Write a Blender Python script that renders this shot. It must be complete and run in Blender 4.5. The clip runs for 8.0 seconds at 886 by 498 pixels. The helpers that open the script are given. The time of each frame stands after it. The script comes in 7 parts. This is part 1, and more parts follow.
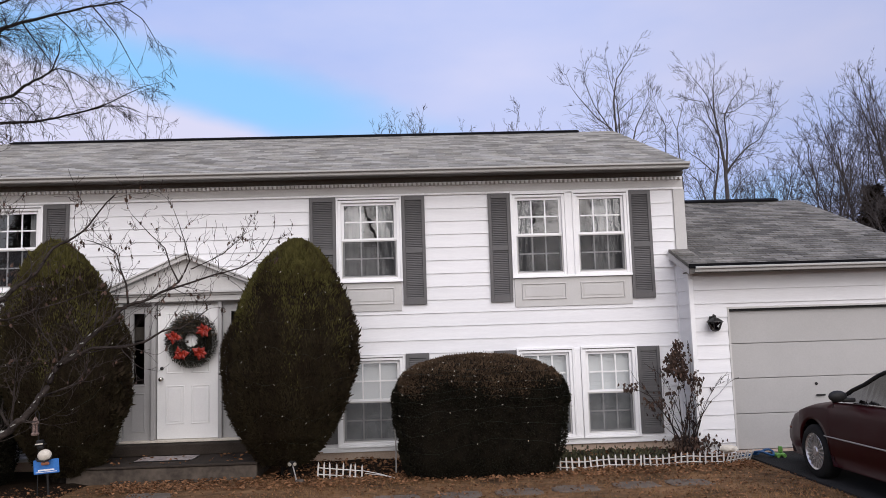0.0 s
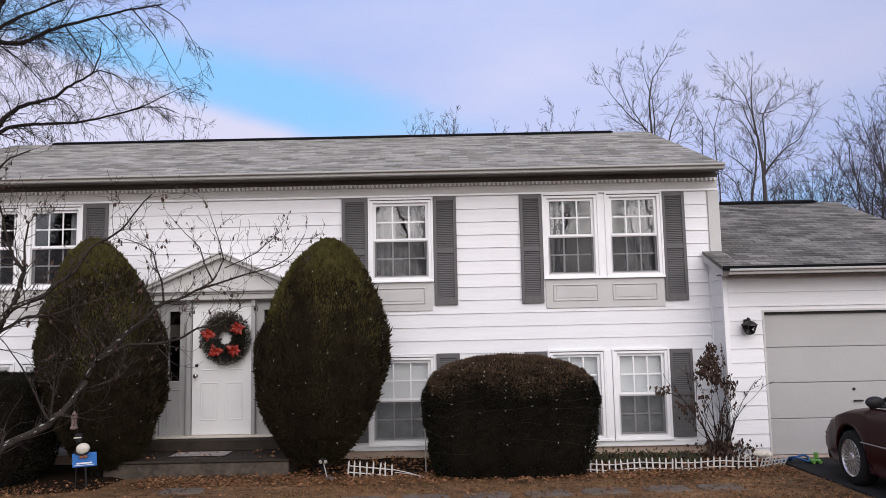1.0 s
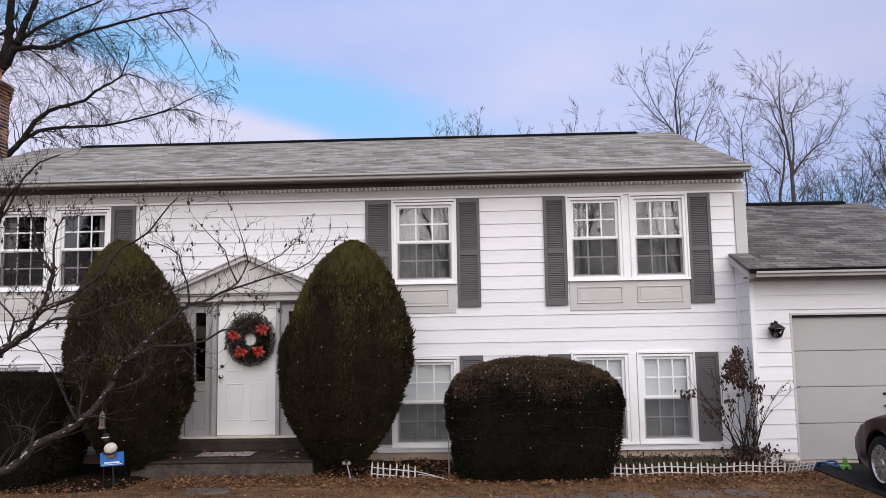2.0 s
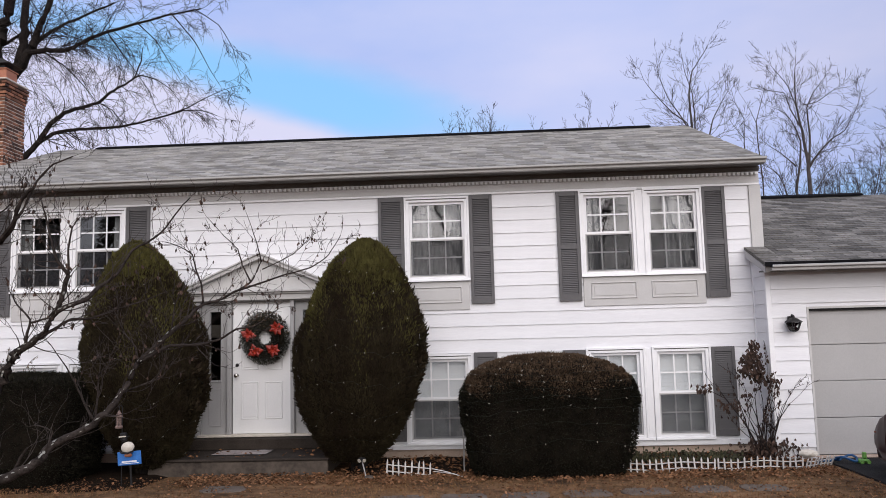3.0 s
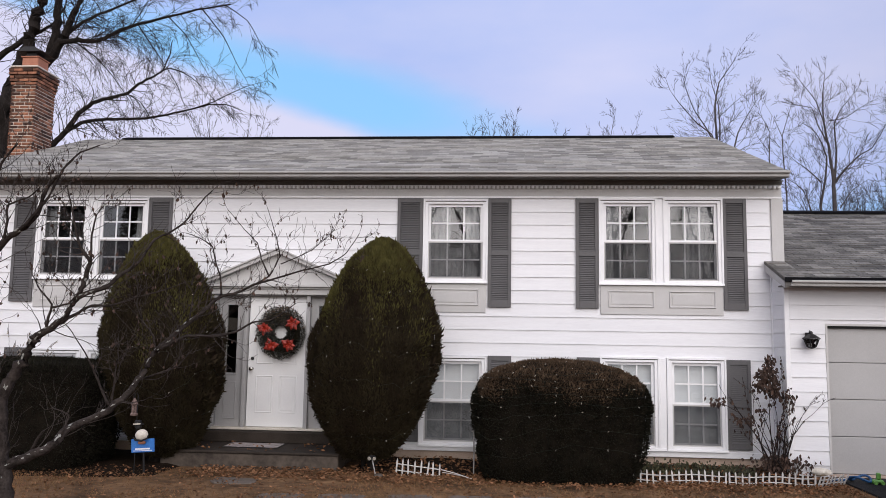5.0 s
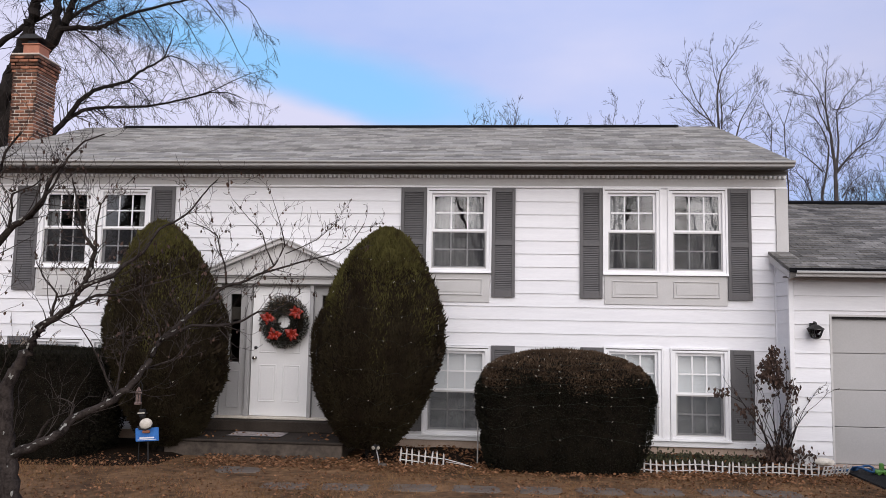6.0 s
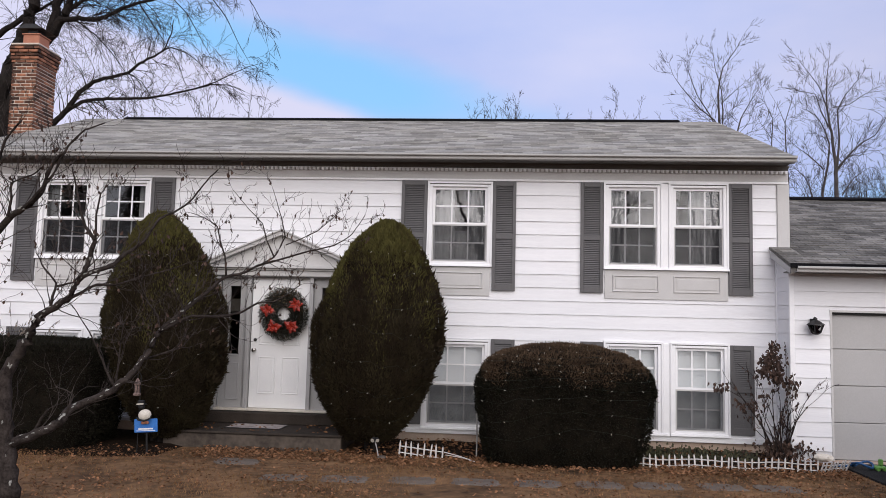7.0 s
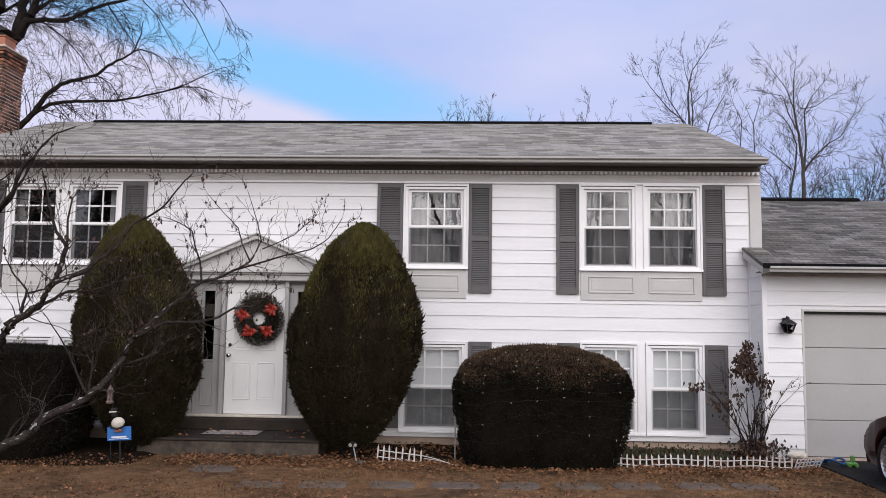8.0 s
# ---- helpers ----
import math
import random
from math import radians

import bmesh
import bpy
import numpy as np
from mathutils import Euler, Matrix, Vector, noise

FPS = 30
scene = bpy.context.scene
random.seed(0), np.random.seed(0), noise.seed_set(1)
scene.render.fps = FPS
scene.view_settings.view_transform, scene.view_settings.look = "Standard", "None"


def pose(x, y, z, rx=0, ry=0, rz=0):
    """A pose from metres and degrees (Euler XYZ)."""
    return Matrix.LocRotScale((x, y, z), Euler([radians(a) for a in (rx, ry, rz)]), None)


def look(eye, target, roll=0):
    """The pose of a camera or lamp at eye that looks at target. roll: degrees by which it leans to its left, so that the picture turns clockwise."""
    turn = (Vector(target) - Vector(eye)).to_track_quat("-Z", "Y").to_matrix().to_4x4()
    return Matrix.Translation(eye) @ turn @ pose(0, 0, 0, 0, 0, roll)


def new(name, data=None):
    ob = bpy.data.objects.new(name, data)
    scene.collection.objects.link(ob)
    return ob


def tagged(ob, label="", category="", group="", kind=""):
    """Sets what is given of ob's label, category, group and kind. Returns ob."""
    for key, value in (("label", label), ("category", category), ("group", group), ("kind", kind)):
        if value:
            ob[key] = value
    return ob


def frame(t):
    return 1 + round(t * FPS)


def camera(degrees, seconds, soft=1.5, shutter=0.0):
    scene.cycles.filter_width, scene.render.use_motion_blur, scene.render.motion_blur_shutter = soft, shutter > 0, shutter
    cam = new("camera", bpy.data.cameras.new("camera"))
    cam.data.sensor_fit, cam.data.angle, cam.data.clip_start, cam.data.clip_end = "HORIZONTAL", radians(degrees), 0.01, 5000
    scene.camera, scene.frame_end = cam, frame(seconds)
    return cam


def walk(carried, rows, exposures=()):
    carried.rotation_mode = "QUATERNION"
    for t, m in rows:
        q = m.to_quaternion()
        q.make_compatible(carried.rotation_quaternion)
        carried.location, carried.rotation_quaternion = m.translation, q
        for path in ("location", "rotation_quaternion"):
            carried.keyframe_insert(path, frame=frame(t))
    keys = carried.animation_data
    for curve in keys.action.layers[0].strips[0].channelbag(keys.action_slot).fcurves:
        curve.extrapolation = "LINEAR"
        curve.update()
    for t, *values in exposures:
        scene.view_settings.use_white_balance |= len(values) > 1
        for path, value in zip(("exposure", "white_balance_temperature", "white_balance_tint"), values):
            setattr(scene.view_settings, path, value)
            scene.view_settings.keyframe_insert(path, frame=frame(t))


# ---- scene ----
cam = camera(58.8, 8.0, soft=0.85)
PATH = [
    (0, (3.753, -12.213, 1.790), (3.8269, -10.2260, 2.0084), -1.79),
    (0.5, (3.751, -12.229, 1.781), (3.8092, -10.2420, 1.9991), -1.58),
    (1, (3.789, -12.242, 1.790), (3.7776, -10.2540, 2.0111), -1.17),
    (1.5, (3.792, -12.249, 1.813), (3.7463, -10.2623, 2.0384), -0.85),
    (3, (3.827, -12.226, 1.815), (3.7170, -10.2405, 2.0313), -1.48),
    (3.5, (3.807, -12.237, 1.813), (3.7059, -10.2515, 2.0286), -1.61),
    (4, (3.803, -12.238, 1.821), (3.7092, -10.2519, 2.0350), -1.61),
    (4.5, (3.839, -12.244, 1.825), (3.7138, -10.2597, 2.0459), -0.53),
    (4.7, (3.847, -12.256, 1.800), (3.6881, -10.2752, 2.0255), 0.73),
    (6, (3.772, -12.234, 1.816), (3.6160, -10.2501, 2.0104), 1.04),
    (6.5, (3.760, -12.225, 1.829), (3.6075, -10.2391, 2.0117), 0.96),
    (7, (3.753, -12.206, 1.783), (3.5992, -10.2208, 1.9660), 1.43),
    (7.5, (3.758, -12.198, 1.779), (3.6115, -10.2131, 1.9708), 1.29),
    (8, (3.696, -12.189, 1.796), (3.6112, -10.2002, 1.9852), 0.82),
]
walk(cam, [(t, look(eye, target, roll)) for t, eye, target, roll in PATH])

# ---- world, sun ----
SUN_DIR = Vector((0.30, -1.0, 0.62)).normalized()
world = bpy.data.worlds.new("winter_sky")
scene.world = world
world.use_nodes = True
wn, wl = world.node_tree.nodes, world.node_tree.links
wn.clear()
w_out = wn.new("ShaderNodeOutputWorld")
w_mix = wn.new("ShaderNodeMixShader")
w_sky = wn.new("ShaderNodeBackground")
w_cloud = wn.new("ShaderNodeBackground")
sky = wn.new("ShaderNodeTexSky")
sky.sky_type = "NISHITA"
sky.sun_disc = False
sky.sun_elevation = math.asin(SUN_DIR.z)
sky.sun_rotation = math.atan2(SUN_DIR.x, SUN_DIR.y)
sky.air_density, sky.dust_density, sky.ozone_density = 1.0, 0.4, 2.0
w_sky.inputs["Strength"].default_value = 0.15
wl.new(sky.outputs[0], w_sky.inputs["Color"])
w_co = wn.new("ShaderNodeTexCoord")
w_map = wn.new("ShaderNodeMapping")
w_map.inputs["Scale"].default_value = (1.6, 1.6, 4.2)
w_map.inputs["Location"].default_value = (0.35, 0.1, 0.62)
wl.new(w_co.outputs["Generated"], w_map.inputs["Vector"])
w_noise = wn.new("ShaderNodeTexNoise")
w_noise.inputs["Scale"].default_value = 1.5
w_noise.inputs["Detail"].default_value = 5
w_noise.inputs["Roughness"].default_value = 0.5
wl.new(w_map.outputs[0], w_noise.inputs["Vector"])


def w_math(op, a, b=None, c=None):
    n = wn.new("ShaderNodeMath")
    n.operation = op
    for i, v in enumerate((a, b, c)):
        if v is None:
            continue
        if isinstance(v, (int, float)):
            n.inputs[i].default_value = v
        else:
            wl.new(v, n.inputs[i])
    return n.outputs[0]


# a long break in the clouds, torn at its edges by the noise
w_sep = wn.new("ShaderNodeSeparateXYZ")
wl.new(w_co.outputs["Generated"], w_sep.inputs[0])
gap_x = w_math("MULTIPLY", w_math("ADD", w_sep.outputs[0], 0.29), 3.1)
gap_z = w_math("MULTIPLY", w_math("ADD", w_math("ADD", w_sep.outputs[2], -0.258), w_math("MULTIPLY", w_sep.outputs[0], 0.16)), 23.0)
gap_r = w_math("SQRT", w_math("ADD", w_math("MULTIPLY", gap_x, gap_x), w_math("MULTIPLY", gap_z, gap_z)))
# a second, fainter break low over the garage
low_x = w_math("MULTIPLY", w_math("ADD", w_sep.outputs[0], -0.42), 4.0)
low_z = w_math("MULTIPLY", w_math("ADD", w_sep.outputs[2], -0.15), 14.0)
low_r = w_math("ADD", w_math("SQRT", w_math("ADD", w_math("MULTIPLY", low_x, low_x), w_math("MULTIPLY", low_z, low_z))), 0.86)
gap_r = w_math("MINIMUM", gap_r, low_r)
gap_r = w_math("ADD", gap_r, w_math("MULTIPLY", w_math("ADD", w_noise.outputs["Fac"], -0.5), 1.5))
gap_y = w_math("MULTIPLY", w_math("LESS_THAN", w_sep.outputs[1], 0.0), 3.0)
w_gap = wn.new("ShaderNodeMapRange")
w_gap.interpolation_type = "SMOOTHSTEP"
w_gap.inputs["From Min"].default_value, w_gap.inputs["From Max"].default_value = 0.30, 1.35
w_gap.inputs["To Min"].default_value, w_gap.inputs["To Max"].default_value = 0.0, 1.0
wl.new(w_math("ADD", gap_r, gap_y), w_gap.inputs["Value"])
w_ramp = wn.new("ShaderNodeValToRGB")
w_ramp.color_ramp.elements[0].position, w_ramp.color_ramp.elements[0].color = 0.32, (0.44, 0.55, 0.93, 1)
w_ramp.color_ramp.elements[1].position, w_ramp.color_ramp.elements[1].color = 0.72, (0.67, 0.69, 0.95, 1)
wl.new(w_noise.outputs["Fac"], w_ramp.inputs[0])
# a paler bank of cloud low under the break
bank_z = w_math("SUBTRACT", w_math("SUBTRACT", 0.224, w_math("MULTIPLY", w_sep.outputs[0], 0.27)), w_sep.outputs[2])
bank_z = w_math("ADD", bank_z, w_math("MULTIPLY", w_math("ADD", w_noise.outputs["Fac"], -0.5), 0.10))
w_bank = wn.new("ShaderNodeMapRange")
w_bank.interpolation_type = "SMOOTHSTEP"
w_bank.inputs["From Min"].default_value, w_bank.inputs["From Max"].default_value = -0.008, 0.03
wl.new(bank_z, w_bank.inputs["Value"])
w_low = wn.new("ShaderNodeMix")
w_low.data_type = "RGBA"
w_low.inputs["B"].default_value = (0.76, 0.74, 0.93, 1)
wl.new(w_math("MULTIPLY", w_bank.outputs[0], 0.85), w_low.inputs["Factor"])
wl.new(w_ramp.outputs[0], w_low.inputs["A"])
# thin blue-lit veil in the break, full cloud elsewhere
w_tone = wn.new("ShaderNodeMix")
w_tone.data_type = "RGBA"
w_tone.inputs["A"].default_value = (0.29, 0.64, 1.06, 1)
w_cover = w_math("MAXIMUM", w_gap.outputs[0], w_bank.outputs[0])
wl.new(w_cover, w_tone.inputs["Factor"])
wl.new(w_low.outputs["Result"], w_tone.inputs["B"])
# the overcast is brighter on the sun's side of the sky
w_side = wn.new("ShaderNodeMapRange")
w_side.interpolation_type = "SMOOTHSTEP"
w_side.inputs["From Min"].default_value, w_side.inputs["From Max"].default_value = 0.1, 1.0
w_side.inputs["To Min"].default_value, w_side.inputs["To Max"].default_value = 0.0, 1.0
wl.new(w_math("MULTIPLY", w_sep.outputs[1], -1.0), w_side.inputs["Value"])
w_warm = wn.new("ShaderNodeMix")
w_warm.data_type = "RGBA"
w_warm.inputs["B"].default_value = (1.04, 1.05, 1.17, 1)
wl.new(w_side.outputs[0], w_warm.inputs["Factor"])
wl.new(w_tone.outputs["Result"], w_warm.inputs["A"])
wl.new(w_warm.outputs["Result"], w_cloud.inputs["Color"])
# the cloud grows thicker towards the east
w_thick = wn.new("ShaderNodeMapRange")
w_thick.interpolation_type = "SMOOTHSTEP"
w_thick.inputs["From Min"].default_value, w_thick.inputs["From Max"].default_value = 0.12, 0.55
w_thick.inputs["To Min"].default_value, w_thick.inputs["To Max"].default_value = 1.0, 0.86
wl.new(w_sep.outputs[0], w_thick.inputs["Value"])
wl.new(w_thick.outputs[0], w_cloud.inputs["Strength"])
wl.new(w_math("ADD", w_math("MULTIPLY", w_cover, 0.2), 0.78), w_mix.inputs[0])
wl.new(w_sky.outputs[0], w_mix.inputs[1])
wl.new(w_cloud.outputs[0], w_mix.inputs[2])
wl.new(w_mix.outputs[0], w_out.inputs[0])

sun_data = bpy.data.lights.new("sun", "SUN")
sun_data.energy, sun_data.angle, sun_data.color = 2.58, radians(75), (1.0, 0.917, 0.872)
sun = new("sun", sun_data)
sun.matrix_world = look((0, 0, 0), -SUN_DIR)
sun.location = SUN_DIR * 60


# ---- geometry helpers ----
class Geo:
    """Vertices and faces of one mesh."""

    def __init__(self):
        self.v, self.f = [], []

    def add(self, verts, faces):
        n = len(self.v)
        self.v += [tuple(p) for p in verts]
        self.f += [tuple(n + i for i in q) for q in faces]
        return self

    def box(self, x0, x1, y0, y1, z0, z1, b=0.0):
        """A box; b chamfers its edges."""
        if b <= 0:
            v = [(x, y, z) for z in (z0, z1) for y in (y0, y1) for x in (x0, x1)]
            return self.add(v, [(0, 2, 3, 1), (4, 5, 7, 6), (0, 1, 5, 4), (2, 6, 7, 3), (0, 4, 6, 2), (1, 3, 7, 5)])
        bm = bmesh.new()
        bmesh.ops.create_cube(bm, size=1.0)
        bmesh.ops.transform(bm, verts=bm.verts, matrix=Matrix.LocRotScale(((x0 + x1) / 2, (y0 + y1) / 2, (z0 + z1) / 2), None, (x1 - x0, y1 - y0, z1 - z0)))
        bmesh.ops.bevel(bm, geom=bm.edges[:], offset=b, segments=1, affect="EDGES", profile=0.5)
        return self.take(bm)

    def take(self, bm, m=None):
        bm.verts.ensure_lookup_table()
        if m is not None:
            bm.transform(m)
        self.add([v.co.copy() for v in bm.verts], [[v.index for v in f.verts] for f in bm.faces])
        bm.free()
        return self

    def prism(self, outline, y0, y1):
        """An (x, z) outline, counter-clockwise as seen from -y, drawn out along y."""
        n = len(outline)
        v = [(x, y0, z) for x, z in outline] + [(x, y1, z) for x, z in outline]
        f = [tuple(range(n)), tuple(range(2 * n - 1, n - 1, -1))]
        f += [(i, n + i, n + (i + 1) % n, (i + 1) % n) for i in range(n)]
        return self.add(v, f)

    def along_x(self, outline, x0, x1):
        """A (y, z) outline drawn out along x."""
        n = len(outline)
        v = [(x0, y, z) for y, z in outline] + [(x1, y, z) for y, z in outline]
        f = [tuple(range(n - 1, -1, -1)), tuple(range(n, 2 * n))]
        f += [(i, (i + 1) % n, n + (i + 1) % n, n + i) for i in range(n)]
        return self.add(v, f)

    def tube(self, pts, radii, n=6):
        pts = [Vector(p) for p in pts]
        if isinstance(radii, (int, float)):
            radii = [radii] * len(pts)
        base = len(self.v)
        for i, p in enumerate(pts):
            d = (pts[min(i + 1, len(pts) - 1)] - pts[max(i - 1, 0)])
            d = d.normalized() if d.length > 1e-9 else Vector((0, 0, 1))
            a = d.cross(Vector((0.31, 0.87, 0.12)) if abs(d.z) > 0.9 else Vector((0, 0, 1))).normalized()
            b = d.cross(a)
            for k in range(n):
                t = 2 * math.pi * k / n
                self.v.append(tuple(p + (a * math.cos(t) + b * math.sin(t)) * radii[i]))
        for i in range(len(pts) - 1):
            for k in range(n):
                a0, a1 = base + i * n + k, base + i * n + (k + 1) % n
                self.f.append((a0, a1, a1 + n, a0 + n))
        self.f.append(tuple(base + k for k in range(n - 1, -1, -1)))
        self.f.append(tuple(base + (len(pts) - 1) * n + k for k in range(n)))
        return self

    def lathe(self, profile, m=Matrix(), n=16, caps=True):
        """(radius, height) pairs turned about z, then moved by m."""
        v, f = [], []
        for r, h in profile:
            for k in range(n):
                t = 2 * math.pi * k / n
                v.append(m @ Vector((r * math.cos(t), r * math.sin(t), h)))
        for i in range(len(profile) - 1):
            for k in range(n):
                a, b = i * n + k, i * n + (k + 1) % n
                f.append((a, b, b + n, a + n))
        if caps:
            f.append(tuple(range(n - 1, -1, -1)))
            f.append(tuple((len(profile) - 1) * n + k for k in range(n)))
        return self.add(v, f)

    def ring(self, x0, x1, z0, z1, w, y0, y1):
        """A rectangular moulding, w wide, whose face y0 slopes back to y1 at its edges."""
        v = []
        for inset, y in ((0, y1), (w * 0.35, y0), (w * 0.65, y0), (w, y1)):
            v += [(x0 + inset, y, z0 + inset), (x1 - inset, y, z0 + inset), (x1 - inset, y, z1 - inset), (x0 + inset, y, z1 - inset)]
        return self.add(v, [(4 * r + k, 4 * r + (k + 1) % 4, 4 * r + 4 + (k + 1) % 4, 4 * r + 4 + k) for r in range(3) for k in range(4)])

    def mesh(self, name, material, smooth=False):
        me = bpy.data.meshes.new(name)
        me.from_pydata(self.v, [], self.f)
        me.materials.append(material)
        if smooth:
            me.shade_smooth()
        me.update()
        return me


def part(name, geo, material, parent, label="", at=None, smooth=False):
    """Links geo (or a mesh made before) as one mesh under a thing or a part."""
    me = geo if isinstance(geo, bpy.types.Mesh) else geo.mesh(name, material, smooth)
    ob = new(name, me)
    ob.parent = parent
    if at is not None:
        ob.location = at
    return tagged(ob, label)


def thing(name, at, label, category, group="", kind=""):
    ob = new(name)
    ob.location = at
    ob.empty_display_size = 0.2
    return tagged(ob, label, category, group, kind)


def solo(name, geo, material, label, category, at=(0, 0, 0), group="", kind="", smooth=False):
    ob = new(name, geo.mesh(name, material, smooth))
    ob.location = at
    return tagged(ob, label, category, group, kind)


# ---- materials ----
def material(name, dark, light, scale=8.0, rough=0.7, metal=0.0, bump=0.15, fine=60.0, stretch=(1, 1, 1), island=0.0, piece=0.0, coat=0.0, spec=0.5):
    """A surface whose colour wanders between two tones at two scales, with fine relief. island, piece: how far
    each loose island or each object strays in brightness."""
    m = bpy.data.materials.new(name)
    m.use_nodes = True
    n, l = m.node_tree.nodes, m.node_tree.links
    bsdf = n["Principled BSDF"]
    co = n.new("ShaderNodeTexCoord")
    mp = n.new("ShaderNodeMapping")
    mp.inputs["Scale"].default_value = stretch
    l.new(co.outputs["Object"], mp.inputs["Vector"])
    big, small = n.new("ShaderNodeTexNoise"), n.new("ShaderNodeTexNoise")
    big.inputs["Scale"].default_value, big.inputs["Detail"].default_value = scale, 4
    small.inputs["Scale"].default_value, small.inputs["Detail"].default_value = fine, 3
    l.new(mp.outputs[0], big.inputs["Vector"])
    l.new(mp.outputs[0], small.inputs["Vector"])
    mixed = n.new("ShaderNodeMath")
    mixed.operation = "MULTIPLY_ADD"
    mixed.inputs[1].default_value = 0.45
    l.new(small.outputs["Fac"], mixed.inputs[0])
    half = n.new("ShaderNodeMath")
    half.operation = "MULTIPLY"
    half.inputs[1].default_value = 0.55
    l.new(big.outputs["Fac"], half.inputs[0])
    l.new(half.outputs[0], mixed.inputs[2])
    ramp = n.new("ShaderNodeValToRGB")
    ramp.color_ramp.elements[0].position, ramp.color_ramp.elements[0].color = 0.33, (*dark, 1)
    ramp.color_ramp.elements[1].position, ramp.color_ramp.elements[1].color = 0.67, (*light, 1)
    l.new(mixed.outputs[0], ramp.inputs[0])
    colour = ramp.outputs[0]
    for amount, kind in ((island, "ShaderNodeNewGeometry"), (piece, "ShaderNodeObjectInfo")):
        if amount <= 0:
            continue
        src = n.new(kind)
        rng = n.new("ShaderNodeMapRange")
        rng.inputs["To Min"].default_value, rng.inputs["To Max"].default_value = 1 - amount, 1 + amount
        l.new(src.outputs["Random Per Island" if kind == "ShaderNodeNewGeometry" else "Random"], rng.inputs["Value"])
        hsv = n.new("ShaderNodeHueSaturation")
        l.new(rng.outputs[0], hsv.inputs["Value"])
        l.new(colour, hsv.inputs["Color"])
        colour = hsv.outputs[0]
    l.new(colour, bsdf.inputs["Base Color"])
    bsdf.inputs["Metallic"].default_value = metal
    bsdf.inputs["Specular IOR Level"].default_value = spec
    bsdf.inputs["Coat Weight"].default_value = coat
    bsdf.inputs["Coat Roughness"].default_value = 0.05
    rr = n.new("ShaderNodeMapRange")
    rr.inputs["To Min"].default_value, rr.inputs["To Max"].default_value = max(rough - 0.1, 0.02), min(rough + 0.1, 1)
    l.new(big.outputs["Fac"], rr.inputs["Value"])
    l.new(rr.outputs[0], bsdf.inputs["Roughness"])
    if bump > 0:
        bp = n.new("ShaderNodeBump")
        bp.inputs["Strength"].default_value, bp.inputs["Distance"].default_value = bump, 0.01
        l.new(small.outputs["Fac"], bp.inputs["Height"])
        l.new(bp.outputs[0], bsdf.inputs["Normal"])
    return m


def glass_material(name, tint, ior, wave, rough=0.0):
    """A thin pane: clear, with a Fresnel gloss that old float glass bends a little."""
    m = bpy.data.materials.new(name)
    m.use_nodes = True
    n, l = m.node_tree.nodes, m.node_tree.links
    n.clear()
    out, mix = n.new("ShaderNodeOutputMaterial"), n.new("ShaderNodeMixShader")
    clear, gloss, fres = n.new("ShaderNodeBsdfTransparent"), n.new("ShaderNodeBsdfGlossy"), n.new("ShaderNodeFresnel")
    clear.inputs[0].default_value = (*tint, 1)
    gloss.inputs["Roughness"].default_value = rough
    fres.inputs["IOR"].default_value = ior
    co, no, bp = n.new("ShaderNodeTexCoord"), n.new("ShaderNodeTexNoise"), n.new("ShaderNodeBump")
    no.inputs["Scale"].default_value, no.inputs["Detail"].default_value = 4.0, 1
    bp.inputs["Strength"].default_value, bp.inputs["Distance"].default_value = wave, 0.01
    l.new(co.outputs["Object"], no.inputs["Vector"])
    l.new(no.outputs["Fac"], bp.inputs["Height"])
    l.new(bp.outputs[0], gloss.inputs["Normal"])
    l.new(fres.outputs[0], mix.inputs[0])
    l.new(clear.outputs[0], mix.inputs[1])
    l.new(gloss.outputs[0], mix.inputs[2])
    l.new(mix.outputs[0], out.inputs[0])
    return m


def mesh_screen_material(name, colour, cover):
    """Woven insect screen or lace: threads too fine to see singly, open in between."""
    m = bpy.data.materials.new(name)
    m.use_nodes = True
    n, l = m.node_tree.nodes, m.node_tree.links
    n.clear()
    out, mix = n.new("ShaderNodeOutputMaterial"), n.new("ShaderNodeMixShader")
    clear, thread = n.new("ShaderNodeBsdfTransparent"), n.new("ShaderNodeBsdfDiffuse")
    thread.inputs[0].default_value = (*colour, 1)
    no, rng, co = n.new("ShaderNodeTexNoise"), n.new("ShaderNodeMapRange"), n.new("ShaderNodeTexCoord")
    no.inputs["Scale"].default_value, no.inputs["Detail"].default_value = 5.0, 3
    rng.inputs["To Min"].default_value, rng.inputs["To Max"].default_value = cover - 0.12, min(cover + 0.12, 1)
    l.new(co.outputs["Object"], no.inputs["Vector"])
    l.new(no.outputs["Fac"], rng.inputs["Value"])
    l.new(rng.outputs[0], mix.inputs[0])
    l.new(clear.outputs[0], mix.inputs[1])
    l.new(thread.outputs[0], mix.inputs[2])
    l.new(mix.outputs[0], out.inputs[0])
    return m


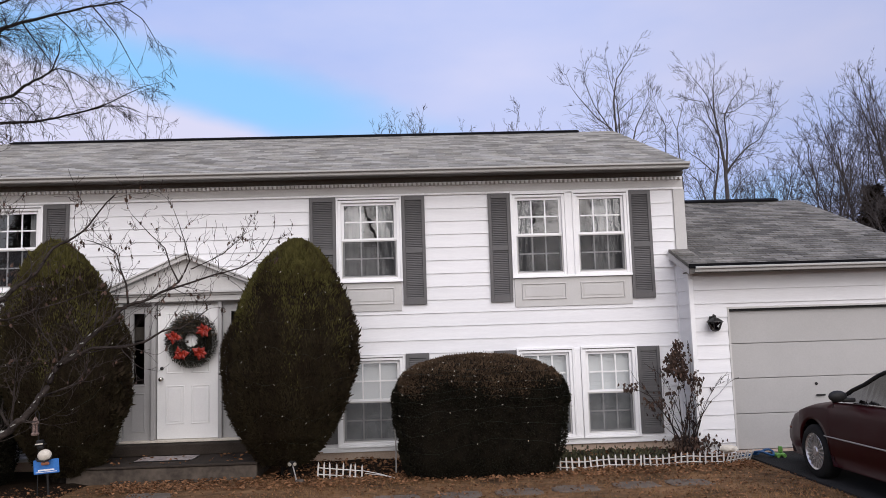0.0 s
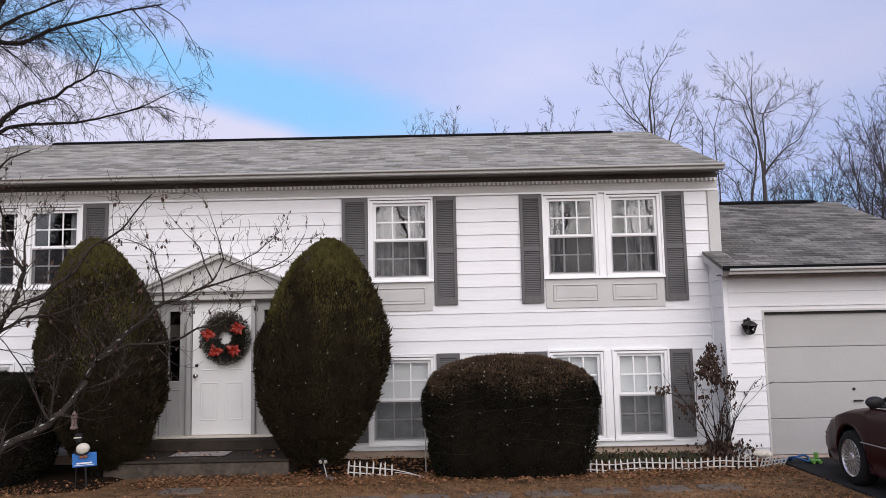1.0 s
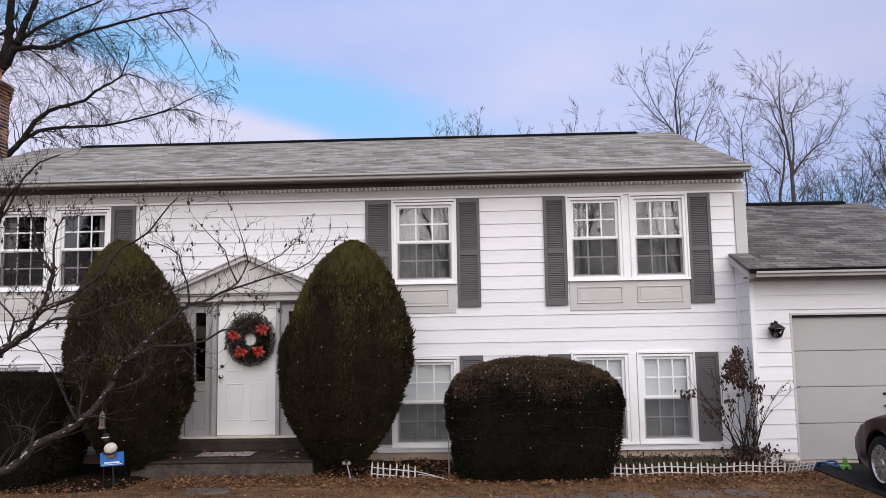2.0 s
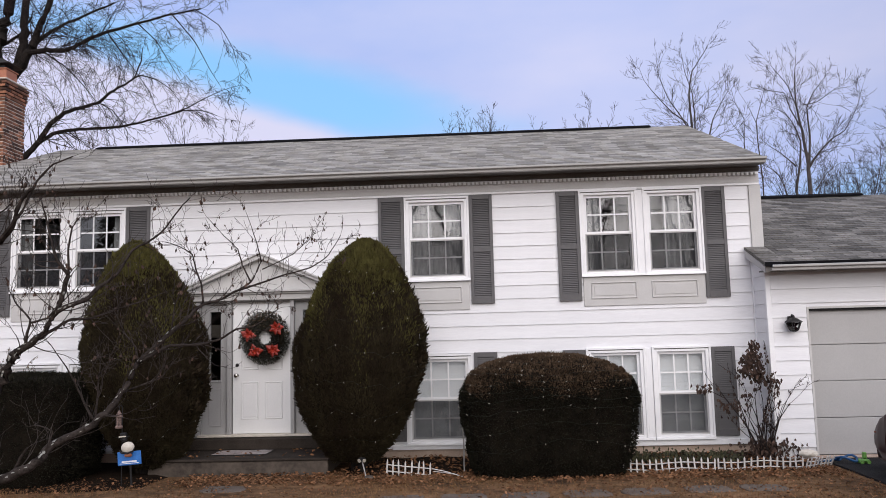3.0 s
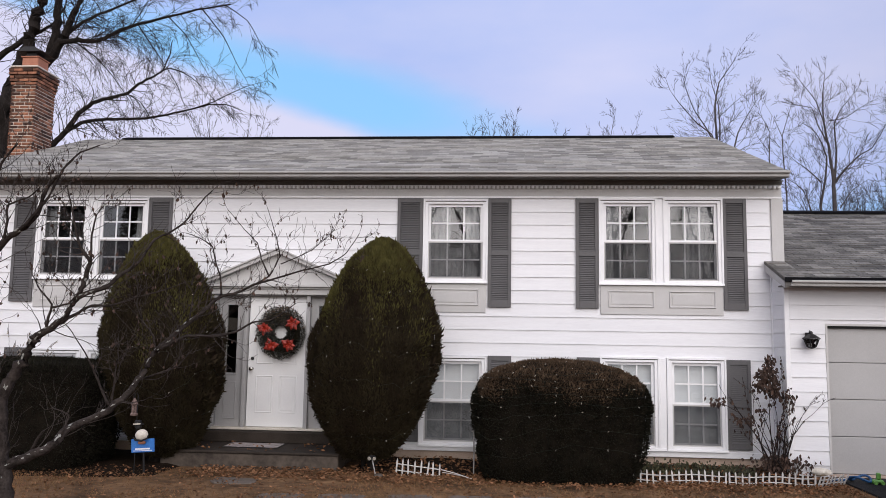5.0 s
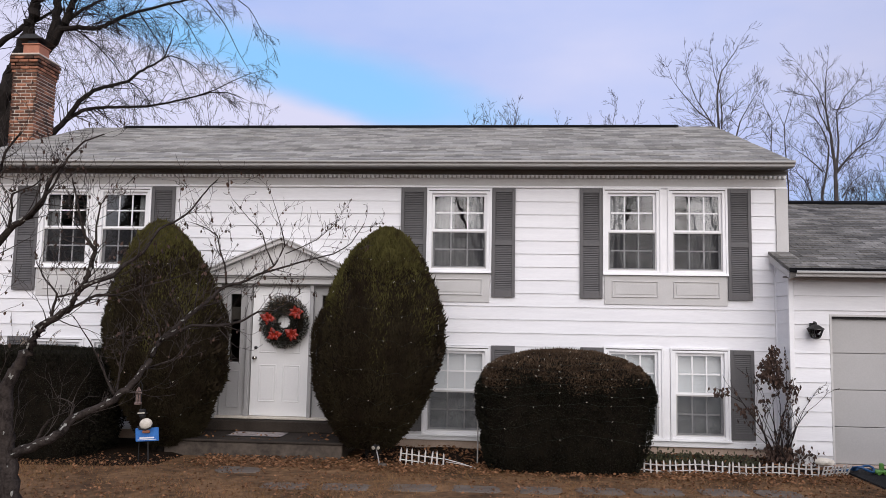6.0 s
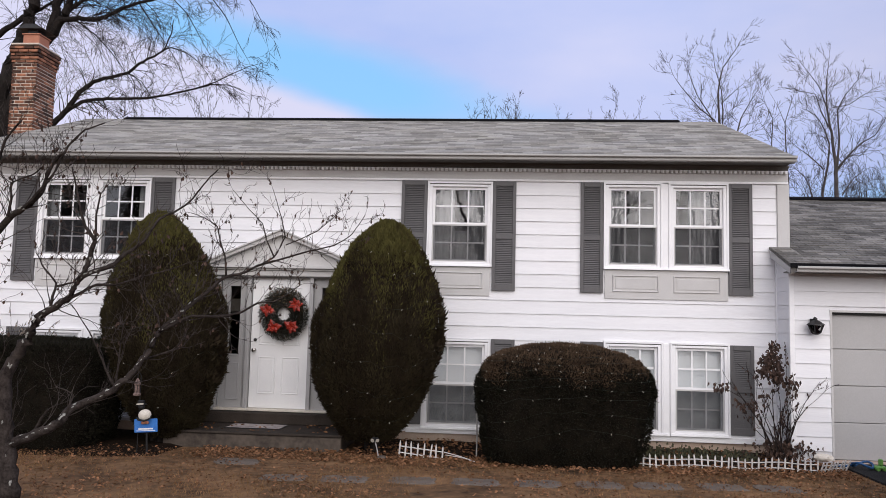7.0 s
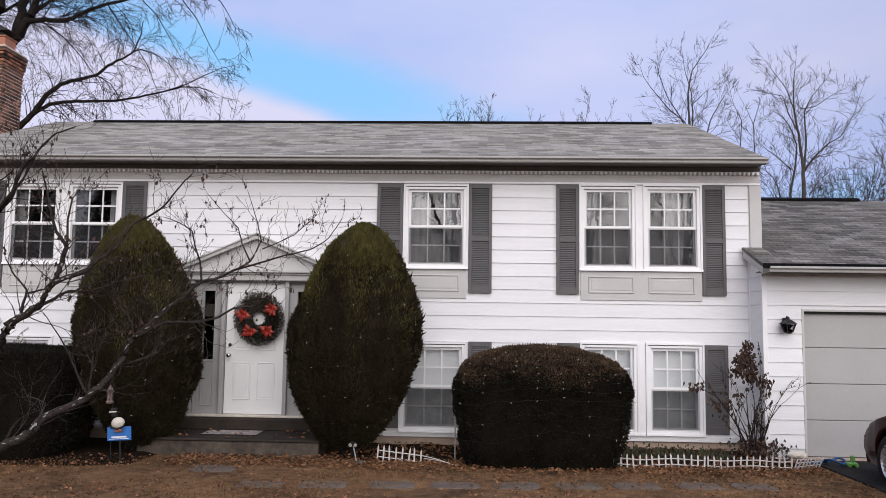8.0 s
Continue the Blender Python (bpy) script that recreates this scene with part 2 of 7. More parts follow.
M_SIDING = material("white_painted_siding", (0.72, 0.72, 0.735), (0.81, 0.81, 0.82), 3.0, 0.55, bump=0.08, fine=40, stretch=(0.25, 1, 2.5), piece=0.025)
M_TRIM_WHITE = material("white_window_vinyl", (0.78, 0.78, 0.79), (0.86, 0.86, 0.86), 5.0, 0.4, bump=0.03)
M_TRIM_GREY = material("light_grey_trim_paint", (0.47, 0.46, 0.445), (0.55, 0.54, 0.525), 3.0, 0.55, bump=0.06)
# brown-grey, darkened to stand for shade under eaves and at heads
M_SHADE_BROWN = material("shade_brown_grey", (0.095, 0.088, 0.080), (0.135, 0.126, 0.116), 4.0, 0.7)
M_SHUTTER = material("charcoal_shutter_paint", (0.080, 0.078, 0.080), (0.11, 0.105, 0.105), 5.0, 0.55, bump=0.05)
M_SHINGLE = material("grey_asphalt_shingle", (0.235, 0.227, 0.206), (0.355, 0.342, 0.312), 2.6, 0.92, spec=0.15, bump=0.8, fine=30, island=0.34)
M_SHINGLE_DARK = material("dark_asphalt_shingle", (0.085, 0.080, 0.072), (0.215, 0.205, 0.186), 1.6, 0.92, spec=0.15, bump=0.8, fine=30, stretch=(1.0, 0.6, 0.6), island=0.42)
M_RIDGE = material("black_ridge_vent", (0.004, 0.004, 0.005), (0.012, 0.012, 0.013), 9.0, 0.95, spec=0.05)
M_GUTTER = material("grey_aluminium_gutter", (0.33, 0.325, 0.31), (0.43, 0.42, 0.405), 2.0, 0.5, bump=0.03)
M_BRICK = material("chimney_brick", (0.085, 0.032, 0.020), (0.27, 0.118, 0.064), 14.0, 0.9, bump=0.5, fine=120, piece=0.85)
M_MORTAR = material("chimney_mortar", (0.52, 0.45, 0.38), (0.66, 0.58, 0.50), 20.0, 0.95, bump=0.4)
M_CLAY = material("clay_flue", (0.33, 0.13, 0.08), (0.45, 0.20, 0.12), 9.0, 0.85)
M_IRON = material("black_iron", (0.012, 0.012, 0.013), (0.03, 0.028, 0.028), 12.0, 0.5, metal=0.3)
M_CONCRETE = material("weathered_concrete", (0.034, 0.028, 0.023), (0.128, 0.104, 0.084), 1.6, 0.95, bump=0.4, fine=14, spec=0.15)
M_PORCH = material("dark_porch_stone", (0.020, 0.016, 0.013), (0.056, 0.045, 0.037), 3.5, 0.9, bump=0.3, spec=0.15)
M_FOUNDATION = material("tan_foundation", (0.36, 0.26, 0.20), (0.50, 0.40, 0.32), 3.0, 0.95, bump=0.4)
M_DOOR = material("white_door_paint", (0.76, 0.76, 0.76), (0.84, 0.84, 0.83), 2.0, 0.4, bump=0.03)
M_SIDELIGHT = material("grey_entry_paint", (0.33, 0.325, 0.32), (0.40, 0.395, 0.39), 3.0, 0.5, bump=0.05)
M_BRASS = material("worn_nickel", (0.45, 0.43, 0.40), (0.62, 0.60, 0.56), 20.0, 0.25, metal=1.0, bump=0.0)
M_GARAGE = material("grey_garage_door", (0.365, 0.358, 0.350), (0.425, 0.417, 0.408), 1.5, 0.5, bump=0.05)
M_ASPHALT = material("driveway_asphalt", (0.014, 0.014, 0.0145), (0.036, 0.0355, 0.035), 2.5, 0.95, bump=0.7, fine=160, spec=0.12)
M_LAWN = material("dry_lawn_soil", (0.050, 0.031, 0.018), (0.245, 0.140, 0.070), 1.3, 0.98, spec=0.1, bump=0.9, fine=9)
M_GRASS = material("dry_grass", (0.075, 0.048, 0.02), (0.31, 0.175, 0.082), 1.1, 0.9, spec=0.1, bump=0.0, island=0.22)
M_LEAF = material("dead_leaves", (0.080, 0.038, 0.019), (0.285, 0.145, 0.072), 4.0, 0.8, spec=0.15, bump=0.0, island=0.45)
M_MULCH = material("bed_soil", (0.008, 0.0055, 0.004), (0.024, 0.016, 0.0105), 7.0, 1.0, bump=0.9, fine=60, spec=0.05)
M_SLATE = material("grey_slate", (0.095, 0.076, 0.060), (0.185, 0.152, 0.122), 5.0, 0.95, spec=0.1, bump=0.3)
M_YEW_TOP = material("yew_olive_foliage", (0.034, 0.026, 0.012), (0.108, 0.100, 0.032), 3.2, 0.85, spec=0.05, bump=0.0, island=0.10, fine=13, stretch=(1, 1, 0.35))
# browner lower needles, their colour also darkened to carry the shade underneath
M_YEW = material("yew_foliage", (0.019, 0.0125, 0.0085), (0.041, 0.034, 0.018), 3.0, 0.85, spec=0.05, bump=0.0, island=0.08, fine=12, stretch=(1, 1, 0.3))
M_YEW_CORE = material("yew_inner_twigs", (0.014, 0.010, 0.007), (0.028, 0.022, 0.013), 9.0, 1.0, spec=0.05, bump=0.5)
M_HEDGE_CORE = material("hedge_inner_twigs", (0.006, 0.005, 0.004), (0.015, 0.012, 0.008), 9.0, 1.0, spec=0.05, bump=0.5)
# hedge shade is put into the colours: near-black sides, lighter brown lit top
M_HEDGE_SHADE = material("hedge_shade_foliage", (0.006, 0.0056, 0.0036), (0.019, 0.0175, 0.011), 2.2, 0.75, spec=0.08, bump=0.0, island=0.4)
M_HEDGE_LIT = material("hedge_lit_brown_tips", (0.028, 0.018, 0.011), (0.118, 0.078, 0.048), 5.0, 0.85, spec=0.1, bump=0.0, island=0.35, fine=16, stretch=(0.5, 1, 1.6))
M_BARK = material("dark_bark", (0.007, 0.006, 0.0055), (0.028, 0.023, 0.020), 9.0, 0.95, bump=0.6, fine=50, stretch=(1, 1, 0.35), spec=0.1)
M_TWIG = material("twig_bark", (0.016, 0.012, 0.011), (0.046, 0.036, 0.032), 6.0, 0.95, bump=0.0, spec=0.1)
M_FAR_BARK = material("far_bark", (0.038, 0.033, 0.033), (0.095, 0.084, 0.082), 3.0, 0.95, bump=0.0, spec=0.1)
M_PICKET = material("white_plastic_picket", (0.48, 0.46, 0.44), (0.66, 0.64, 0.61), 12.0, 0.5, bump=0.04)
M_BULB = material("clear_bulb_plastic", (0.26, 0.24, 0.20), (0.50, 0.47, 0.40), 9.0, 0.2, bump=0.0)
M_WIRE = material("green_wire", (0.012, 0.02, 0.012), (0.03, 0.04, 0.025), 9.0, 0.6, bump=0.0)
M_RED = material("red_ribbon", (0.15, 0.008, 0.005), (0.40, 0.032, 0.013), 16.0, 0.5, bump=0.1)
M_PINE = material("wreath_pine", (0.010, 0.011, 0.007), (0.034, 0.033, 0.021), 9.0, 0.8, bump=0.0, island=0.4)
M_TWINE = material("wreath_dry_grass", (0.10, 0.06, 0.035), (0.28, 0.19, 0.11), 9.0, 0.9, bump=0.0, island=0.3)
M_BLUE = material("blue_sign_paint", (0.02, 0.12, 0.42), (0.04, 0.20, 0.56), 6.0, 0.5, bump=0.03)
M_RUST = material("weathered_lantern_metal", (0.06, 0.035, 0.028), (0.27, 0.19, 0.16), 26.0, 0.8, bump=0.2)
M_CREAM = material("cream_resin", (0.55, 0.50, 0.42), (0.72, 0.67, 0.58), 14.0, 0.6, bump=0.1)
M_BLACK = material("black_plastic", (0.010, 0.010, 0.010), (0.022, 0.021, 0.021), 9.0, 0.55, bump=0.03, spec=0.25)
M_STAKE = material("grey_metal_stake", (0.30, 0.29, 0.28), (0.45, 0.44, 0.42), 9.0, 0.5, metal=0.6, bump=0.05)
M_TOY_BLUE = material("blue_hose_plastic", (0.012, 0.055, 0.16), (0.03, 0.12, 0.28), 9.0, 0.4, bump=0.02)
M_TOY_GREEN = material("green_toy_plastic", (0.10, 0.26, 0.05), (0.18, 0.40, 0.08), 9.0, 0.4, bump=0.02)
M_MAT = material("woven_mat", (0.10, 0.085, 0.08), (0.50, 0.44, 0.42), 7.0, 0.95, bump=0.5, fine=30, stretch=(1.0, 2.4, 1))
M_CAR = material("maroon_car_paint", (0.022, 0.0022, 0.0030), (0.029, 0.0028, 0.0038), 2.0, 0.4, metal=0.0, bump=0.0, coat=0.06, spec=0.12)
M_LINER = material("grey_car_cloth", (0.10, 0.10, 0.10), (0.15, 0.15, 0.145), 30.0, 0.95, bump=0.2, spec=0.1)
M_TYRE = material("tyre_rubber", (0.008, 0.008, 0.008), (0.016, 0.016, 0.0155), 20.0, 0.85, bump=0.2, spec=0.2)
M_ALLOY = material("silver_alloy", (0.52, 0.51, 0.50), (0.68, 0.67, 0.66), 9.0, 0.3, metal=0.85, bump=0.0)
M_CHROME = material("chrome_strip", (0.70, 0.70, 0.70), (0.80, 0.80, 0.80), 9.0, 0.15, metal=1.0, bump=0.0)
M_AMBER = material("amber_marker_lens", (0.10, 0.025, 0.014), (0.15, 0.04, 0.02), 9.0, 0.15, bump=0.0)
M_LENS = material("headlamp_lens", (0.60, 0.60, 0.58), (0.75, 0.75, 0.73), 9.0, 0.1, bump=0.0)
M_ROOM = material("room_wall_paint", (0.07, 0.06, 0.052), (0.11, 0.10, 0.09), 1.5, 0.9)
M_BLIND = material("white_roller_blind", (0.78, 0.81, 0.86), (0.83, 0.86, 0.90), 2.0, 0.8, bump=0.05)
M_GLASS = glass_material("window_glass", (0.93, 0.95, 0.94), 2.1, 0.06)
M_CAR_GLASS = glass_material("car_glass", (0.035, 0.055, 0.052), 2.4, 0.0, 0.12)
M_CLEAR = bpy.data.materials.new("glass_inner_face")
M_CLEAR.use_nodes = True
M_CLEAR.node_tree.nodes.clear()
_o, _t = M_CLEAR.node_tree.nodes.new("ShaderNodeOutputMaterial"), M_CLEAR.node_tree.nodes.new("ShaderNodeBsdfTransparent")
M_CLEAR.node_tree.links.new(_t.outputs[0], _o.inputs[0])


def pane_mesh(geo):
    """A thin solid pane: the outer face carries the gloss, the others are clear."""
    me = geo.mesh("pane", M_GLASS)
    me.materials.append(M_CLEAR)
    for q in me.polygons:
        q.material_index = 0 if q.normal.y < -0.5 else 1
    return me


M_SCREEN = mesh_screen_material("insect_screen", (0.030, 0.030, 0.033), 0.30)
M_LACE = mesh_screen_material("lace_curtain", (0.42, 0.43, 0.45), 0.66)

# ---- ground ----
LAWN = -0.06
g = Geo()
xs = [-400, -120, -40, -16] + [-10 + 0.4 * i for i in range(56)] + [16, 40, 120, 400]
ys = [-400, -120, -40, -18] + [-13 + 0.4 * i for i in range(33)] + [6, 20, 60, 160, 400]
for y in ys:
    for x in xs:
        near = 1.0 if -10 < x < 12 and -13 < y < -1.6 else 0.0
        g.v.append((x, y, LAWN - 0.012 + near * 0.012 * noise.noise((x * 0.9, y * 0.9, 0.3))))
for j in range(len(ys) - 1):
    for i in range(len(xs) - 1):
        a = j * len(xs) + i
        g.f.append((a, a + 1, a + 1 + len(xs), a + len(xs)))
solo("ground", g, M_LAWN, "brown winter lawn with dry grass and bare soil", "ground", kind="structure", smooth=True)

g = Geo()
g.along_x([(-40, LAWN - 0.03), (-0.62, LAWN - 0.03), (-0.62, LAWN + 0.012), (-40, LAWN + 0.006)], 8.42, 11.9)
solo("road", g, M_ASPHALT, "dark asphalt driveway in front of the garage", "driveway", kind="structure")
g = Geo()
g.box(8.40, 11.3, -0.64, -0.40, LAWN - 0.03, LAWN + 0.03, 0.008)
solo("trim", g, M_FOUNDATION, "pale concrete sill under the garage door", "sill", kind="structure")

# planting beds along the wall: low mounds of dark soil
def planting_bed(bx0, bx1, front, label):
    out = Geo()
    bx, by = 32, 8
    for j in range(by + 1):
        for i in range(bx + 1):
            x = bx0 + (bx1 - bx0) * i / bx
            wob = 0.12 * noise.noise((x * 1.3, 7.0, front))
            y = (front + wob) * (1 - j / by)
            edge = min(1.0, i / 2, (bx - i) / 2, j / 2)
            out.v.append((x, y, LAWN - 0.03 + 0.055 * edge + 0.02 * edge * noise.noise((x * 2.2, y * 2.2, 4))))
    for j in range(by):
        for i in range(bx):
            a = j * (bx + 1) + i
            out.f.append((a, a + 1, a + bx + 2, a + bx + 1))
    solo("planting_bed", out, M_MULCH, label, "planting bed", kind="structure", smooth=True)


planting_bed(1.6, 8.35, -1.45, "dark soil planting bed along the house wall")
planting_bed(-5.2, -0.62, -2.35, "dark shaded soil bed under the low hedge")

# ---- house ----
HX0, HX1, WALL_TOP = -5.22, 8.05, 4.27
GX0, GX1, GY = 7.87, 11.55, -0.55
SILL = 0.36
house = thing("house", (0, 0, 0), "white clapboard two-storey house with grey shutters and trim", "house")
# openings of the front wall: x0, x1, z0, z1
UP = [(-3.79, -2.95, 2.67, 3.94), (-2.80, -1.96, 2.67, 3.94), (2.58, 3.54, 2.67, 3.94), (5.31, 6.14, 2.67, 3.96), (6.29, 7.13, 2.67, 3.96)]
LOW = [(-3.79, -2.95, 0.18, 1.50), (-2.80, -1.96, 0.18, 1.50), (2.56, 3.54, 0.18, 1.487), (5.32, 6.15, 0.197, 1.522), (6.31, 7.13, 0.197, 1.522)]
ENTRY = (-0.72, 1.24, SILL - 0.02, 2.44)
HOLES = UP + LOW + [ENTRY]


def wall_cells(x0, x1, z0, z1, holes, y0, y1):
    """A wall as a block with openings through it."""
    out = Geo()
    cx = sorted({x0, x1, *[h[0] for h in holes], *[h[1] for h in holes]})
    cz = sorted({z0, z1, *[h[2] for h in holes], *[h[3] for h in holes]})
    for a, b in zip(cx, cx[1:]):
        for c, d in zip(cz, cz[1:]):
            mx, mz = (a + b) / 2, (c + d) / 2
            if any(h[0] < mx < h[1] and h[2] < mz < h[3] for h in holes):
                continue
            out.box(a, b, y0, y1, c, d)
    return out


wall_front = part("wall", wall_cells(HX0, HX1, 0.10, WALL_TOP, HOLES, 0.0, 0.16), M_SIDING, house)
part("foundation", Geo().box(HX0, HX1, 0.012, 0.2, LAWN - 0.2, 0.10), M_FOUNDATION, house, "tan parged foundation")
gable = [(0.16, LAWN), (7.6, LAWN), (7.6, WALL_TOP), (3.88, 5.84), (0.16, WALL_TOP)]
wall_left = part("wall", Geo().along_x(gable, HX0, HX0 + 0.16), M_SIDING, house)
wall_right = part("wall", Geo().along_x(gable, HX1 - 0.22, HX1 - 0.06), M_SIDING, house)
part("wall", Geo().box(HX0 + 0.16, HX1 - 0.16, 7.44, 7.6, LAWN, WALL_TOP), M_SIDING, house)
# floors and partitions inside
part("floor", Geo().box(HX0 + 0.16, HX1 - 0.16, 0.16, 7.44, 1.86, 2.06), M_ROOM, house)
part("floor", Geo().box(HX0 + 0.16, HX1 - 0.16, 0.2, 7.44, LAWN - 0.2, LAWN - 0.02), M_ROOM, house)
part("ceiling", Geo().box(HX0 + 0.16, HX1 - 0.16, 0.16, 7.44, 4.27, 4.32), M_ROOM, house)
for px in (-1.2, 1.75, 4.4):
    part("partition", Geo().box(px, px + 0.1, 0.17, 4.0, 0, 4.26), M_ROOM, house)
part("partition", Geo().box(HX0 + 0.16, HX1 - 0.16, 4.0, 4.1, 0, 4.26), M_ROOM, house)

# clapboards: one board per course and stretch between openings
LINES = [3.98] + [3.775 - 0.2045 * k for k in range(19)]


def clapboards(parent, x0, x1, top, bottom, holes, y_face, lines, breaks=()):
    for zt, zb in zip(lines, lines[1:]):
        if zb >= top or zt <= bottom:
            continue
        zt, zb = min(zt, top), max(zb, bottom)
        spans = [(x0, x1)]
        for hx0, hx1, hz0, hz1 in holes:
            if hz0 < zt - 0.02 and hz1 > zb + 0.02:
                spans = [s for a, b in spans for s in ((a, min(b, hx0)), (max(a, hx1), b)) if s[1] - s[0] > 0.02]
        for a, b in spans:
            cuts = [a] + [c for c in breaks if a + 0.5 < c < b - 0.5] + [b]
            for c, d in zip(cuts, cuts[1:]):
                gb = Geo().along_x([(-0.022, -0.003), (-0.0005, -0.003), (-0.0005, zt - zb), (-0.006, zt - zb), (-0.017, 0.0)], c, d - 0.002)
                part("clapboard", gb, M_SIDING, parent, at=(0, y_face, zb))


clapboards(wall_front, HX0, GX0 - 0.004, 3.98, 0.10, HOLES, 0.0, LINES)

# roof over the house
RY0, RZ0, RY1, RZ1 = -0.42, 4.335, 3.88, 5.975
slope = math.atan2(RZ1 - RZ0, RY1 - RY0)
roof_len = math.hypot(RZ1 - RZ0, RY1 - RY0)
roof = part("roof", Geo().along_x([(RY0, RZ0 - 0.04), (RY1, RZ1 - 0.04), (RY1 + RY1 - RY0, RZ0 - 0.04), (RY1 + RY1 - RY0, RZ0 - 0.02), (RY1, RZ1 - 0.012), (RY0, RZ0 - 0.012)], HX0 - 0.03, HX1 - 0.02), M_SHINGLE, house, "weathered grey asphalt shingles")


def shingle_field(x0, x1, y0, z0, angle, length, seed):
    """Courses of tabs laid up a slope, each tab a thin wedge with its own edges."""
    rnd = random.Random(seed)
    out = Geo()
    expo, tab = 0.135, 0.305
    cy, cz = math.cos(angle), math.sin(angle)
    for r in range(int(length / expo)):
        s0, s1 = r * expo, min((r + 1) * expo + 0.02, length)
        x = x0 - (tab * 0.5 if r % 2 else 0.0) - rnd.uniform(0, 0.06)
        while x < x1:
            a, b = max(x, x0), min(x + tab - 0.012, x1)
            if b - a > 0.03:
                lift = rnd.uniform(0.007, 0.013)
                low = s0 - rnd.uniform(0, 0.006)
                v = []
                for s, h in ((low, lift), (s1, 0.001)):
                    for xx in (a, b):
                        v.append((xx, y0 + s * cy - h * cz, z0 + s * cz + h * cy))
                for xx in (a, b):
                    v.append((xx, y0 + low * cy, z0 + low * cz))
                out.add(v, [(0, 1, 3, 2), (4, 5, 1, 0), (4, 0, 2), (5, 3, 1)])
            x += tab
    return out


tagged(part("shingles", shingle_field(HX0 - 0.03, HX1 - 0.02, RY0, RZ0 - 0.010, slope, roof_len, 3), M_SHINGLE, roof), kind="stuff")
part("ridge_vent", Geo().along_x([(3.70, 5.915), (3.88, 5.980), (4.06, 5.915), (4.06, 5.942), (3.88, 6.008), (3.70, 5.942)], -4.39, 7.26), M_RIDGE, roof, "black ridge vent strip")
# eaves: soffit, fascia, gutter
# soffit, fascia and crown have the overhang's shade in their colour
part("soffit", Geo().box(HX0, HX1 - 0.03, RY0 + 0.05, 0.0, 4.262, 4.285), M_SHADE_BROWN, house, "brown-grey soffit, darkened for the shade under the eaves")
part("fascia", Geo().box(HX0 - 0.02, HX1 - 0.03, RY0 + 0.012, RY0 + 0.05, 4.235, 4.325), M_SHADE_BROWN, house)
# near-black strip: the shade at the shingle edge, put in as colour
part("drip_edge", Geo().box(HX0 - 0.03, HX1 - 0.02, RY0 - 0.020, RY0 + 0.006, 4.30, 4.346, 0.003), M_RIDGE, house, "black strip standing in for the shaded shingle edge over the gutter")
GUTTER = [(0.010, 0.0), (-0.052, 0.0), (-0.060, 0.008), (-0.060, 0.040), (-0.072, 0.046), (-0.098, 0.050), (-0.104, 0.056), (-0.104, 0.082), (-0.098, 0.086), (-0.092, 0.082), (-0.092, 0.062), (-0.052, 0.050), (-0.050, 0.008), (0.010, 0.008)]
part("gutter", Geo().along_x([(RY0 + y, 4.240 + z) for y, z in GUTTER], HX0 - 0.03, HX1 - 0.03), M_GUTTER, house, "grey aluminium gutter")
# frieze with dentils
part("frieze", Geo().box(HX0, HX1, -0.03, -0.001, 4.018, 4.19, 0.004), M_TRIM_GREY, house, "light grey frieze board")
part("frieze", Geo().box(HX0, HX1, -0.042, -0.001, 3.985, 4.017, 0.004), M_TRIM_WHITE, house, "white moulding under the frieze")
part("crown_moulding", Geo().along_x([(-0.001, 4.191), (-0.034, 4.191), (-0.045, 4.21), (-0.085, 4.24), (-0.09, 4.261), (-0.001, 4.261)], HX0, HX1), M_SHADE_BROWN, house, "crown moulding darkened for the shade under the soffit")
g = Geo()
k = 0
while HX0 + 0.068 * k < HX1 - 0.05:
    x = HX0 + 0.012 + 0.068 * k
    g.box(x, x + 0.040, -0.085, -0.031, 4.135, 4.182, 0.005)
    k += 1
part("dentil_moulding", g.box(HX0, HX1, -0.04, -0.0305, 4.1825, 4.1895), M_TRIM_WHITE, house, "row of small dentil blocks under the eave")
part("corner_board", Geo().box(7.885, HX1 + 0.012, -0.034, 0.0, 2.9, 3.984, 0.003).box(7.885, HX1 + 0.012, -0.028, 0.0, 2.6, 2.9), M_TRIM_GREY, house, "wide light grey corner board")
part("corner_board", Geo().box(HX0 - 0.012, HX0 + 0.1, -0.034, 0.0, 0.1, 3.984, 0.003), M_TRIM_GREY, house)

# ---- windows ----
window_cache = {}


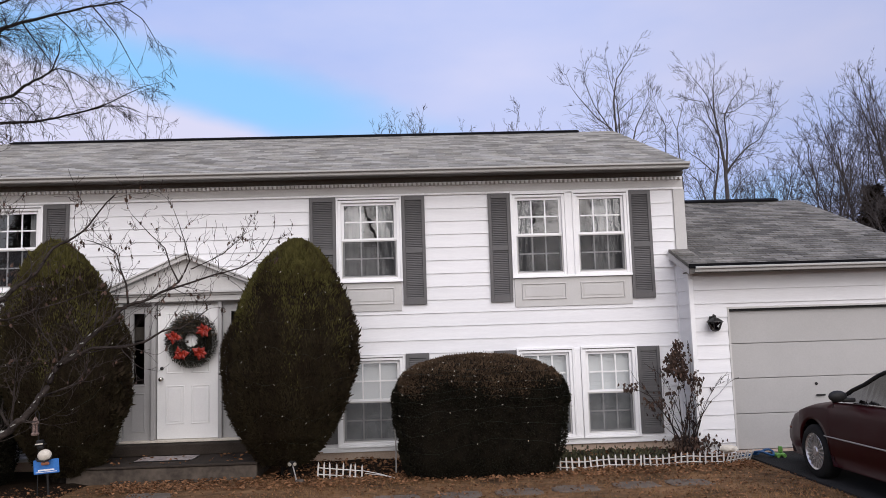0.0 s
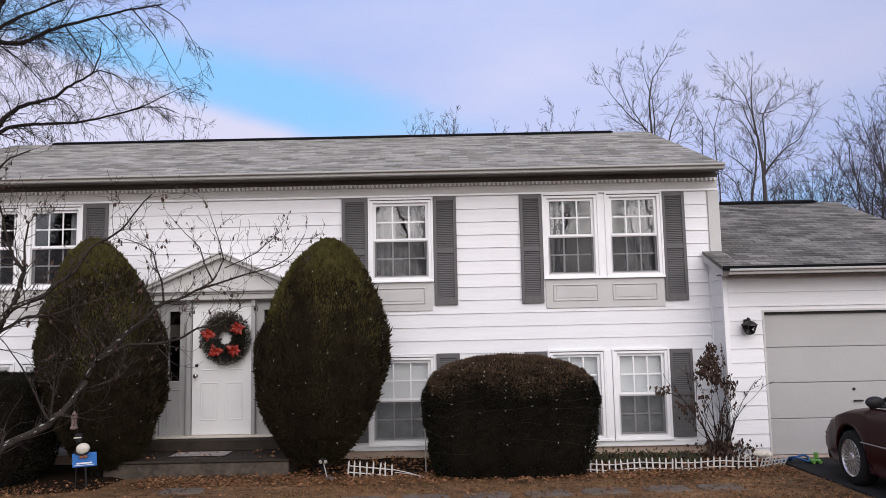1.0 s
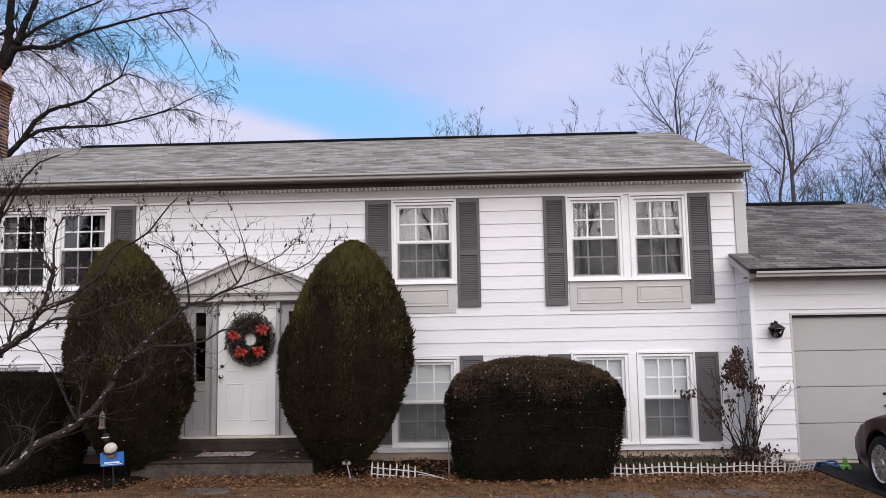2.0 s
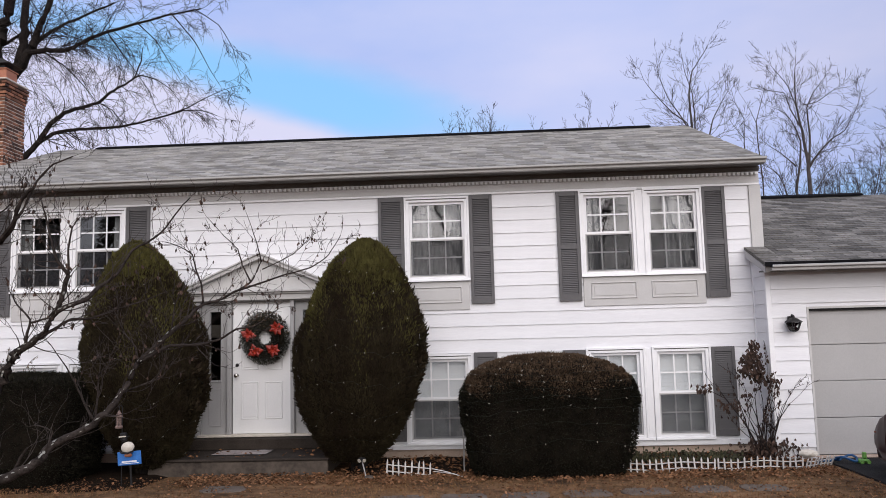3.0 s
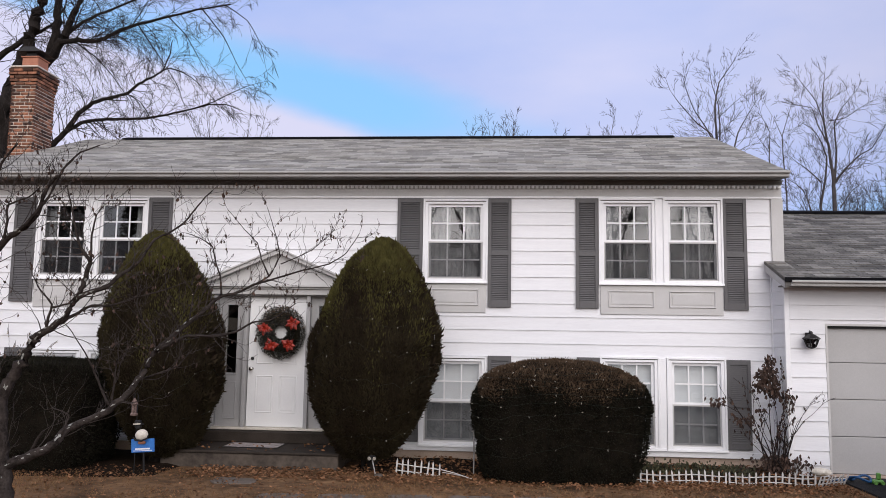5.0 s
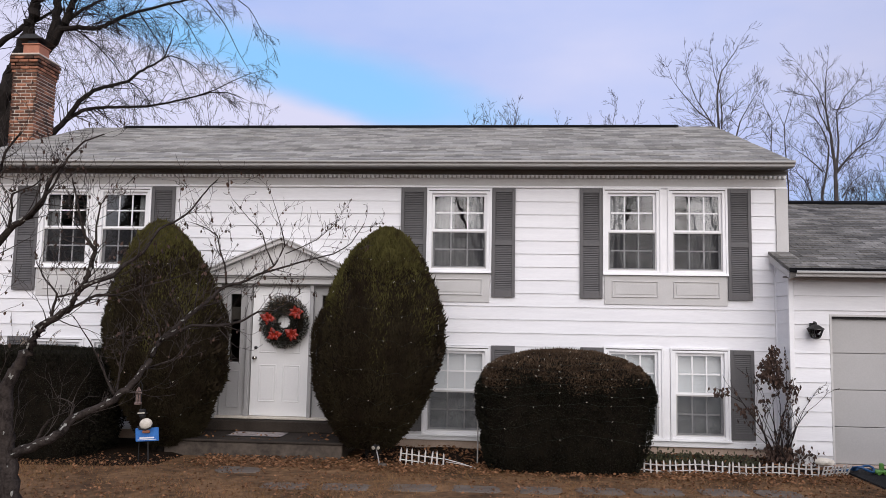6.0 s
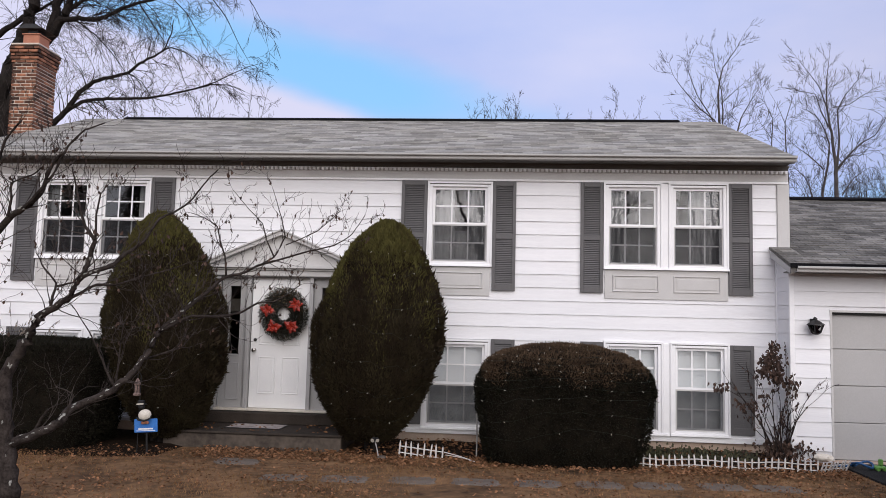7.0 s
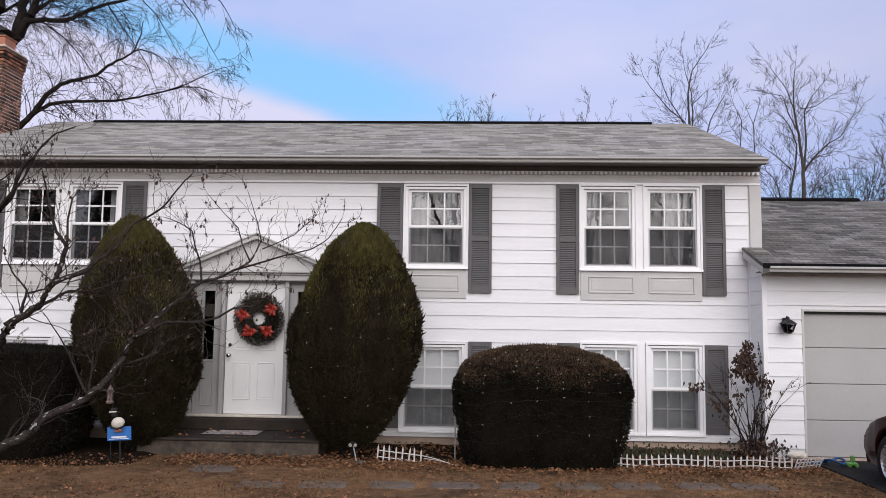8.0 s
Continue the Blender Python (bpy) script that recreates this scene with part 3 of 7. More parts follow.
def window(x0, x1, z0, z1):
    """A double-hung window of six over six panes in its casing."""
    w, h = round(x1 - x0, 3), round(z1 - z0, 3)
    if (w, h) not in window_cache:
        c = 0.05
        frame = Geo()
        frame.box(0, c, -0.045, 0.10, 0, h, 0.004).box(w - c, w, -0.045, 0.10, 0, h, 0.004)
        frame.box(c, w - c, -0.045, 0.10, h - c, h, 0.004).box(c, w - c, -0.045, 0.10, 0, c * 0.8, 0.004)
        casing = Geo().prism([(-0.028, -0.01), (-0.0005, -0.01), (-0.0005, h + 0.0005), (w + 0.0005, h + 0.0005), (w + 0.0005, -0.01), (w + 0.028, -0.01), (w + 0.028, h + 0.028), (-0.028, h + 0.028)], -0.058, -0.0005)
        # thin dark strip in place of the shadow line below the head
        shade_strip = Geo().box(0.002, w - 0.002, -0.047, -0.0455, h - 0.014, h - 0.001)
        sill = Geo().along_x([(-0.075, -0.03), (0.0, -0.03), (0.0, 0.012), (-0.07, 0.0)], -0.03, w + 0.03)
        sw, mid, r = w - 2 * c, h * 0.495, 0.042
        sashes, panes = [], []
        for y, low, high in ((0.012, mid - 0.01, h - c), (0.04, c * 0.8, mid + 0.025)):
            s = Geo()
            hh = high - low
            s.box(0, r, -0.014, 0.014, 0, hh, 0.003).box(sw - r, sw, -0.014, 0.014, 0, hh, 0.003)
            s.box(r, sw - r, -0.014, 0.014, 0, r, 0.003).box(r, sw - r, -0.014, 0.014, hh - r, hh, 0.003)
            iw, ih = sw - 2 * r, hh - 2 * r
            for i in (1, 2):
                s.box(r + iw * i / 3 - 0.011, r + iw * i / 3 + 0.011, -0.007, 0.007, r, hh - r)
            for j in range(3):
                s.box(r + iw * j / 3 + 0.011, r + iw * (j + 1) / 3 - 0.011, -0.007, 0.007, r + ih / 2 - 0.011, r + ih / 2 + 0.011)
            pw, ph = iw / 3, ih / 2
            pane = pane_mesh(Geo().box(0.004, pw - 0.004, -0.003, 0.003, 0.004, ph - 0.004))
            sashes.append((s.mesh("sash", M_TRIM_WHITE), y, low))
            panes.append([(pane, (c + r + pw * i, y, low + r + ph * j)) for i in range(3) for j in range(2)])
        scr = Geo().box(c, w - c, -0.016, -0.015, c * 0.8, mid)
        rim = Geo().box(c, c + 0.02, -0.022, -0.008, c * 0.8, mid).box(w - c - 0.02, w - c, -0.022, -0.008, c * 0.8, mid).box(c + 0.02, w - c - 0.02, -0.022, -0.008, mid - 0.022, mid).box(c + 0.02, w - c - 0.02, -0.022, -0.008, c * 0.8, c * 0.8 + 0.02)
        window_cache[(w, h)] = (frame.mesh("window", M_TRIM_WHITE), sill.mesh("sill", M_TRIM_WHITE), sashes, panes, scr.mesh("insect_screen", M_SCREEN), rim.mesh("screen_frame", M_TRIM_GREY), shade_strip.mesh("head_gap", M_SHADE_BROWN), casing.mesh("casing", M_TRIM_WHITE))
    frame, sill, sashes, panes, scr, rim, shade_strip, casing = window_cache[(w, h)]
    win = part("window", frame, None, house, "white double-hung window, six over six panes", at=(x0, 0, z0))
    part("sill", sill, None, win)
    part("casing", casing, None, win)
    part("head_gap", shade_strip, None, win, "dark strip standing in for the shadow under the head casing")
    for (me, y, low), six in zip(sashes, panes):
        part("sash", me, None, win, at=(0.05, y, low))
        for pane, at in six:
            ob = part("pane", pane, None, win, at=at)
            ob.visible_shadow = False
    part("insect_screen", scr, None, win, "dark half screen over the lower sash")
    part("screen_frame", rim, None, win)
    return win


def drape(width, height, folds, seed, depth=0.03):
    """A hanging cloth with soft vertical folds."""
    rnd = random.Random(seed)
    out = Geo()
    n = folds * 6
    ph = rnd.uniform(0, 6)
    for s in (0, 1):
        for j in range(7):
            for i in range(n + 1):
                u, v = i / n, j / 6
                y = depth * math.sin(u * folds * 6.283 + ph + 0.5 * math.sin(3 * v + ph)) * (0.55 + 0.45 * (1 - v)) + 0.003 * s
                out.v.append((u * width, y, v * height))
    m = (n + 1) * 7
    for s in (0, 1):
        for j in range(6):
            for i in range(n):
                a = s * m + j * (n + 1) + i
                out.f.append((a, a + 1, a + n + 2, a + n + 1))
    return out


for hole in UP + LOW:
    window(*hole)


def curtain(x0, x1, z0, z1, seed, label, mat=M_LACE, y=0.15):
    ob = solo("curtain", drape(x1 - x0, z1 - z0, max(3, round((x1 - x0) / 0.09)), seed), mat, label, "curtain", at=(x0, y, z0), smooth=True)
    return ob


LACE = "sheer white lace curtain hanging inside the window"
curtain(2.58, 2.97, 2.62, 3.95, 1, LACE)
curtain(3.17, 3.54, 2.62, 3.95, 2, LACE)
curtain(2.60, 3.52, 2.62, 3.22, 7, "sheer white cafe curtain over the lower sash", M_LACE, 0.19)
curtain(5.30, 5.66, 2.62, 3.95, 3, LACE)
curtain(6.60, 7.14, 2.62, 3.95, 4, LACE)
curtain(-3.80, -3.55, 2.95, 3.95, 5, LACE)
curtain(-2.20, -1.95, 2.95, 3.95, 6, LACE)
for x0, x1, z0 in ((2.60, 3.50, 0.21), (5.36, 6.11, 0.225), (6.35, 7.09, 0.225), (-3.75, -2.99, 0.21), (-2.76, -2.0, 0.21)):
    blind = thing("roller_blind", (x0, 0.105, z0), "white blind drawn down inside a lower window", "blind")
    gb = Geo()
    for k in range(21):
        gb.box(0, x1 - x0, -0.004, 0.004, 0.06 * k, 0.06 * k + 0.056)
    part("cloth", gb.box(0, x1 - x0, 0.004, 0.006, 0, 1.26), M_BLIND, blind)
    part("roller", Geo().tube([(-0.02, 0, 1.275), (x1 - x0 + 0.02, 0, 1.275)], 0.022, 10), M_TRIM_WHITE, blind)

# panels under the upper windows
for x0, x1, n in ((-3.80, -1.955, 2), (2.575, 3.545, 1), (5.305, 7.145, 2)):
    apron = part("apron_panel", Geo().box(x0, x1, -0.032, -0.001, 2.19, 2.632, 0.003), M_TRIM_GREY, house, "light grey raised panel under a window")
    for i in range(n):
        a, b = x0 + (x1 - x0) * i / n + 0.11, x0 + (x1 - x0) * (i + 1) / n - 0.11
        part("moulding", Geo().ring(a, b, 2.295, 2.555, 0.024, -0.047, -0.031), M_TRIM_GREY, apron)
        part("field", Geo().box(a + 0.05, b - 0.05, -0.039, -0.0325, 2.345, 2.505, 0.003), M_TRIM_GREY, apron)
for x in (-2.95, 6.14):
    part("mullion", Geo().box(x + 0.0255, x + 0.1245, -0.04, 0.0, 2.665, 3.97, 0.006), M_TRIM_WHITE, house, at=(0, 0, 0))
for x in (-2.95, 6.155):
    part("mullion", Geo().box(x + 0.0255, x + 0.1245, -0.04, 0.0, 0.185, 1.53, 0.006), M_TRIM_WHITE, house)
for x, z in ((-2.95, 2.67), (6.14, 2.67), (-2.95, 0.18), (6.15, 0.197)):
    part("sill", Geo().along_x([(-0.074, z - 0.029), (0.0, z - 0.029), (0.0, z + 0.010), (-0.069, z - 0.001)], x + 0.031, x + 0.119), M_TRIM_WHITE, house)
for x0, x1, z1 in ((2.30, 3.75, 0.146), (5.10, 7.83, 0.164)):
    part("water_table", Geo().box(x0, x1, -0.034, -0.0005, 0.078, z1, 0.005), M_TRIM_WHITE, house, "white board under the lower windows")

# ---- shutters ----
shutter_cache = {}


def shutter(x0, x1, z0, z1):
    w, h = round(x1 - x0, 3), round(z1 - z0, 3)
    if (w, h) not in shutter_cache:
        s = 0.05
        f = Geo().box(0, s, -0.042, -0.012, 0, h, 0.003).box(w - s, w, -0.042, -0.012, 0, h, 0.003)
        rails = [(0, 0.10), (h * 0.47, h * 0.47 + 0.075), (h - 0.075, h)]
        for a, b in rails:
            f.box(s, w - s, -0.042, -0.012, a, b, 0.003)
        lv = Geo().box(s, w - s, -0.016, -0.0125, 0.10, h - 0.075)
        for lo, hi in ((0.10, h * 0.47), (h * 0.47 + 0.075, h - 0.075)):
            n = int((hi - lo) / 0.028)
            for k in range(n):
                z = lo + (hi - lo) * k / n
                lv.along_x([(-0.034, z + 0.002), (-0.031, z), (-0.016, z + 0.022), (-0.020, z + 0.026)], s, w - s)
        shutter_cache[(w, h)] = (f.mesh("shutter", M_SHUTTER), lv.mesh("louvers", M_SHUTTER))
    f, lv = shutter_cache[(w, h)]
    ob = part("shutter", f, None, house, "charcoal louvred shutter", at=(x0, -0.008, z0))
    part("louvers", lv, None, ob)


for x0, x1 in ((-4.21, -3.825), (-1.925, -1.54), (2.14, 2.545), (3.575, 3.935), (4.93, 5.275), (7.155, 7.512)):
    shutter(x0, x1, 2.275, 3.985)
for x0, x1 in ((-4.21, -3.825), (-1.925, -1.54), (2.13, 2.525), (3.585, 3.945), (4.94, 5.285), (7.162, 7.515)):
    shutter(x0, x1, 0.205, 1.53)

# ---- entrance ----
DX0, DX1 = -0.20, 0.72
entry = part("entry_surround", Geo().box(-0.80, -0.70, -0.07, 0.0, SILL - 0.04, 2.42, 0.006).box(1.22, 1.32, -0.07, 0.0, SILL - 0.04, 2.42, 0.006)
             .box(-0.27, -0.21, -0.05, 0.14, SILL, 2.42, 0.004).box(0.73, 0.79, -0.05, 0.14, SILL, 2.42, 0.004)
             .box(-0.70, 1.22, -0.04, 0.14, 2.405, 2.44), M_SIDELIGHT, house, "grey painted entry surround with pilasters")
part("threshold", Geo().box(-0.72, 1.24, -0.10, 0.14, SILL - 0.035, SILL, 0.006), M_CREAM, entry, "worn pale threshold")
part("entablature", Geo().box(-0.84, 1.36, -0.10, -0.001, 2.425, 2.515, 0.006).box(-0.88, 1.40, -0.13, -0.001, 2.515, 2.545, 0.005).box(-0.92, 1.44, -0.17, -0.001, 2.545, 2.585, 0.006), M_TRIM_GREY, entry)
AX, AZ, PHW, PB = 0.275, 3.145, 1.17, 2.60
part("pediment", Geo().prism([(AX - PHW + 0.06, PB - 0.012), (AX + PHW - 0.06, PB - 0.012), (AX, AZ - 0.06)], -0.06, -0.001), M_TRIM_GREY, entry, "light grey triangular pediment")
for sgn in (-1, 1):
    o = [(AX, AZ), (AX, AZ - 0.07), (AX + sgn * PHW, PB - 0.012), (AX + sgn * (PHW + 0.06), PB + 0.005)]
    o2 = [(AX, AZ + 0.022), (AX, AZ + 0.001), (AX + sgn * (PHW + 0.061), PB + 0.006), (AX + sgn * (PHW + 0.07), PB + 0.028)]
    if sgn > 0:
        o, o2 = o[::-1], o2[::-1]
    part("raking_cornice", Geo().prism(o, -0.16, -0.001).prism(o2, -0.19, -0.001), M_TRIM_GREY, entry)


cols = ((DX0 + 0.13, DX0 + 0.41), (DX1 - 0.41, DX1 - 0.13))
rows_p = ((SILL + 0.22, SILL + 0.80), (SILL + 0.98, SILL + 1.56), (SILL + 1.68, SILL + 1.90))
door = part("door", Geo().box(DX0, DX1, 0.03, 0.075, SILL + 0.005, 2.40, 0.003), M_DOOR, house, "white six-panel front door, shut")
for a, b in cols:
    for c, d in rows_p:
        part("moulding", Geo().ring(a, b, c, d, 0.022, 0.021, 0.031), M_DOOR, door)
        part("panel", Geo().box(a + 0.04, b - 0.04, 0.024, 0.0295, c + 0.04, d - 0.04, 0.003), M_DOOR, door)
turn_y = Matrix.Rotation(radians(90), 4, "X")
part("knob", Geo().lathe([(0.03, 0), (0.03, 0.008), (0.012, 0.012), (0.012, 0.035), (0.03, 0.05), (0.034, 0.062), (0.024, 0.075), (0.004, 0.078)], Matrix.Translation((DX0 + 0.065, 0.03, SILL + 0.90)) @ turn_y, 16), M_BRASS, door, "bright round door knob", smooth=True)
part("deadbolt", Geo().lathe([(0.027, 0), (0.027, 0.012), (0.022, 0.018), (0.004, 0.02)], Matrix.Translation((DX0 + 0.07, 0.03, SILL + 1.06)) @ turn_y, 14), M_IRON, door, "dark deadbolt", smooth=True)
for x0, x1 in ((-0.68, -0.28), (0.80, 1.20)):
    cx = (x0 + x1) / 2
    leaf = Geo().box(x0 - 0.02, cx - 0.085, 0.03, 0.075, SILL, 2.40).box(cx + 0.085, x1 + 0.02, 0.03, 0.075, SILL, 2.40)
    leaf.box(cx - 0.085, cx + 0.085, 0.03, 0.075, SILL, SILL + 0.83).box(cx - 0.085, cx + 0.085, 0.03, 0.075, 2.26, 2.40)
    for q in ((cx - 0.10, cx + 0.10, SILL + 0.12, SILL + 0.135), (cx - 0.10, cx + 0.10, SILL + 0.685, SILL + 0.70), (cx - 0.10, cx - 0.085, SILL + 0.135, SILL + 0.685), (cx + 0.085, cx + 0.10, SILL + 0.135, SILL + 0.685),
              (cx - 0.10, cx + 0.10, SILL + 0.80, SILL + 0.83), (cx - 0.10, cx + 0.10, 2.26, 2.29), (cx - 0.10, cx - 0.085, SILL + 0.83, 2.26), (cx + 0.085, cx + 0.10, SILL + 0.83, 2.26)):
        leaf.box(q[0], q[1], 0.018, 0.03, q[2], q[3], 0.003)
    sl = part("sidelight", leaf, M_SIDELIGHT, entry, "grey sidelight with a narrow dark pane")
    ob = part("pane", pane_mesh(Geo().box(cx - 0.085, cx + 0.085, 0.05, 0.056, SILL + 0.83, 2.26)), None, sl)
    ob.visible_shadow = False
# shadow line of the recessed door, laid on as a dark strip
part("head_gap", Geo().box(-0.70, 1.22, -0.0455, -0.0405, 2.395, 2.41), M_SHADE_BROWN, entry, "dark strip standing in for the shadow at the door head")
part("siding_infill", Geo().box(-1.02, -0.81, -0.03, -0.024, 0.2, 2.4), M_SIDELIGHT, entry)

# ---- garage ----
GDX0, GDX1, GDZ = 8.44, 11.18, 2.05
garage = thing("garage", (0, 0, 0), "attached white clapboard garage with a grey door", "garage")
g_hole = [(GDX0, GDX1, LAWN, GDZ)]
gwall = part("wall", wall_cells(GX0, GX1, 0.10, 2.62, g_hole, GY, GY + 0.14), M_SIDING, garage)
part("foundation", Geo().box(GX0 + 0.01, GDX0, GY + 0.01, GY + 0.14, LAWN - 0.2, 0.10).box(GDX1, GX1, GY + 0.01, GY + 0.14, LAWN - 0.2, 0.10), M_FOUNDATION, garage)
gside = [(GY + 0.14, LAWN), (7.0, LAWN), (7.0, 2.6), (3.5, 4.26), (GY + 0.14, 2.72)]
part("wall", Geo().along_x([(GY + 0.14, LAWN), (-0.001, LAWN), (-0.001, 2.98), (GY + 0.14, 2.72)], GX0, GX0 + 0.12), M_SIDING, garage)
part("wall", Geo().along_x(gside, GX1 - 0.14, GX1), M_SIDING, garage)
part("wall", Geo().box(GX0, GX1 - 0.14, 6.86, 7.0, LAWN, 2.6), M_SIDING, garage)
clapboards(gwall, GX0 + 0.05, GX1, 2.62, 0.10, [(GDX0 - 0.03, GDX1 + 0.03, LAWN, GDZ + 0.03)], GY, LINES)
# boards on the short return wall
for zt, zb in zip(LINES, LINES[1:]):
    if zb < 0.1 or zt > 2.99:
        continue
    top_z = min(zt - 0.006, 2.96)
    front_y = max(GY + 0.03, (top_z - 2.65) / 0.3686 - 0.95 + 0.02)
    if front_y > -0.05:
        continue
    gb = Geo().box(-0.018, -0.001, front_y, -0.024, 0, top_z - zb)
    part("clapboard", gb, M_SIDING, gwall, at=(GX0, 0, zb))
part("corner_board", Geo().box(GX0 - 0.022, GX0 + 0.05, GY - 0.028, GY + 0.03, 0.10, 2.62, 0.004), M_TRIM_WHITE, garage, "white corner board")
part("corner_board", Geo().box(GX0 - 0.03, GX0 - 0.002, -0.06, -0.024, 0.10, 2.95, 0.003), M_TRIM_WHITE, garage)
# door casing and sectional door
part("door_frame", Geo().box(GDX0 - 0.03, GDX0, GY - 0.018, GY + 0.14, LAWN, GDZ + 0.03).box(GDX1, GDX1 + 0.03, GY - 0.018, GY + 0.14, LAWN, GDZ + 0.03).box(GDX0, GDX1, GY - 0.018, GY + 0.14, GDZ, GDZ + 0.03), M_TRIM_GREY, garage, "slim grey door jamb")
gdoor = part("garage_door", Geo().box(GDX0, GDX1, GY + 0.12, GY + 0.13, LAWN + 0.03, GDZ), M_GARAGE, garage, "plain grey sectional garage door, shut")
# black strip added for the shadow that the lintel throws on the door
part("top_seal", Geo().box(GDX0 + 0.003, GDX1 - 0.003, GY + 0.03, GY + 0.074, GDZ - 0.035, GDZ - 0.001, 0.004), M_BLACK, gdoor, "black strip standing in for the shadow along the door top")
for k in range(4):
    z0 = LAWN + 0.035 + k * 0.519
    part("panel", Geo().box(GDX0 + 0.004, GDX1 - 0.004, GY + 0.075, GY + 0.119, z0, z0 + 0.511, 0.006), M_GARAGE, gdoor)
part("handle", Geo().box(9.70, 9.84, GY + 0.045, GY + 0.06, 0.72, 0.745, 0.004).box(9.71, 9.725, GY + 0.06, GY + 0.075, 0.725, 0.74).box(9.815, 9.83, GY + 0.06, GY + 0.075, 0.725, 0.74), M_BLACK, gdoor, "small black pull handle")
part("lock", Geo().lathe([(0.022, 0), (0.022, 0.01), (0.004, 0.014)], Matrix.Translation((9.72, GY + 0.075, 0.90)) @ turn_y, 12), M_BLACK, gdoor)
part("bottom_seal", Geo().box(GDX0 + 0.004, GDX1 - 0.004, GY + 0.072, GY + 0.118, LAWN + 0.031, LAWN + 0.034), M_BLACK, gdoor)
# garage roof
QY0, QZ0, QY1, QZ1 = -0.95, 2.70, 3.5, 4.34
gslope, glen = math.atan2(QZ1 - QZ0, QY1 - QY0), math.hypot(QZ1 - QZ0, QY1 - QY0)
rgx0 = GX0 - 0.12
groof = part("roof", Geo().along_x([(QY0, QZ0 - 0.05), (-0.045, QZ0 - 0.05 + 0.905 * math.tan(gslope)), (-0.045, QZ0 - 0.012 + 0.905 * math.tan(gslope)), (QY0, QZ0 - 0.012)], rgx0, HX1 + 0.014).along_x([(QY0, QZ0 - 0.05), (QY1, QZ1 - 0.05), (QY1 + 4.0, QZ0 + 0.1), (QY1 + 4.0, QZ0 + 0.14), (QY1, QZ1 - 0.012), (QY0, QZ0 - 0.012)], HX1 + 0.016, GX1 + 0.1), M_SHINGLE_DARK, garage, "dark weathered asphalt shingles")
tabs = shingle_field(rgx0, HX1 + 0.014, QY0, QZ0 - 0.01, gslope, 0.9 / math.cos(gslope), 8)
tabs2 = shingle_field(HX1 + 0.016, GX1 + 0.1, QY0, QZ0 - 0.01, gslope, glen, 9)
tagged(part("shingles", tabs.add(tabs2.v, tabs2.f), M_SHINGLE_DARK, groof), kind="stuff")
part("ridge_vent", Geo().along_x([(3.36, 4.305), (3.5, 4.35), (3.64, 4.305), (3.64, 4.33), (3.5, 4.385), (3.36, 4.33)], HX1 + 0.02, 11.2), M_RIDGE, groof)
# garage eaves, coloured dark for the shade as on the house
part("fascia", Geo().box(rgx0, GX1 + 0.1, QY0 + 0.01, QY0 + 0.04, QZ0 - 0.13, QZ0 - 0.05), M_SHADE_BROWN, garage)
part("soffit", Geo().box(rgx0 + 0.031, GX1 + 0.09, QY0 + 0.04, GY - 0.001, QZ0 - 0.105, QZ0 - 0.085), M_SHADE_BROWN, garage)
part("barge_board", Geo().along_x([(QY0 + 0.04, QZ0 - 0.14), (-0.07, QZ0 + 0.16), (-0.07, QZ0 + 0.27), (QY0 + 0.04, QZ0 - 0.052)], rgx0 + 0.004, rgx0 + 0.03), M_TRIM_GREY, garage)
# same black strip for the shaded shingle edge of the garage
part("drip_edge", Geo().box(rgx0 - 0.01, GX1 + 0.1, QY0 - 0.016, QY0 + 0.006, QZ0 - 0.05, QZ0 + 0.012, 0.003), M_RIDGE, garage, "black strip standing in for the shaded shingle edge over the gutter")
part("gutter", Geo().along_x([(QY0 + 0.9 * y, QZ0 - 0.115 + 0.95 * z) for y, z in GUTTER], rgx0 + 0.06, GX1 + 0.1), M_GUTTER, garage, "grey aluminium gutter")

# wall lantern beside the garage door
lan = thing("wall_lantern", (8.17, GY - 0.025, 1.86), "small black wall lantern beside the garage door", "lamp")
part("back_plate", Geo().box(-0.045, 0.045, -0.015, 0.002, -0.06, 0.09, 0.006), M_IRON, lan)
part("arm", Geo().tube([(0, -0.01, 0.05), (0, -0.06, 0.11), (0, -0.11, 0.10)], 0.011, 8), M_IRON, lan)
part("roof_cap", Geo().lathe([(0.13, 0.0), (0.125, 0.012), (0.06, 0.055), (0.022, 0.07), (0.022, 0.095), (0.004, 0.105)], Matrix.Translation((0, -0.11, 0.0)), 6), M_IRON, lan)
part("glass", Geo().lathe([(0.06, -0.11), (0.105, -0.002)], Matrix.Translation((0, -0.11, 0.0)), 6), M_GLASS, lan)
for k in range(6):
    a = math.pi * k / 3
    part("bar", Geo().tube([(0.063 * math.cos(a), -0.11 + 0.063 * math.sin(a), -0.11), (0.108 * math.cos(a), -0.11 + 0.108 * math.sin(a), 0.0)], 0.008, 5), M_IRON, lan)
part("base", Geo().lathe([(0.01, -0.14), (0.055, -0.125), (0.068, -0.11)], Matrix.Translation((0, -0.11, 0.0)), 6), M_IRON, lan)

# ---- porch ----
porch = thing("porch", (0, 0, 0), "dark stone porch landing with a concrete edge", "porch", kind="structure")
part("landing", Geo().box(-1.02, 1.54, -1.18, -0.002, LAWN - 0.1, 0.125, 0.012), M_CONCRETE, porch, "weathered concrete landing")
part("slab", Geo().box(-1.035, 1.555, -1.20, -0.002, 0.1255, 0.16, 0.010), M_PORCH, porch, "dark damp porch slab")
part("step", Geo().box(-0.95, 1.46, -0.30, -0.003, 0.1605, SILL - 0.04, 0.012), M_PORCH, porch, "dark step below the front door")
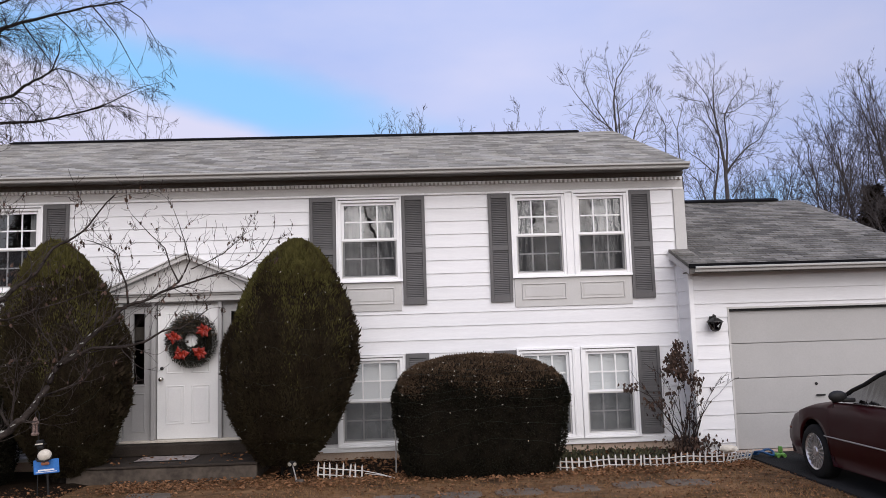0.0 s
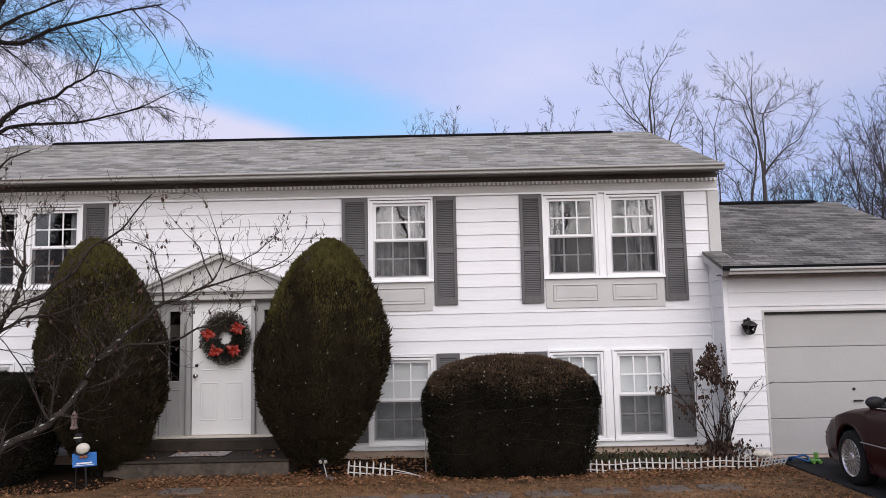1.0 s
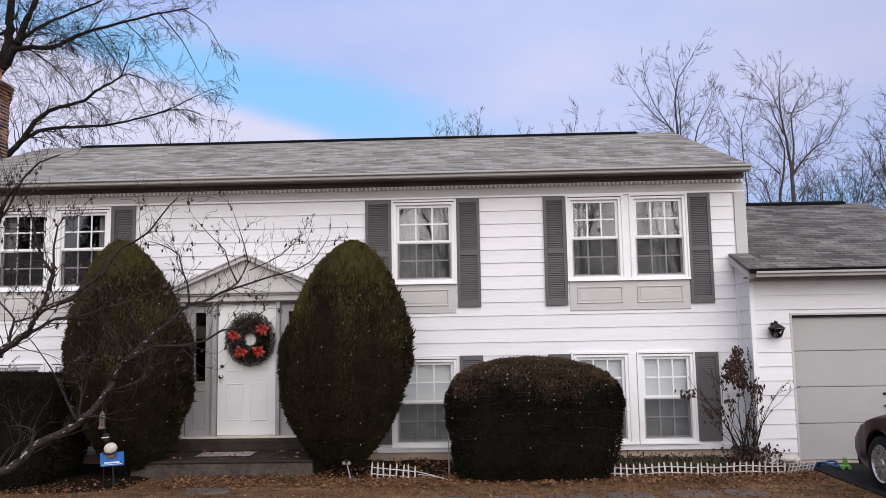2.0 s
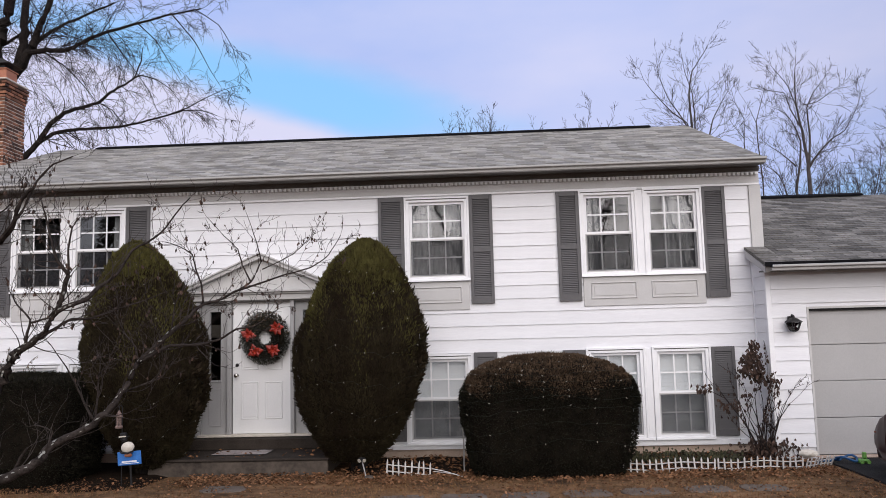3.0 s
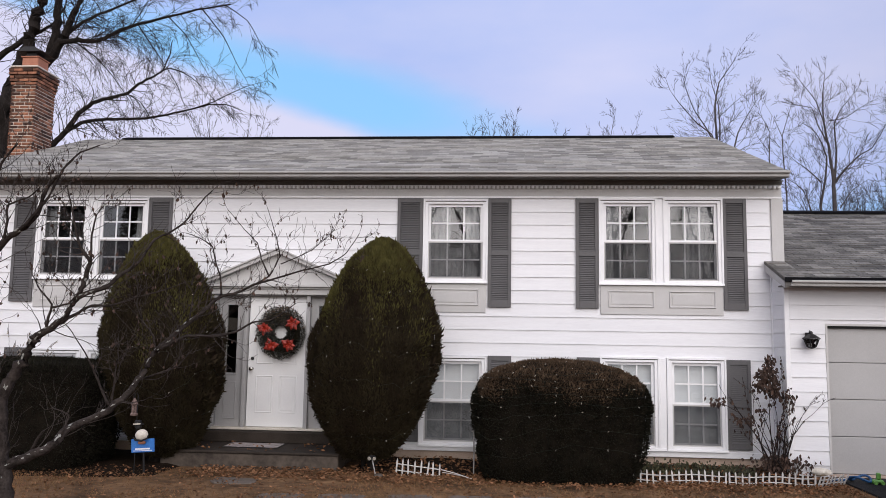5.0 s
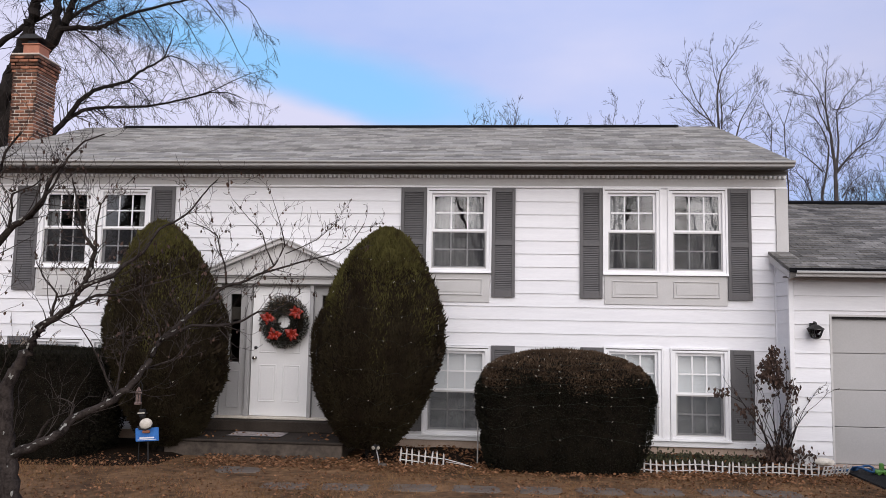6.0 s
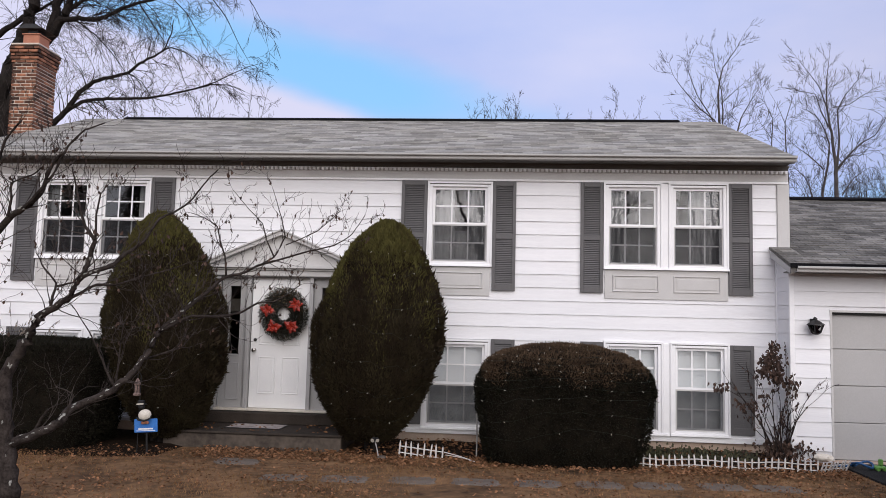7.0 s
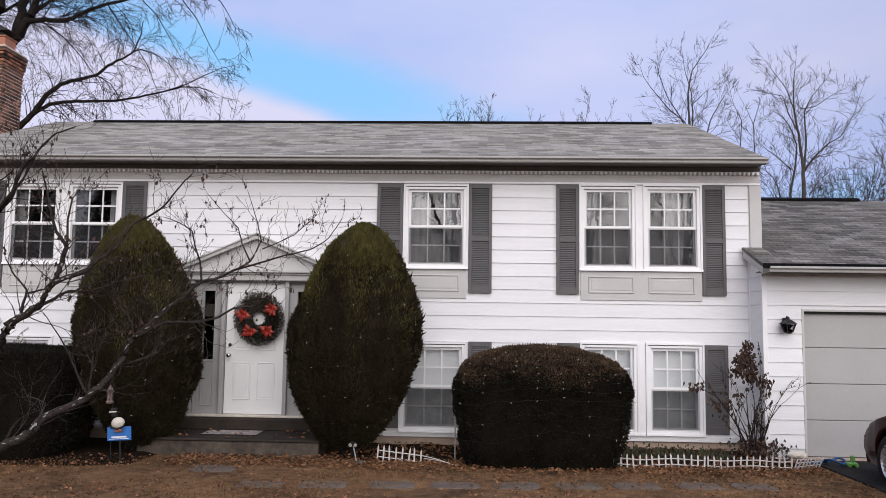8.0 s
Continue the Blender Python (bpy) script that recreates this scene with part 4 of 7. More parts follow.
mat_t = thing("door_mat", (0.16, -0.62, 0.161), "pale patterned door mat lying on the porch", "mat")
g = Geo()
for j in range(7):
    for i in range(13):
        x, y = -0.40 + 0.8 * i / 12, -0.22 + 0.44 * j / 6
        g.v.append((x, y, 0.012 + 0.006 * noise.noise((x * 5, y * 5, 1))))
for j in range(6):
    for i in range(12):
        a = j * 13 + i
        g.f.append((a, a + 1, a + 14, a + 13))
part("face", g, M_MAT, mat_t, smooth=True)
part("backing", Geo().box(-0.41, 0.41, -0.23, 0.23, 0.0, 0.006, 0.002), M_BLACK, mat_t)

# ---- chimney ----
CX0, CX1, CY0, CY1, CTOP = -5.77, -5.28, 1.92, 2.58, 6.90
chim = part("chimney", Geo().box(CX0 + 0.012, CX1 - 0.012, CY0 + 0.012, CY1 - 0.012, LAWN - 0.1, CTOP - 0.02), M_MORTAR, house, "tall red-brown brick chimney with a corbelled top")
part("crown", Geo().box(CX0 - 0.04, CX1 + 0.04, CY0 - 0.04, CY1 + 0.04, CTOP, CTOP + 0.035, 0.01), M_MORTAR, chim, "pale mortar crown")
part("flue", Geo().box(CX0 + 0.08, CX1 - 0.08, CY0 + 0.14, CY0 + 0.50, CTOP + 0.035, CTOP + 0.26, 0.012).box(CX0 + 0.06, CX1 - 0.06, CY0 + 0.12, CY0 + 0.52, CTOP + 0.26, CTOP + 0.285, 0.006), M_CLAY, chim, "clay flue liner")
part("flue_cap", Geo().prism([(CX0 - 0.02, CTOP + 0.37), (CX1 + 0.02, CTOP + 0.37), (CX1 - 0.14, CTOP + 0.46), (CX0 + 0.14, CTOP + 0.46)], CY0 + 0.08, CY0 + 0.56).box(CX0 + 0.14, CX1 - 0.14, CY0 + 0.18, CY0 + 0.46, CTOP + 0.286, CTOP + 0.369), M_IRON, chim, "black metal flue cap")
brick_mesh = {}


def bricks():
    course, bl = 0.0665, 0.195
    rnd = random.Random(5)
    rest = Geo()
    n = 0
    for r in range(44):
        z = CTOP - 0.012 - course * (r + 1)
        out = 0.05 if r in (0, 1) else (0.03 if r in (2, 3) else (0.015 if r == 4 else 0.0))
        x0, x1, y0, y1 = CX0 - out, CX1 + out, CY0 - out, CY1 + out
        for side in range(4):
            a, b = ((x0, x1), (y0, y1), (x0, x1), (y0, y1))[side]
            p = a + (0.0 if (r + side) % 2 else -bl / 2)
            while p < b - 0.01:
                lo, hi = max(p, a), min(p + bl - 0.017, b)
                p += bl
                if hi - lo < 0.02:
                    continue
                d = 0.05 + out
                L = round(hi - lo, 3)
                j = rnd.uniform(-0.003, 0.003)
                if side in (0, 1) and z > 5.15:
                    key = (side, L, d)
                    if key not in brick_mesh:
                        bg = Geo().box(0, L, 0, d, 0, course - 0.018, 0.004) if side == 0 else Geo().box(-d, 0, 0, L, 0, course - 0.018, 0.004)
                        brick_mesh[key] = bg.mesh("brick", M_BRICK)
                    part("brick", brick_mesh[key], None, chim, at=(lo, y0 + j, z) if side == 0 else (x1 + j, lo, z))
                    n += 1
                elif side == 2:
                    rest.box(lo, hi, y1 - d, y1, z, z + course - 0.014)
                elif side == 3:
                    rest.box(x0, x0 + d, lo, hi, z, z + course - 0.014)
                else:
                    rest.box(lo, hi, y0, y0 + d, z, z + course - 0.014) if side == 0 else rest.box(x1 - d, x1, lo, hi, z, z + course - 0.014)
    return rest


BRICK_REST = bricks()
tagged(part("brickwork", BRICK_REST, M_BRICK, chim), kind="stuff")

# ---- evergreen bushes and hedges ----
def super_ring(hx, hy, power, t):
    c, s = math.cos(t) * hx, math.sin(t) * hy
    r = (abs(c / hx) ** power + abs(s / hy) ** power) ** (-1 / power)
    return c * r, s * r


def shrub_shape(profile, hx, hy, power, seed, lump, lean=0.0, ridge=0.0):
    """A surface function: (turn 0..1, height 0..1 along the profile) -> point. ridge: upright folds in the growth."""
    zs = [p[1] for p in profile]

    def point(u, v, grow=1.0):
        k = v * (len(profile) - 1)
        i = min(int(k), len(profile) - 2)
        f = k - i
        r = profile[i][0] * (1 - f) + profile[i + 1][0] * f
        z = zs[i] * (1 - f) + zs[i + 1] * f
        x, y = super_ring(hx, hy, power, u * 2 * math.pi)
        bulge = 1 + lump * noise.noise((x * r * 2.2 + seed, y * r * 2.2, z * 2.2)) + 0.5 * lump * noise.noise((x * r * 6 + seed, y * r * 6, z * 6))
        bulge += ridge * noise.noise((x * r * 7 + seed, y * r * 7, z * 1.6)) + 0.5 * ridge * noise.noise((x * r * 15 + seed, y * r * 15, z * 5.0))
        return Vector((x * r * bulge * grow + lean * (z / zs[-1] - 0.45), y * r * bulge * grow, z))

    return point


def sprigs(point, count, size, seed, up, v_range=(0.0, 1.0), spread=0.55, deep=0.06, slim=0.22, facing=0.0, keep=None):
    """Many small pointed sprays of leaves on a shrub's surface; facing: how far each spray lies flat to it."""
    rnd = random.Random(seed)
    out = Geo()
    for _ in range(count):
        u = rnd.random()
        v = rnd.uniform(*v_range)
        if keep and rnd.random() > keep(u, v):
            continue
        p = point(u, v)
        e1, e2 = point((u + 0.01) % 1.0, v), point(u, min(v + 0.01, 1.0))
        nrm = (e1 - p).cross(e2 - p)
        if nrm.length < 1e-9:
            nrm = Vector((0, 0, 1))
        nrm.normalize()
        p = p - nrm * rnd.uniform(0, deep)
        d = (nrm * rnd.uniform(0.25, 0.9) + Vector((0, 0, up)) * rnd.uniform(0.4, 1.2) + Vector((rnd.uniform(-1, 1), rnd.uniform(-1, 1), rnd.uniform(-1, 1))) * spread).normalized()
        side = d.cross(Vector((rnd.uniform(-1, 1), rnd.uniform(-1, 1), rnd.uniform(-1, 1))) * (1 - facing) + nrm * facing)
        if side.length < 1e-4:
            continue
        side.normalize()
        L = size * rnd.uniform(0.6, 1.5)
        w = L * slim * rnd.uniform(0.7, 1.25)
        fold = d.cross(side) * w * 0.4
        out.add([p, p + d * L * 0.45 + side * w + fold, p + d * L, p + d * L * 0.45 - side * w + fold], [(0, 1, 2), (0, 2, 3)])
    return out


def shrub_core(point, grow, nu=40, nv=22):
    out = Geo()
    for j in range(nv + 1):
        for i in range(nu):
            out.v.append(tuple(point(i / nu, j / nv, grow)))
    for j in range(nv):
        for i in range(nu):
            a, b = j * nu + i, j * nu + (i + 1) % nu
            out.f.append((a, b, b + nu, a + nu))
    out.f.append(tuple(range(nu - 1, -1, -1)))
    out.f.append(tuple(nv * nu + i for i in range(nu)))
    return out


OVOID = [(0.30, 0.10), (0.50, 0.27), (0.68, 0.52), (0.89, 0.93), (0.985, 1.35), (0.975, 1.75), (0.865, 2.16), (0.68, 2.57), (0.53, 2.80), (0.38, 2.98), (0.22, 3.12), (0.05, 3.20)]


def evergreen(name, x, y, hx, hy, lift, height, seed, label, lean):
    t = thing(name, (x, y, LAWN), label, "bush", group="clipped yews beside the front door")
    k = height / 3.22
    prof = [(r, z * k + lift) for r, z in OVOID]
    pt = shrub_shape(prof, hx, hy, 2.1, seed, 0.075, lean, 0.065)
    part("trunk", Geo().tube([(0, 0, -0.06), (0.03, 0.01, 0.15), (0.0, 0, 0.6)], [0.085, 0.07, 0.06], 8).tube([(-0.1, 0.03, -0.05), (-0.14, 0.0, 0.5)], [0.05, 0.03], 6), M_BARK, t)
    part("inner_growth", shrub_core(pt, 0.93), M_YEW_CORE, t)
    # share of olive growth; the rest takes the browner, shade-darkened tone
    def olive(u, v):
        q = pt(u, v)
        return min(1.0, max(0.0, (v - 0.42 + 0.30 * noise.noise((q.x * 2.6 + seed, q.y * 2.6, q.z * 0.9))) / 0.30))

    tagged(part("foliage", sprigs(pt, 95000, 0.050, seed, 1.0, (0.0, 0.85), 0.40, 0.035, 0.13, 0.6, lambda u, v: 1 - olive(u, v)), M_YEW, t, "brown-green clipped yew needles, darkened for the shaded lower half"), kind="stuff")
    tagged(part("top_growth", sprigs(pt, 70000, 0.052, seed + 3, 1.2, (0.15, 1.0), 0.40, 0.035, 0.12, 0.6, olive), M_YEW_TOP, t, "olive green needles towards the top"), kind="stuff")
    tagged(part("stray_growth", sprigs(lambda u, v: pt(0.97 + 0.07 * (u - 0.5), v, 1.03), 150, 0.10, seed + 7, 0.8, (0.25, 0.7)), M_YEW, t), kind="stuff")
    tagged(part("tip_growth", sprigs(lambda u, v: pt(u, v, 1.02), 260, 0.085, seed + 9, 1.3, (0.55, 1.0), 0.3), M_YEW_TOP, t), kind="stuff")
    return t, pt


yew_a, yew_a_pt = evergreen("yew_bush", 1.98, -1.02, 0.93, 0.86, 0.06, 3.20, 11, "tall egg-shaped dark green yew beside the porch", 0.20)
yew_b, yew_b_pt = evergreen("yew_bush", -1.15, -0.98, 0.88, 0.82, 0.0, 3.34, 23, "tall egg-shaped dark green yew behind the bare tree", -0.30)


def box_hedge(name, x, y, hx, hy, prof, seed, label, count, top=True):
    t = thing(name, (x, y, LAWN), label, "hedge")
    pt = shrub_shape(prof, hx, hy, 4.6, seed, 0.055, 0.0, 0.03)
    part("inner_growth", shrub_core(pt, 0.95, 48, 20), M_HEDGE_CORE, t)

    # blends the shade-toned sides into the lighter, lit-toned top
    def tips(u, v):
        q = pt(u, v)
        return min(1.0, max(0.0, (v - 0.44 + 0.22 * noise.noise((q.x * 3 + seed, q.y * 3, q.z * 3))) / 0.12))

    tagged(part("foliage", sprigs(pt, count, 0.034, seed, 0.3, (0.0, 0.66), 0.5, 0.03, 0.2, 0.35, lambda u, v: 1 - tips(u, v)), M_HEDGE_SHADE, t, "clipped hedge leaves, near-black for the shaded sides"), kind="stuff")
    tagged(part("top_growth", sprigs(pt, count * 3 // 4, 0.034, seed + 1, 0.4, (0.34, 1.0), 0.6, 0.035, 0.17, 0.4, tips), M_HEDGE_LIT if top else M_HEDGE_SHADE, t, "growth on the hedge top, brown and toned as lit on the domed hedge"), kind="stuff")
    tagged(part("stray_growth", sprigs(lambda u, v: pt(u, v, 1.005), 800, 0.055, seed + 2, 0.8, (0.5, 1.0), 0.8, slim=0.12), M_HEDGE_LIT if top else M_HEDGE_SHADE, t), kind="stuff")
    return t, pt


DOME = [(0.88, 0.0), (0.94, 0.25), (0.985, 0.62), (1.0, 0.92), (0.995, 1.08), (0.96, 1.22), (0.875, 1.34), (0.70, 1.45), (0.40, 1.54), (0.02, 1.565)]
FLAT = [(0.88, 0.0), (0.96, 0.3), (1.0, 0.8), (1.0, 1.15), (0.97, 1.32), (0.90, 1.40), (0.75, 1.43), (0.5, 1.45), (0.25, 1.46), (0.02, 1.46)]
hedge_a, hedge_a_pt = box_hedge("hedge", 4.585, -1.17, 1.14, 0.70, DOME, 31, "broad clipped dark hedge with a domed brown top", 46000)
hedge_b, hedge_b_pt = box_hedge("hedge", -2.98, -1.32, 1.26, 0.84, FLAT, 47, "low dark clipped hedge under the windows", 36000, False)


def string_lights(name, at, pt, rounds, v0, v1, step, seed, label):
    """Wire wound round a bush, with small clear bulbs."""
    rnd = random.Random(seed)
    t = thing(name, at, label, "string lights", group="string lights on the bushes")
    wire = []
    bulbs = Geo()
    n = int(rounds * 46)
    for i in range(n):
        u = (i / 46) % 1.0
        v = v0 + (v1 - v0) * i / n + 0.018 * math.sin(i * 0.55 + seed) + rnd.uniform(-0.014, 0.014)
        p = pt(u, v, 1.025)
        wire.append(p)
        if i % step == 0 and rnd.random() < 0.8:
            d = Vector((rnd.uniform(-1, 1), rnd.uniform(-1, 1), rnd.uniform(-1.2, 0.4))).normalized()
            q = p * 1.0 + (p - Vector((0, 0, p.z))).normalized() * 0.012
            bulbs.tube([q, q + d * 0.014, q + d * 0.025], [0.005, 0.005, 0.002], 5)
    part("wire", Geo().tube(wire, 0.0011, 3), M_WIRE, t)
    tagged(part("bulbs", bulbs, M_BULB, t, "small clear bulbs, unlit"), kind="stuff")


string_lights("string_lights", (4.585, -1.17, LAWN), hedge_a_pt, 6, 0.10, 0.58, 2, 1, "unlit mini lights wound round the domed hedge")
string_lights("string_lights", (4.585, -1.17, LAWN), hedge_a_pt, 4, 0.60, 0.92, 2, 5, "unlit mini lights over the hedge's brown top")
string_lights("string_lights", (1.98, -1.02, LAWN), yew_a_pt, 7, 0.08, 0.72, 3, 2, "unlit mini lights wound round the taller yew")
string_lights("string_lights", (-1.15, -0.98, LAWN), yew_b_pt, 6, 0.10, 0.80, 3, 3, "unlit mini lights wound round the yew by the bare tree")

# ---- bare trees ----
def grow(thick, thin, start, way, length, radius, depth, rnd, p):
    """A branch that bends and splits; thick wood and twigs go into two meshes."""
    n = 6 if depth > 0 else 4
    pts, radii = [Vector(start)], [radius]
    d = Vector(way).normalized()
    bend = Vector((rnd.uniform(-1, 1), rnd.uniform(-1, 1), rnd.uniform(-1, 1))) * p["wander"] * 0.55
    for i in range(n):
        d = (d + bend + Vector((rnd.uniform(-1, 1), rnd.uniform(-1, 1), rnd.uniform(-1, 1))) * p["wander"] * 0.6 + Vector((0, 0, p["lift"] if depth > 0 else p["tip"]))).normalized()
        pts.append(pts[-1] + d * length / n)
        radii.append(max(radius * (1 - 0.7 * (i + 1) / n), p["least"]))
    (thick if radius > p["split"] else thin).tube(pts, radii, 6 if radius > p["split"] else 3)
    if depth <= 0:
        return
    kids = p["kids"] + (1 if rnd.random() < 0.5 else 0)
    for k in range(kids):
        f = rnd.uniform(p["from"], 1.0) if k else 1.0
        i = min(int(f * n), n - 1)
        q = pts[i].lerp(pts[i + 1], f * n - i)
        axis = (pts[i + 1] - pts[i]).normalized()
        side = axis.cross(Vector((rnd.uniform(-1, 1), rnd.uniform(-1, 1), rnd.uniform(-0.6, 0.6))))
        if side.length < 1e-3:
            continue
        side.normalize()
        ang = radians(rnd.uniform(*p["angle"])) * (0.5 if k == 0 else 1.0)
        grow(thick, thin, q, axis * math.cos(ang) + side * math.sin(ang), length * rnd.uniform(*p["shrink"]), max(radii[i] * rnd.uniform(0.5, 0.72), p["least"]), depth - 1, rnd, p)


def limb(rnd, points, r0, r1, every, length, depth, thick, thin, p, sides=8):
    """A guided limb with side shoots grown along it."""
    pts = [Vector(q) for q in points]
    smooth = []
    for i in range(len(pts) - 1):
        a, b = pts[max(i - 1, 0)], pts[min(i + 2, len(pts) - 1)]
        for s in range(4):
            f = s / 4
            h = pts[i].lerp(pts[i + 1], f)
            h += ((pts[i] - a) - (b - pts[i + 1])) * 0.12 * f * (1 - f)
            smooth.append(h + Vector((rnd.uniform(-1, 1), rnd.uniform(-1, 1), rnd.uniform(-1, 1))) * (r1 * 0.2 + r0 * 0.12))
    smooth.append(pts[-1])
    n = len(smooth)
    radii = [r0 + (r1 - r0) * (i / (n - 1)) ** 0.8 for i in range(n)]
    thick.tube(smooth, radii, sides)
    for i in range(1, n):
        if rnd.random() > every and i < n - 1:
            continue
        axis = (smooth[i] - smooth[i - 1]).normalized()
        side = axis.cross(Vector((rnd.uniform(-0.5, 0.5), rnd.uniform(-1, 1), rnd.uniform(-0.5, 0.5)))).normalized()
        ang = radians(rnd.uniform(25, 65)) if i < n - 1 else 0.1
        grow(thick, thin, smooth[i], axis * math.cos(ang) + side * math.sin(ang), length * rnd.uniform(0.6, 1.2) * (1.15 - 0.6 * i / (n - 1)), max(min(radii[i] * 0.42, p["shoot"]), p["least"]), depth, rnd, p)


def rel(points, base):
    return [tuple(a - b for a, b in zip(q, base)) for q in points]


FAR = {"wander": 0.17, "lift": 0.055, "tip": 0.05, "least": 0.0055, "shoot": 0.015, "split": 0.05, "kids": 3, "from": 0.15, "angle": (20, 44), "shrink": (0.42, 0.72)}


class Tree:
    """A leafless tree: each guided stem is a part of its own, the fine twigs are one."""

    def __init__(self, name, base, seed, label, group, twig_length, dense=0.72):
        self.base, self.rnd, self.twigs, self.length, self.dense = base, random.Random(seed), Geo(), twig_length, dense
        self.ob = thing(name, base, label, "tree", group=group)

    def finish(self):
        tagged(part("crown", self.twigs, M_FAR_BARK, self.ob, "fine leafless twigs"), kind="stuff")


def stem(tree, points, r0, r1):
    wood = Geo()
    limb(tree.rnd, rel(points, tree.base), r0, r1, tree.dense, tree.length, 2, wood, tree.twigs, FAR, 6)
    part("stem", wood, M_FAR_BARK, tree.ob)


def fan_tree(x, y, height, seed, label, stems=3, spread=2.0, thick=0.12, group="bare trees behind the house", length=1.1):
    """A tree whose leaders part low down and sweep up and outwards."""
    tree = Tree("bare_tree", (x, y, LAWN - 0.05), seed, label, group, length)
    r = random.Random(seed * 7 + 1)
    bx, by, bz = tree.base
    stem(tree, [(bx, by, bz), (bx + r.uniform(-0.1, 0.1), by, bz + height * 0.2), (bx + r.uniform(-0.2, 0.2), by, bz + height * 0.42)], thick * 1.3, thick)
    for k in range(stems):
        a = 6.283 * k / stems + r.uniform(-0.5, 0.5)
        w = spread * r.uniform(0.5, 1.0)
        top = height * r.uniform(0.80, 1.0)
        low = r.uniform(0.24, 0.42)
        bow, turn = r.uniform(0.6, 1.7), r.uniform(-0.9, 0.9)
        pts = []
        for i in range(9):
            f = i / 8
            out, way = w * f ** bow, a + turn * f
            wag = 0.11 * (i not in (0, 8))
            pts.append((bx + out * math.cos(way) + r.uniform(-wag, wag), by + out * math.sin(way), bz + top * (low + (1 - low) * f)))
        thin = thick * r.uniform(0.36, 0.58)
        stem(tree, pts, thin, 0.008)
        for _ in range(2):
            m = r.randint(2, 5)
            way2 = a + r.uniform(-2.2, 2.2)
            fork = [pts[m]]
            for n in range(1, 5):
                q = fork[-1]
                step = (top * (1 - low)) * 0.085
                fork.append((q[0] + step * 0.55 * math.cos(way2) + r.uniform(-0.06, 0.06), q[1] + step * 0.55 * math.sin(way2), q[2] + step * r.uniform(0.7, 1.05)))
            stem(tree, fork, thin * 0.5, 0.007)
    tree.finish()


tree = Tree("bare_tree", (13.75, 24.0, LAWN - 0.05), 6, "tall slender leafless tree with a fan of upswept limbs", "bare trees behind the house", 1.0, 0.78)
stem(tree, [(13.75, 24.0, -0.1), (13.72, 24.0, 3.0), (13.70, 24.0, 6.2)], 0.122, 0.081)
stem(tree, [(13.54, 24.00, 6.04), (13.54, 24.00, 9.15), (13.55, 24.00, 10.87), (13.49, 24.00, 11.93), (13.46, 24.00, 13.13), (13.68, 24.00, 14.20), (14.31, 24.00, 15.11), (14.62, 24.00, 15.75)], 0.094, 0.007)
stem(tree, [(13.56, 24.00, 10.07), (13.41, 24.12, 11.29), (13.04, 24.24, 12.13), (12.57, 24.36, 12.98), (12.17, 24.48, 14.32), (12.45, 24.60, 15.19)], 0.050, 0.006)
stem(tree, [(13.42, 24.00, 11.13), (13.31, 24.12, 11.69), (12.66, 24.24, 12.29), (11.93, 24.36, 13.25), (11.47, 24.48, 14.00), (11.34, 24.60, 14.54)], 0.043, 0.006)
stem(tree, [(13.62, 24.00, 10.60), (13.71, 24.15, 12.10), (13.69, 24.30, 13.22), (13.44, 24.45, 14.36), (13.34, 24.60, 15.67)], 0.043, 0.006)
stem(tree, [(13.59, 24.00, 9.15), (14.27, 24.15, 10.72), (14.59, 24.30, 11.82), (15.16, 24.45, 12.82), (15.61, 24.60, 13.52)], 0.058, 0.006)
stem(tree, [(13.28, 24.00, 11.40), (12.64, 24.20, 11.58), (11.79, 24.40, 11.59), (11.05, 24.60, 11.48)], 0.025, 0.005)
stem(tree, [(14.23, 24.00, 10.68), (15.08, 24.30, 11.20), (16.00, 24.60, 11.41)], 0.022, 0.004)
stem(tree, [(13.60, 24.00, 12.46), (14.36, 24.30, 13.21), (15.23, 24.60, 13.98)], 0.022, 0.004)
tree.ob.scale = (0.97, 1.0, 0.968)
tree.finish()
tree = Tree("bare_tree", (18.8, 24.5, LAWN - 0.05), 9, "leafless tree with crossing limbs and a rounded crown", "bare trees behind the house", 1.1, 0.95)
stem(tree, [(18.8, 24.5, -0.1), (18.76, 24.5, 2.4), (18.79, 24.5, 4.6)], 0.151, 0.105)
stem(tree, [(18.79, 24.50, 4.60), (18.84, 24.50, 7.83), (18.83, 24.50, 9.27), (18.68, 24.50, 10.85), (18.51, 24.50, 11.91), (18.50, 24.50, 13.25), (18.66, 24.50, 14.49)], 0.122, 0.007)
stem(tree, [(18.88, 24.50, 9.13), (19.45, 24.62, 9.82), (20.15, 24.74, 10.48), (20.76, 24.86, 10.83), (21.44, 24.98, 11.90), (21.92, 25.10, 13.14)], 0.054, 0.006)
stem(tree, [(18.88, 24.50, 9.27), (19.08, 24.65, 10.62), (19.09, 24.80, 11.99), (19.58, 24.95, 12.84), (20.34, 25.10, 13.75)], 0.058, 0.006)
stem(tree, [(18.59, 24.50, 6.14), (18.26, 24.60, 7.97), (18.56, 24.70, 9.31), (18.68, 24.80, 10.39), (18.47, 24.90, 11.22), (18.14, 25.00, 11.84), (17.47, 25.10, 12.22)], 0.072, 0.006)
stem(tree, [(18.63, 24.50, 10.98), (18.28, 24.70, 11.97), (18.13, 24.90, 12.78), (17.23, 25.10, 13.04)], 0.036, 0.005)
stem(tree, [(18.30, 24.50, 9.13), (17.72, 24.70, 9.83), (17.34, 24.90, 10.20), (16.92, 25.10, 10.73)], 0.036, 0.005)
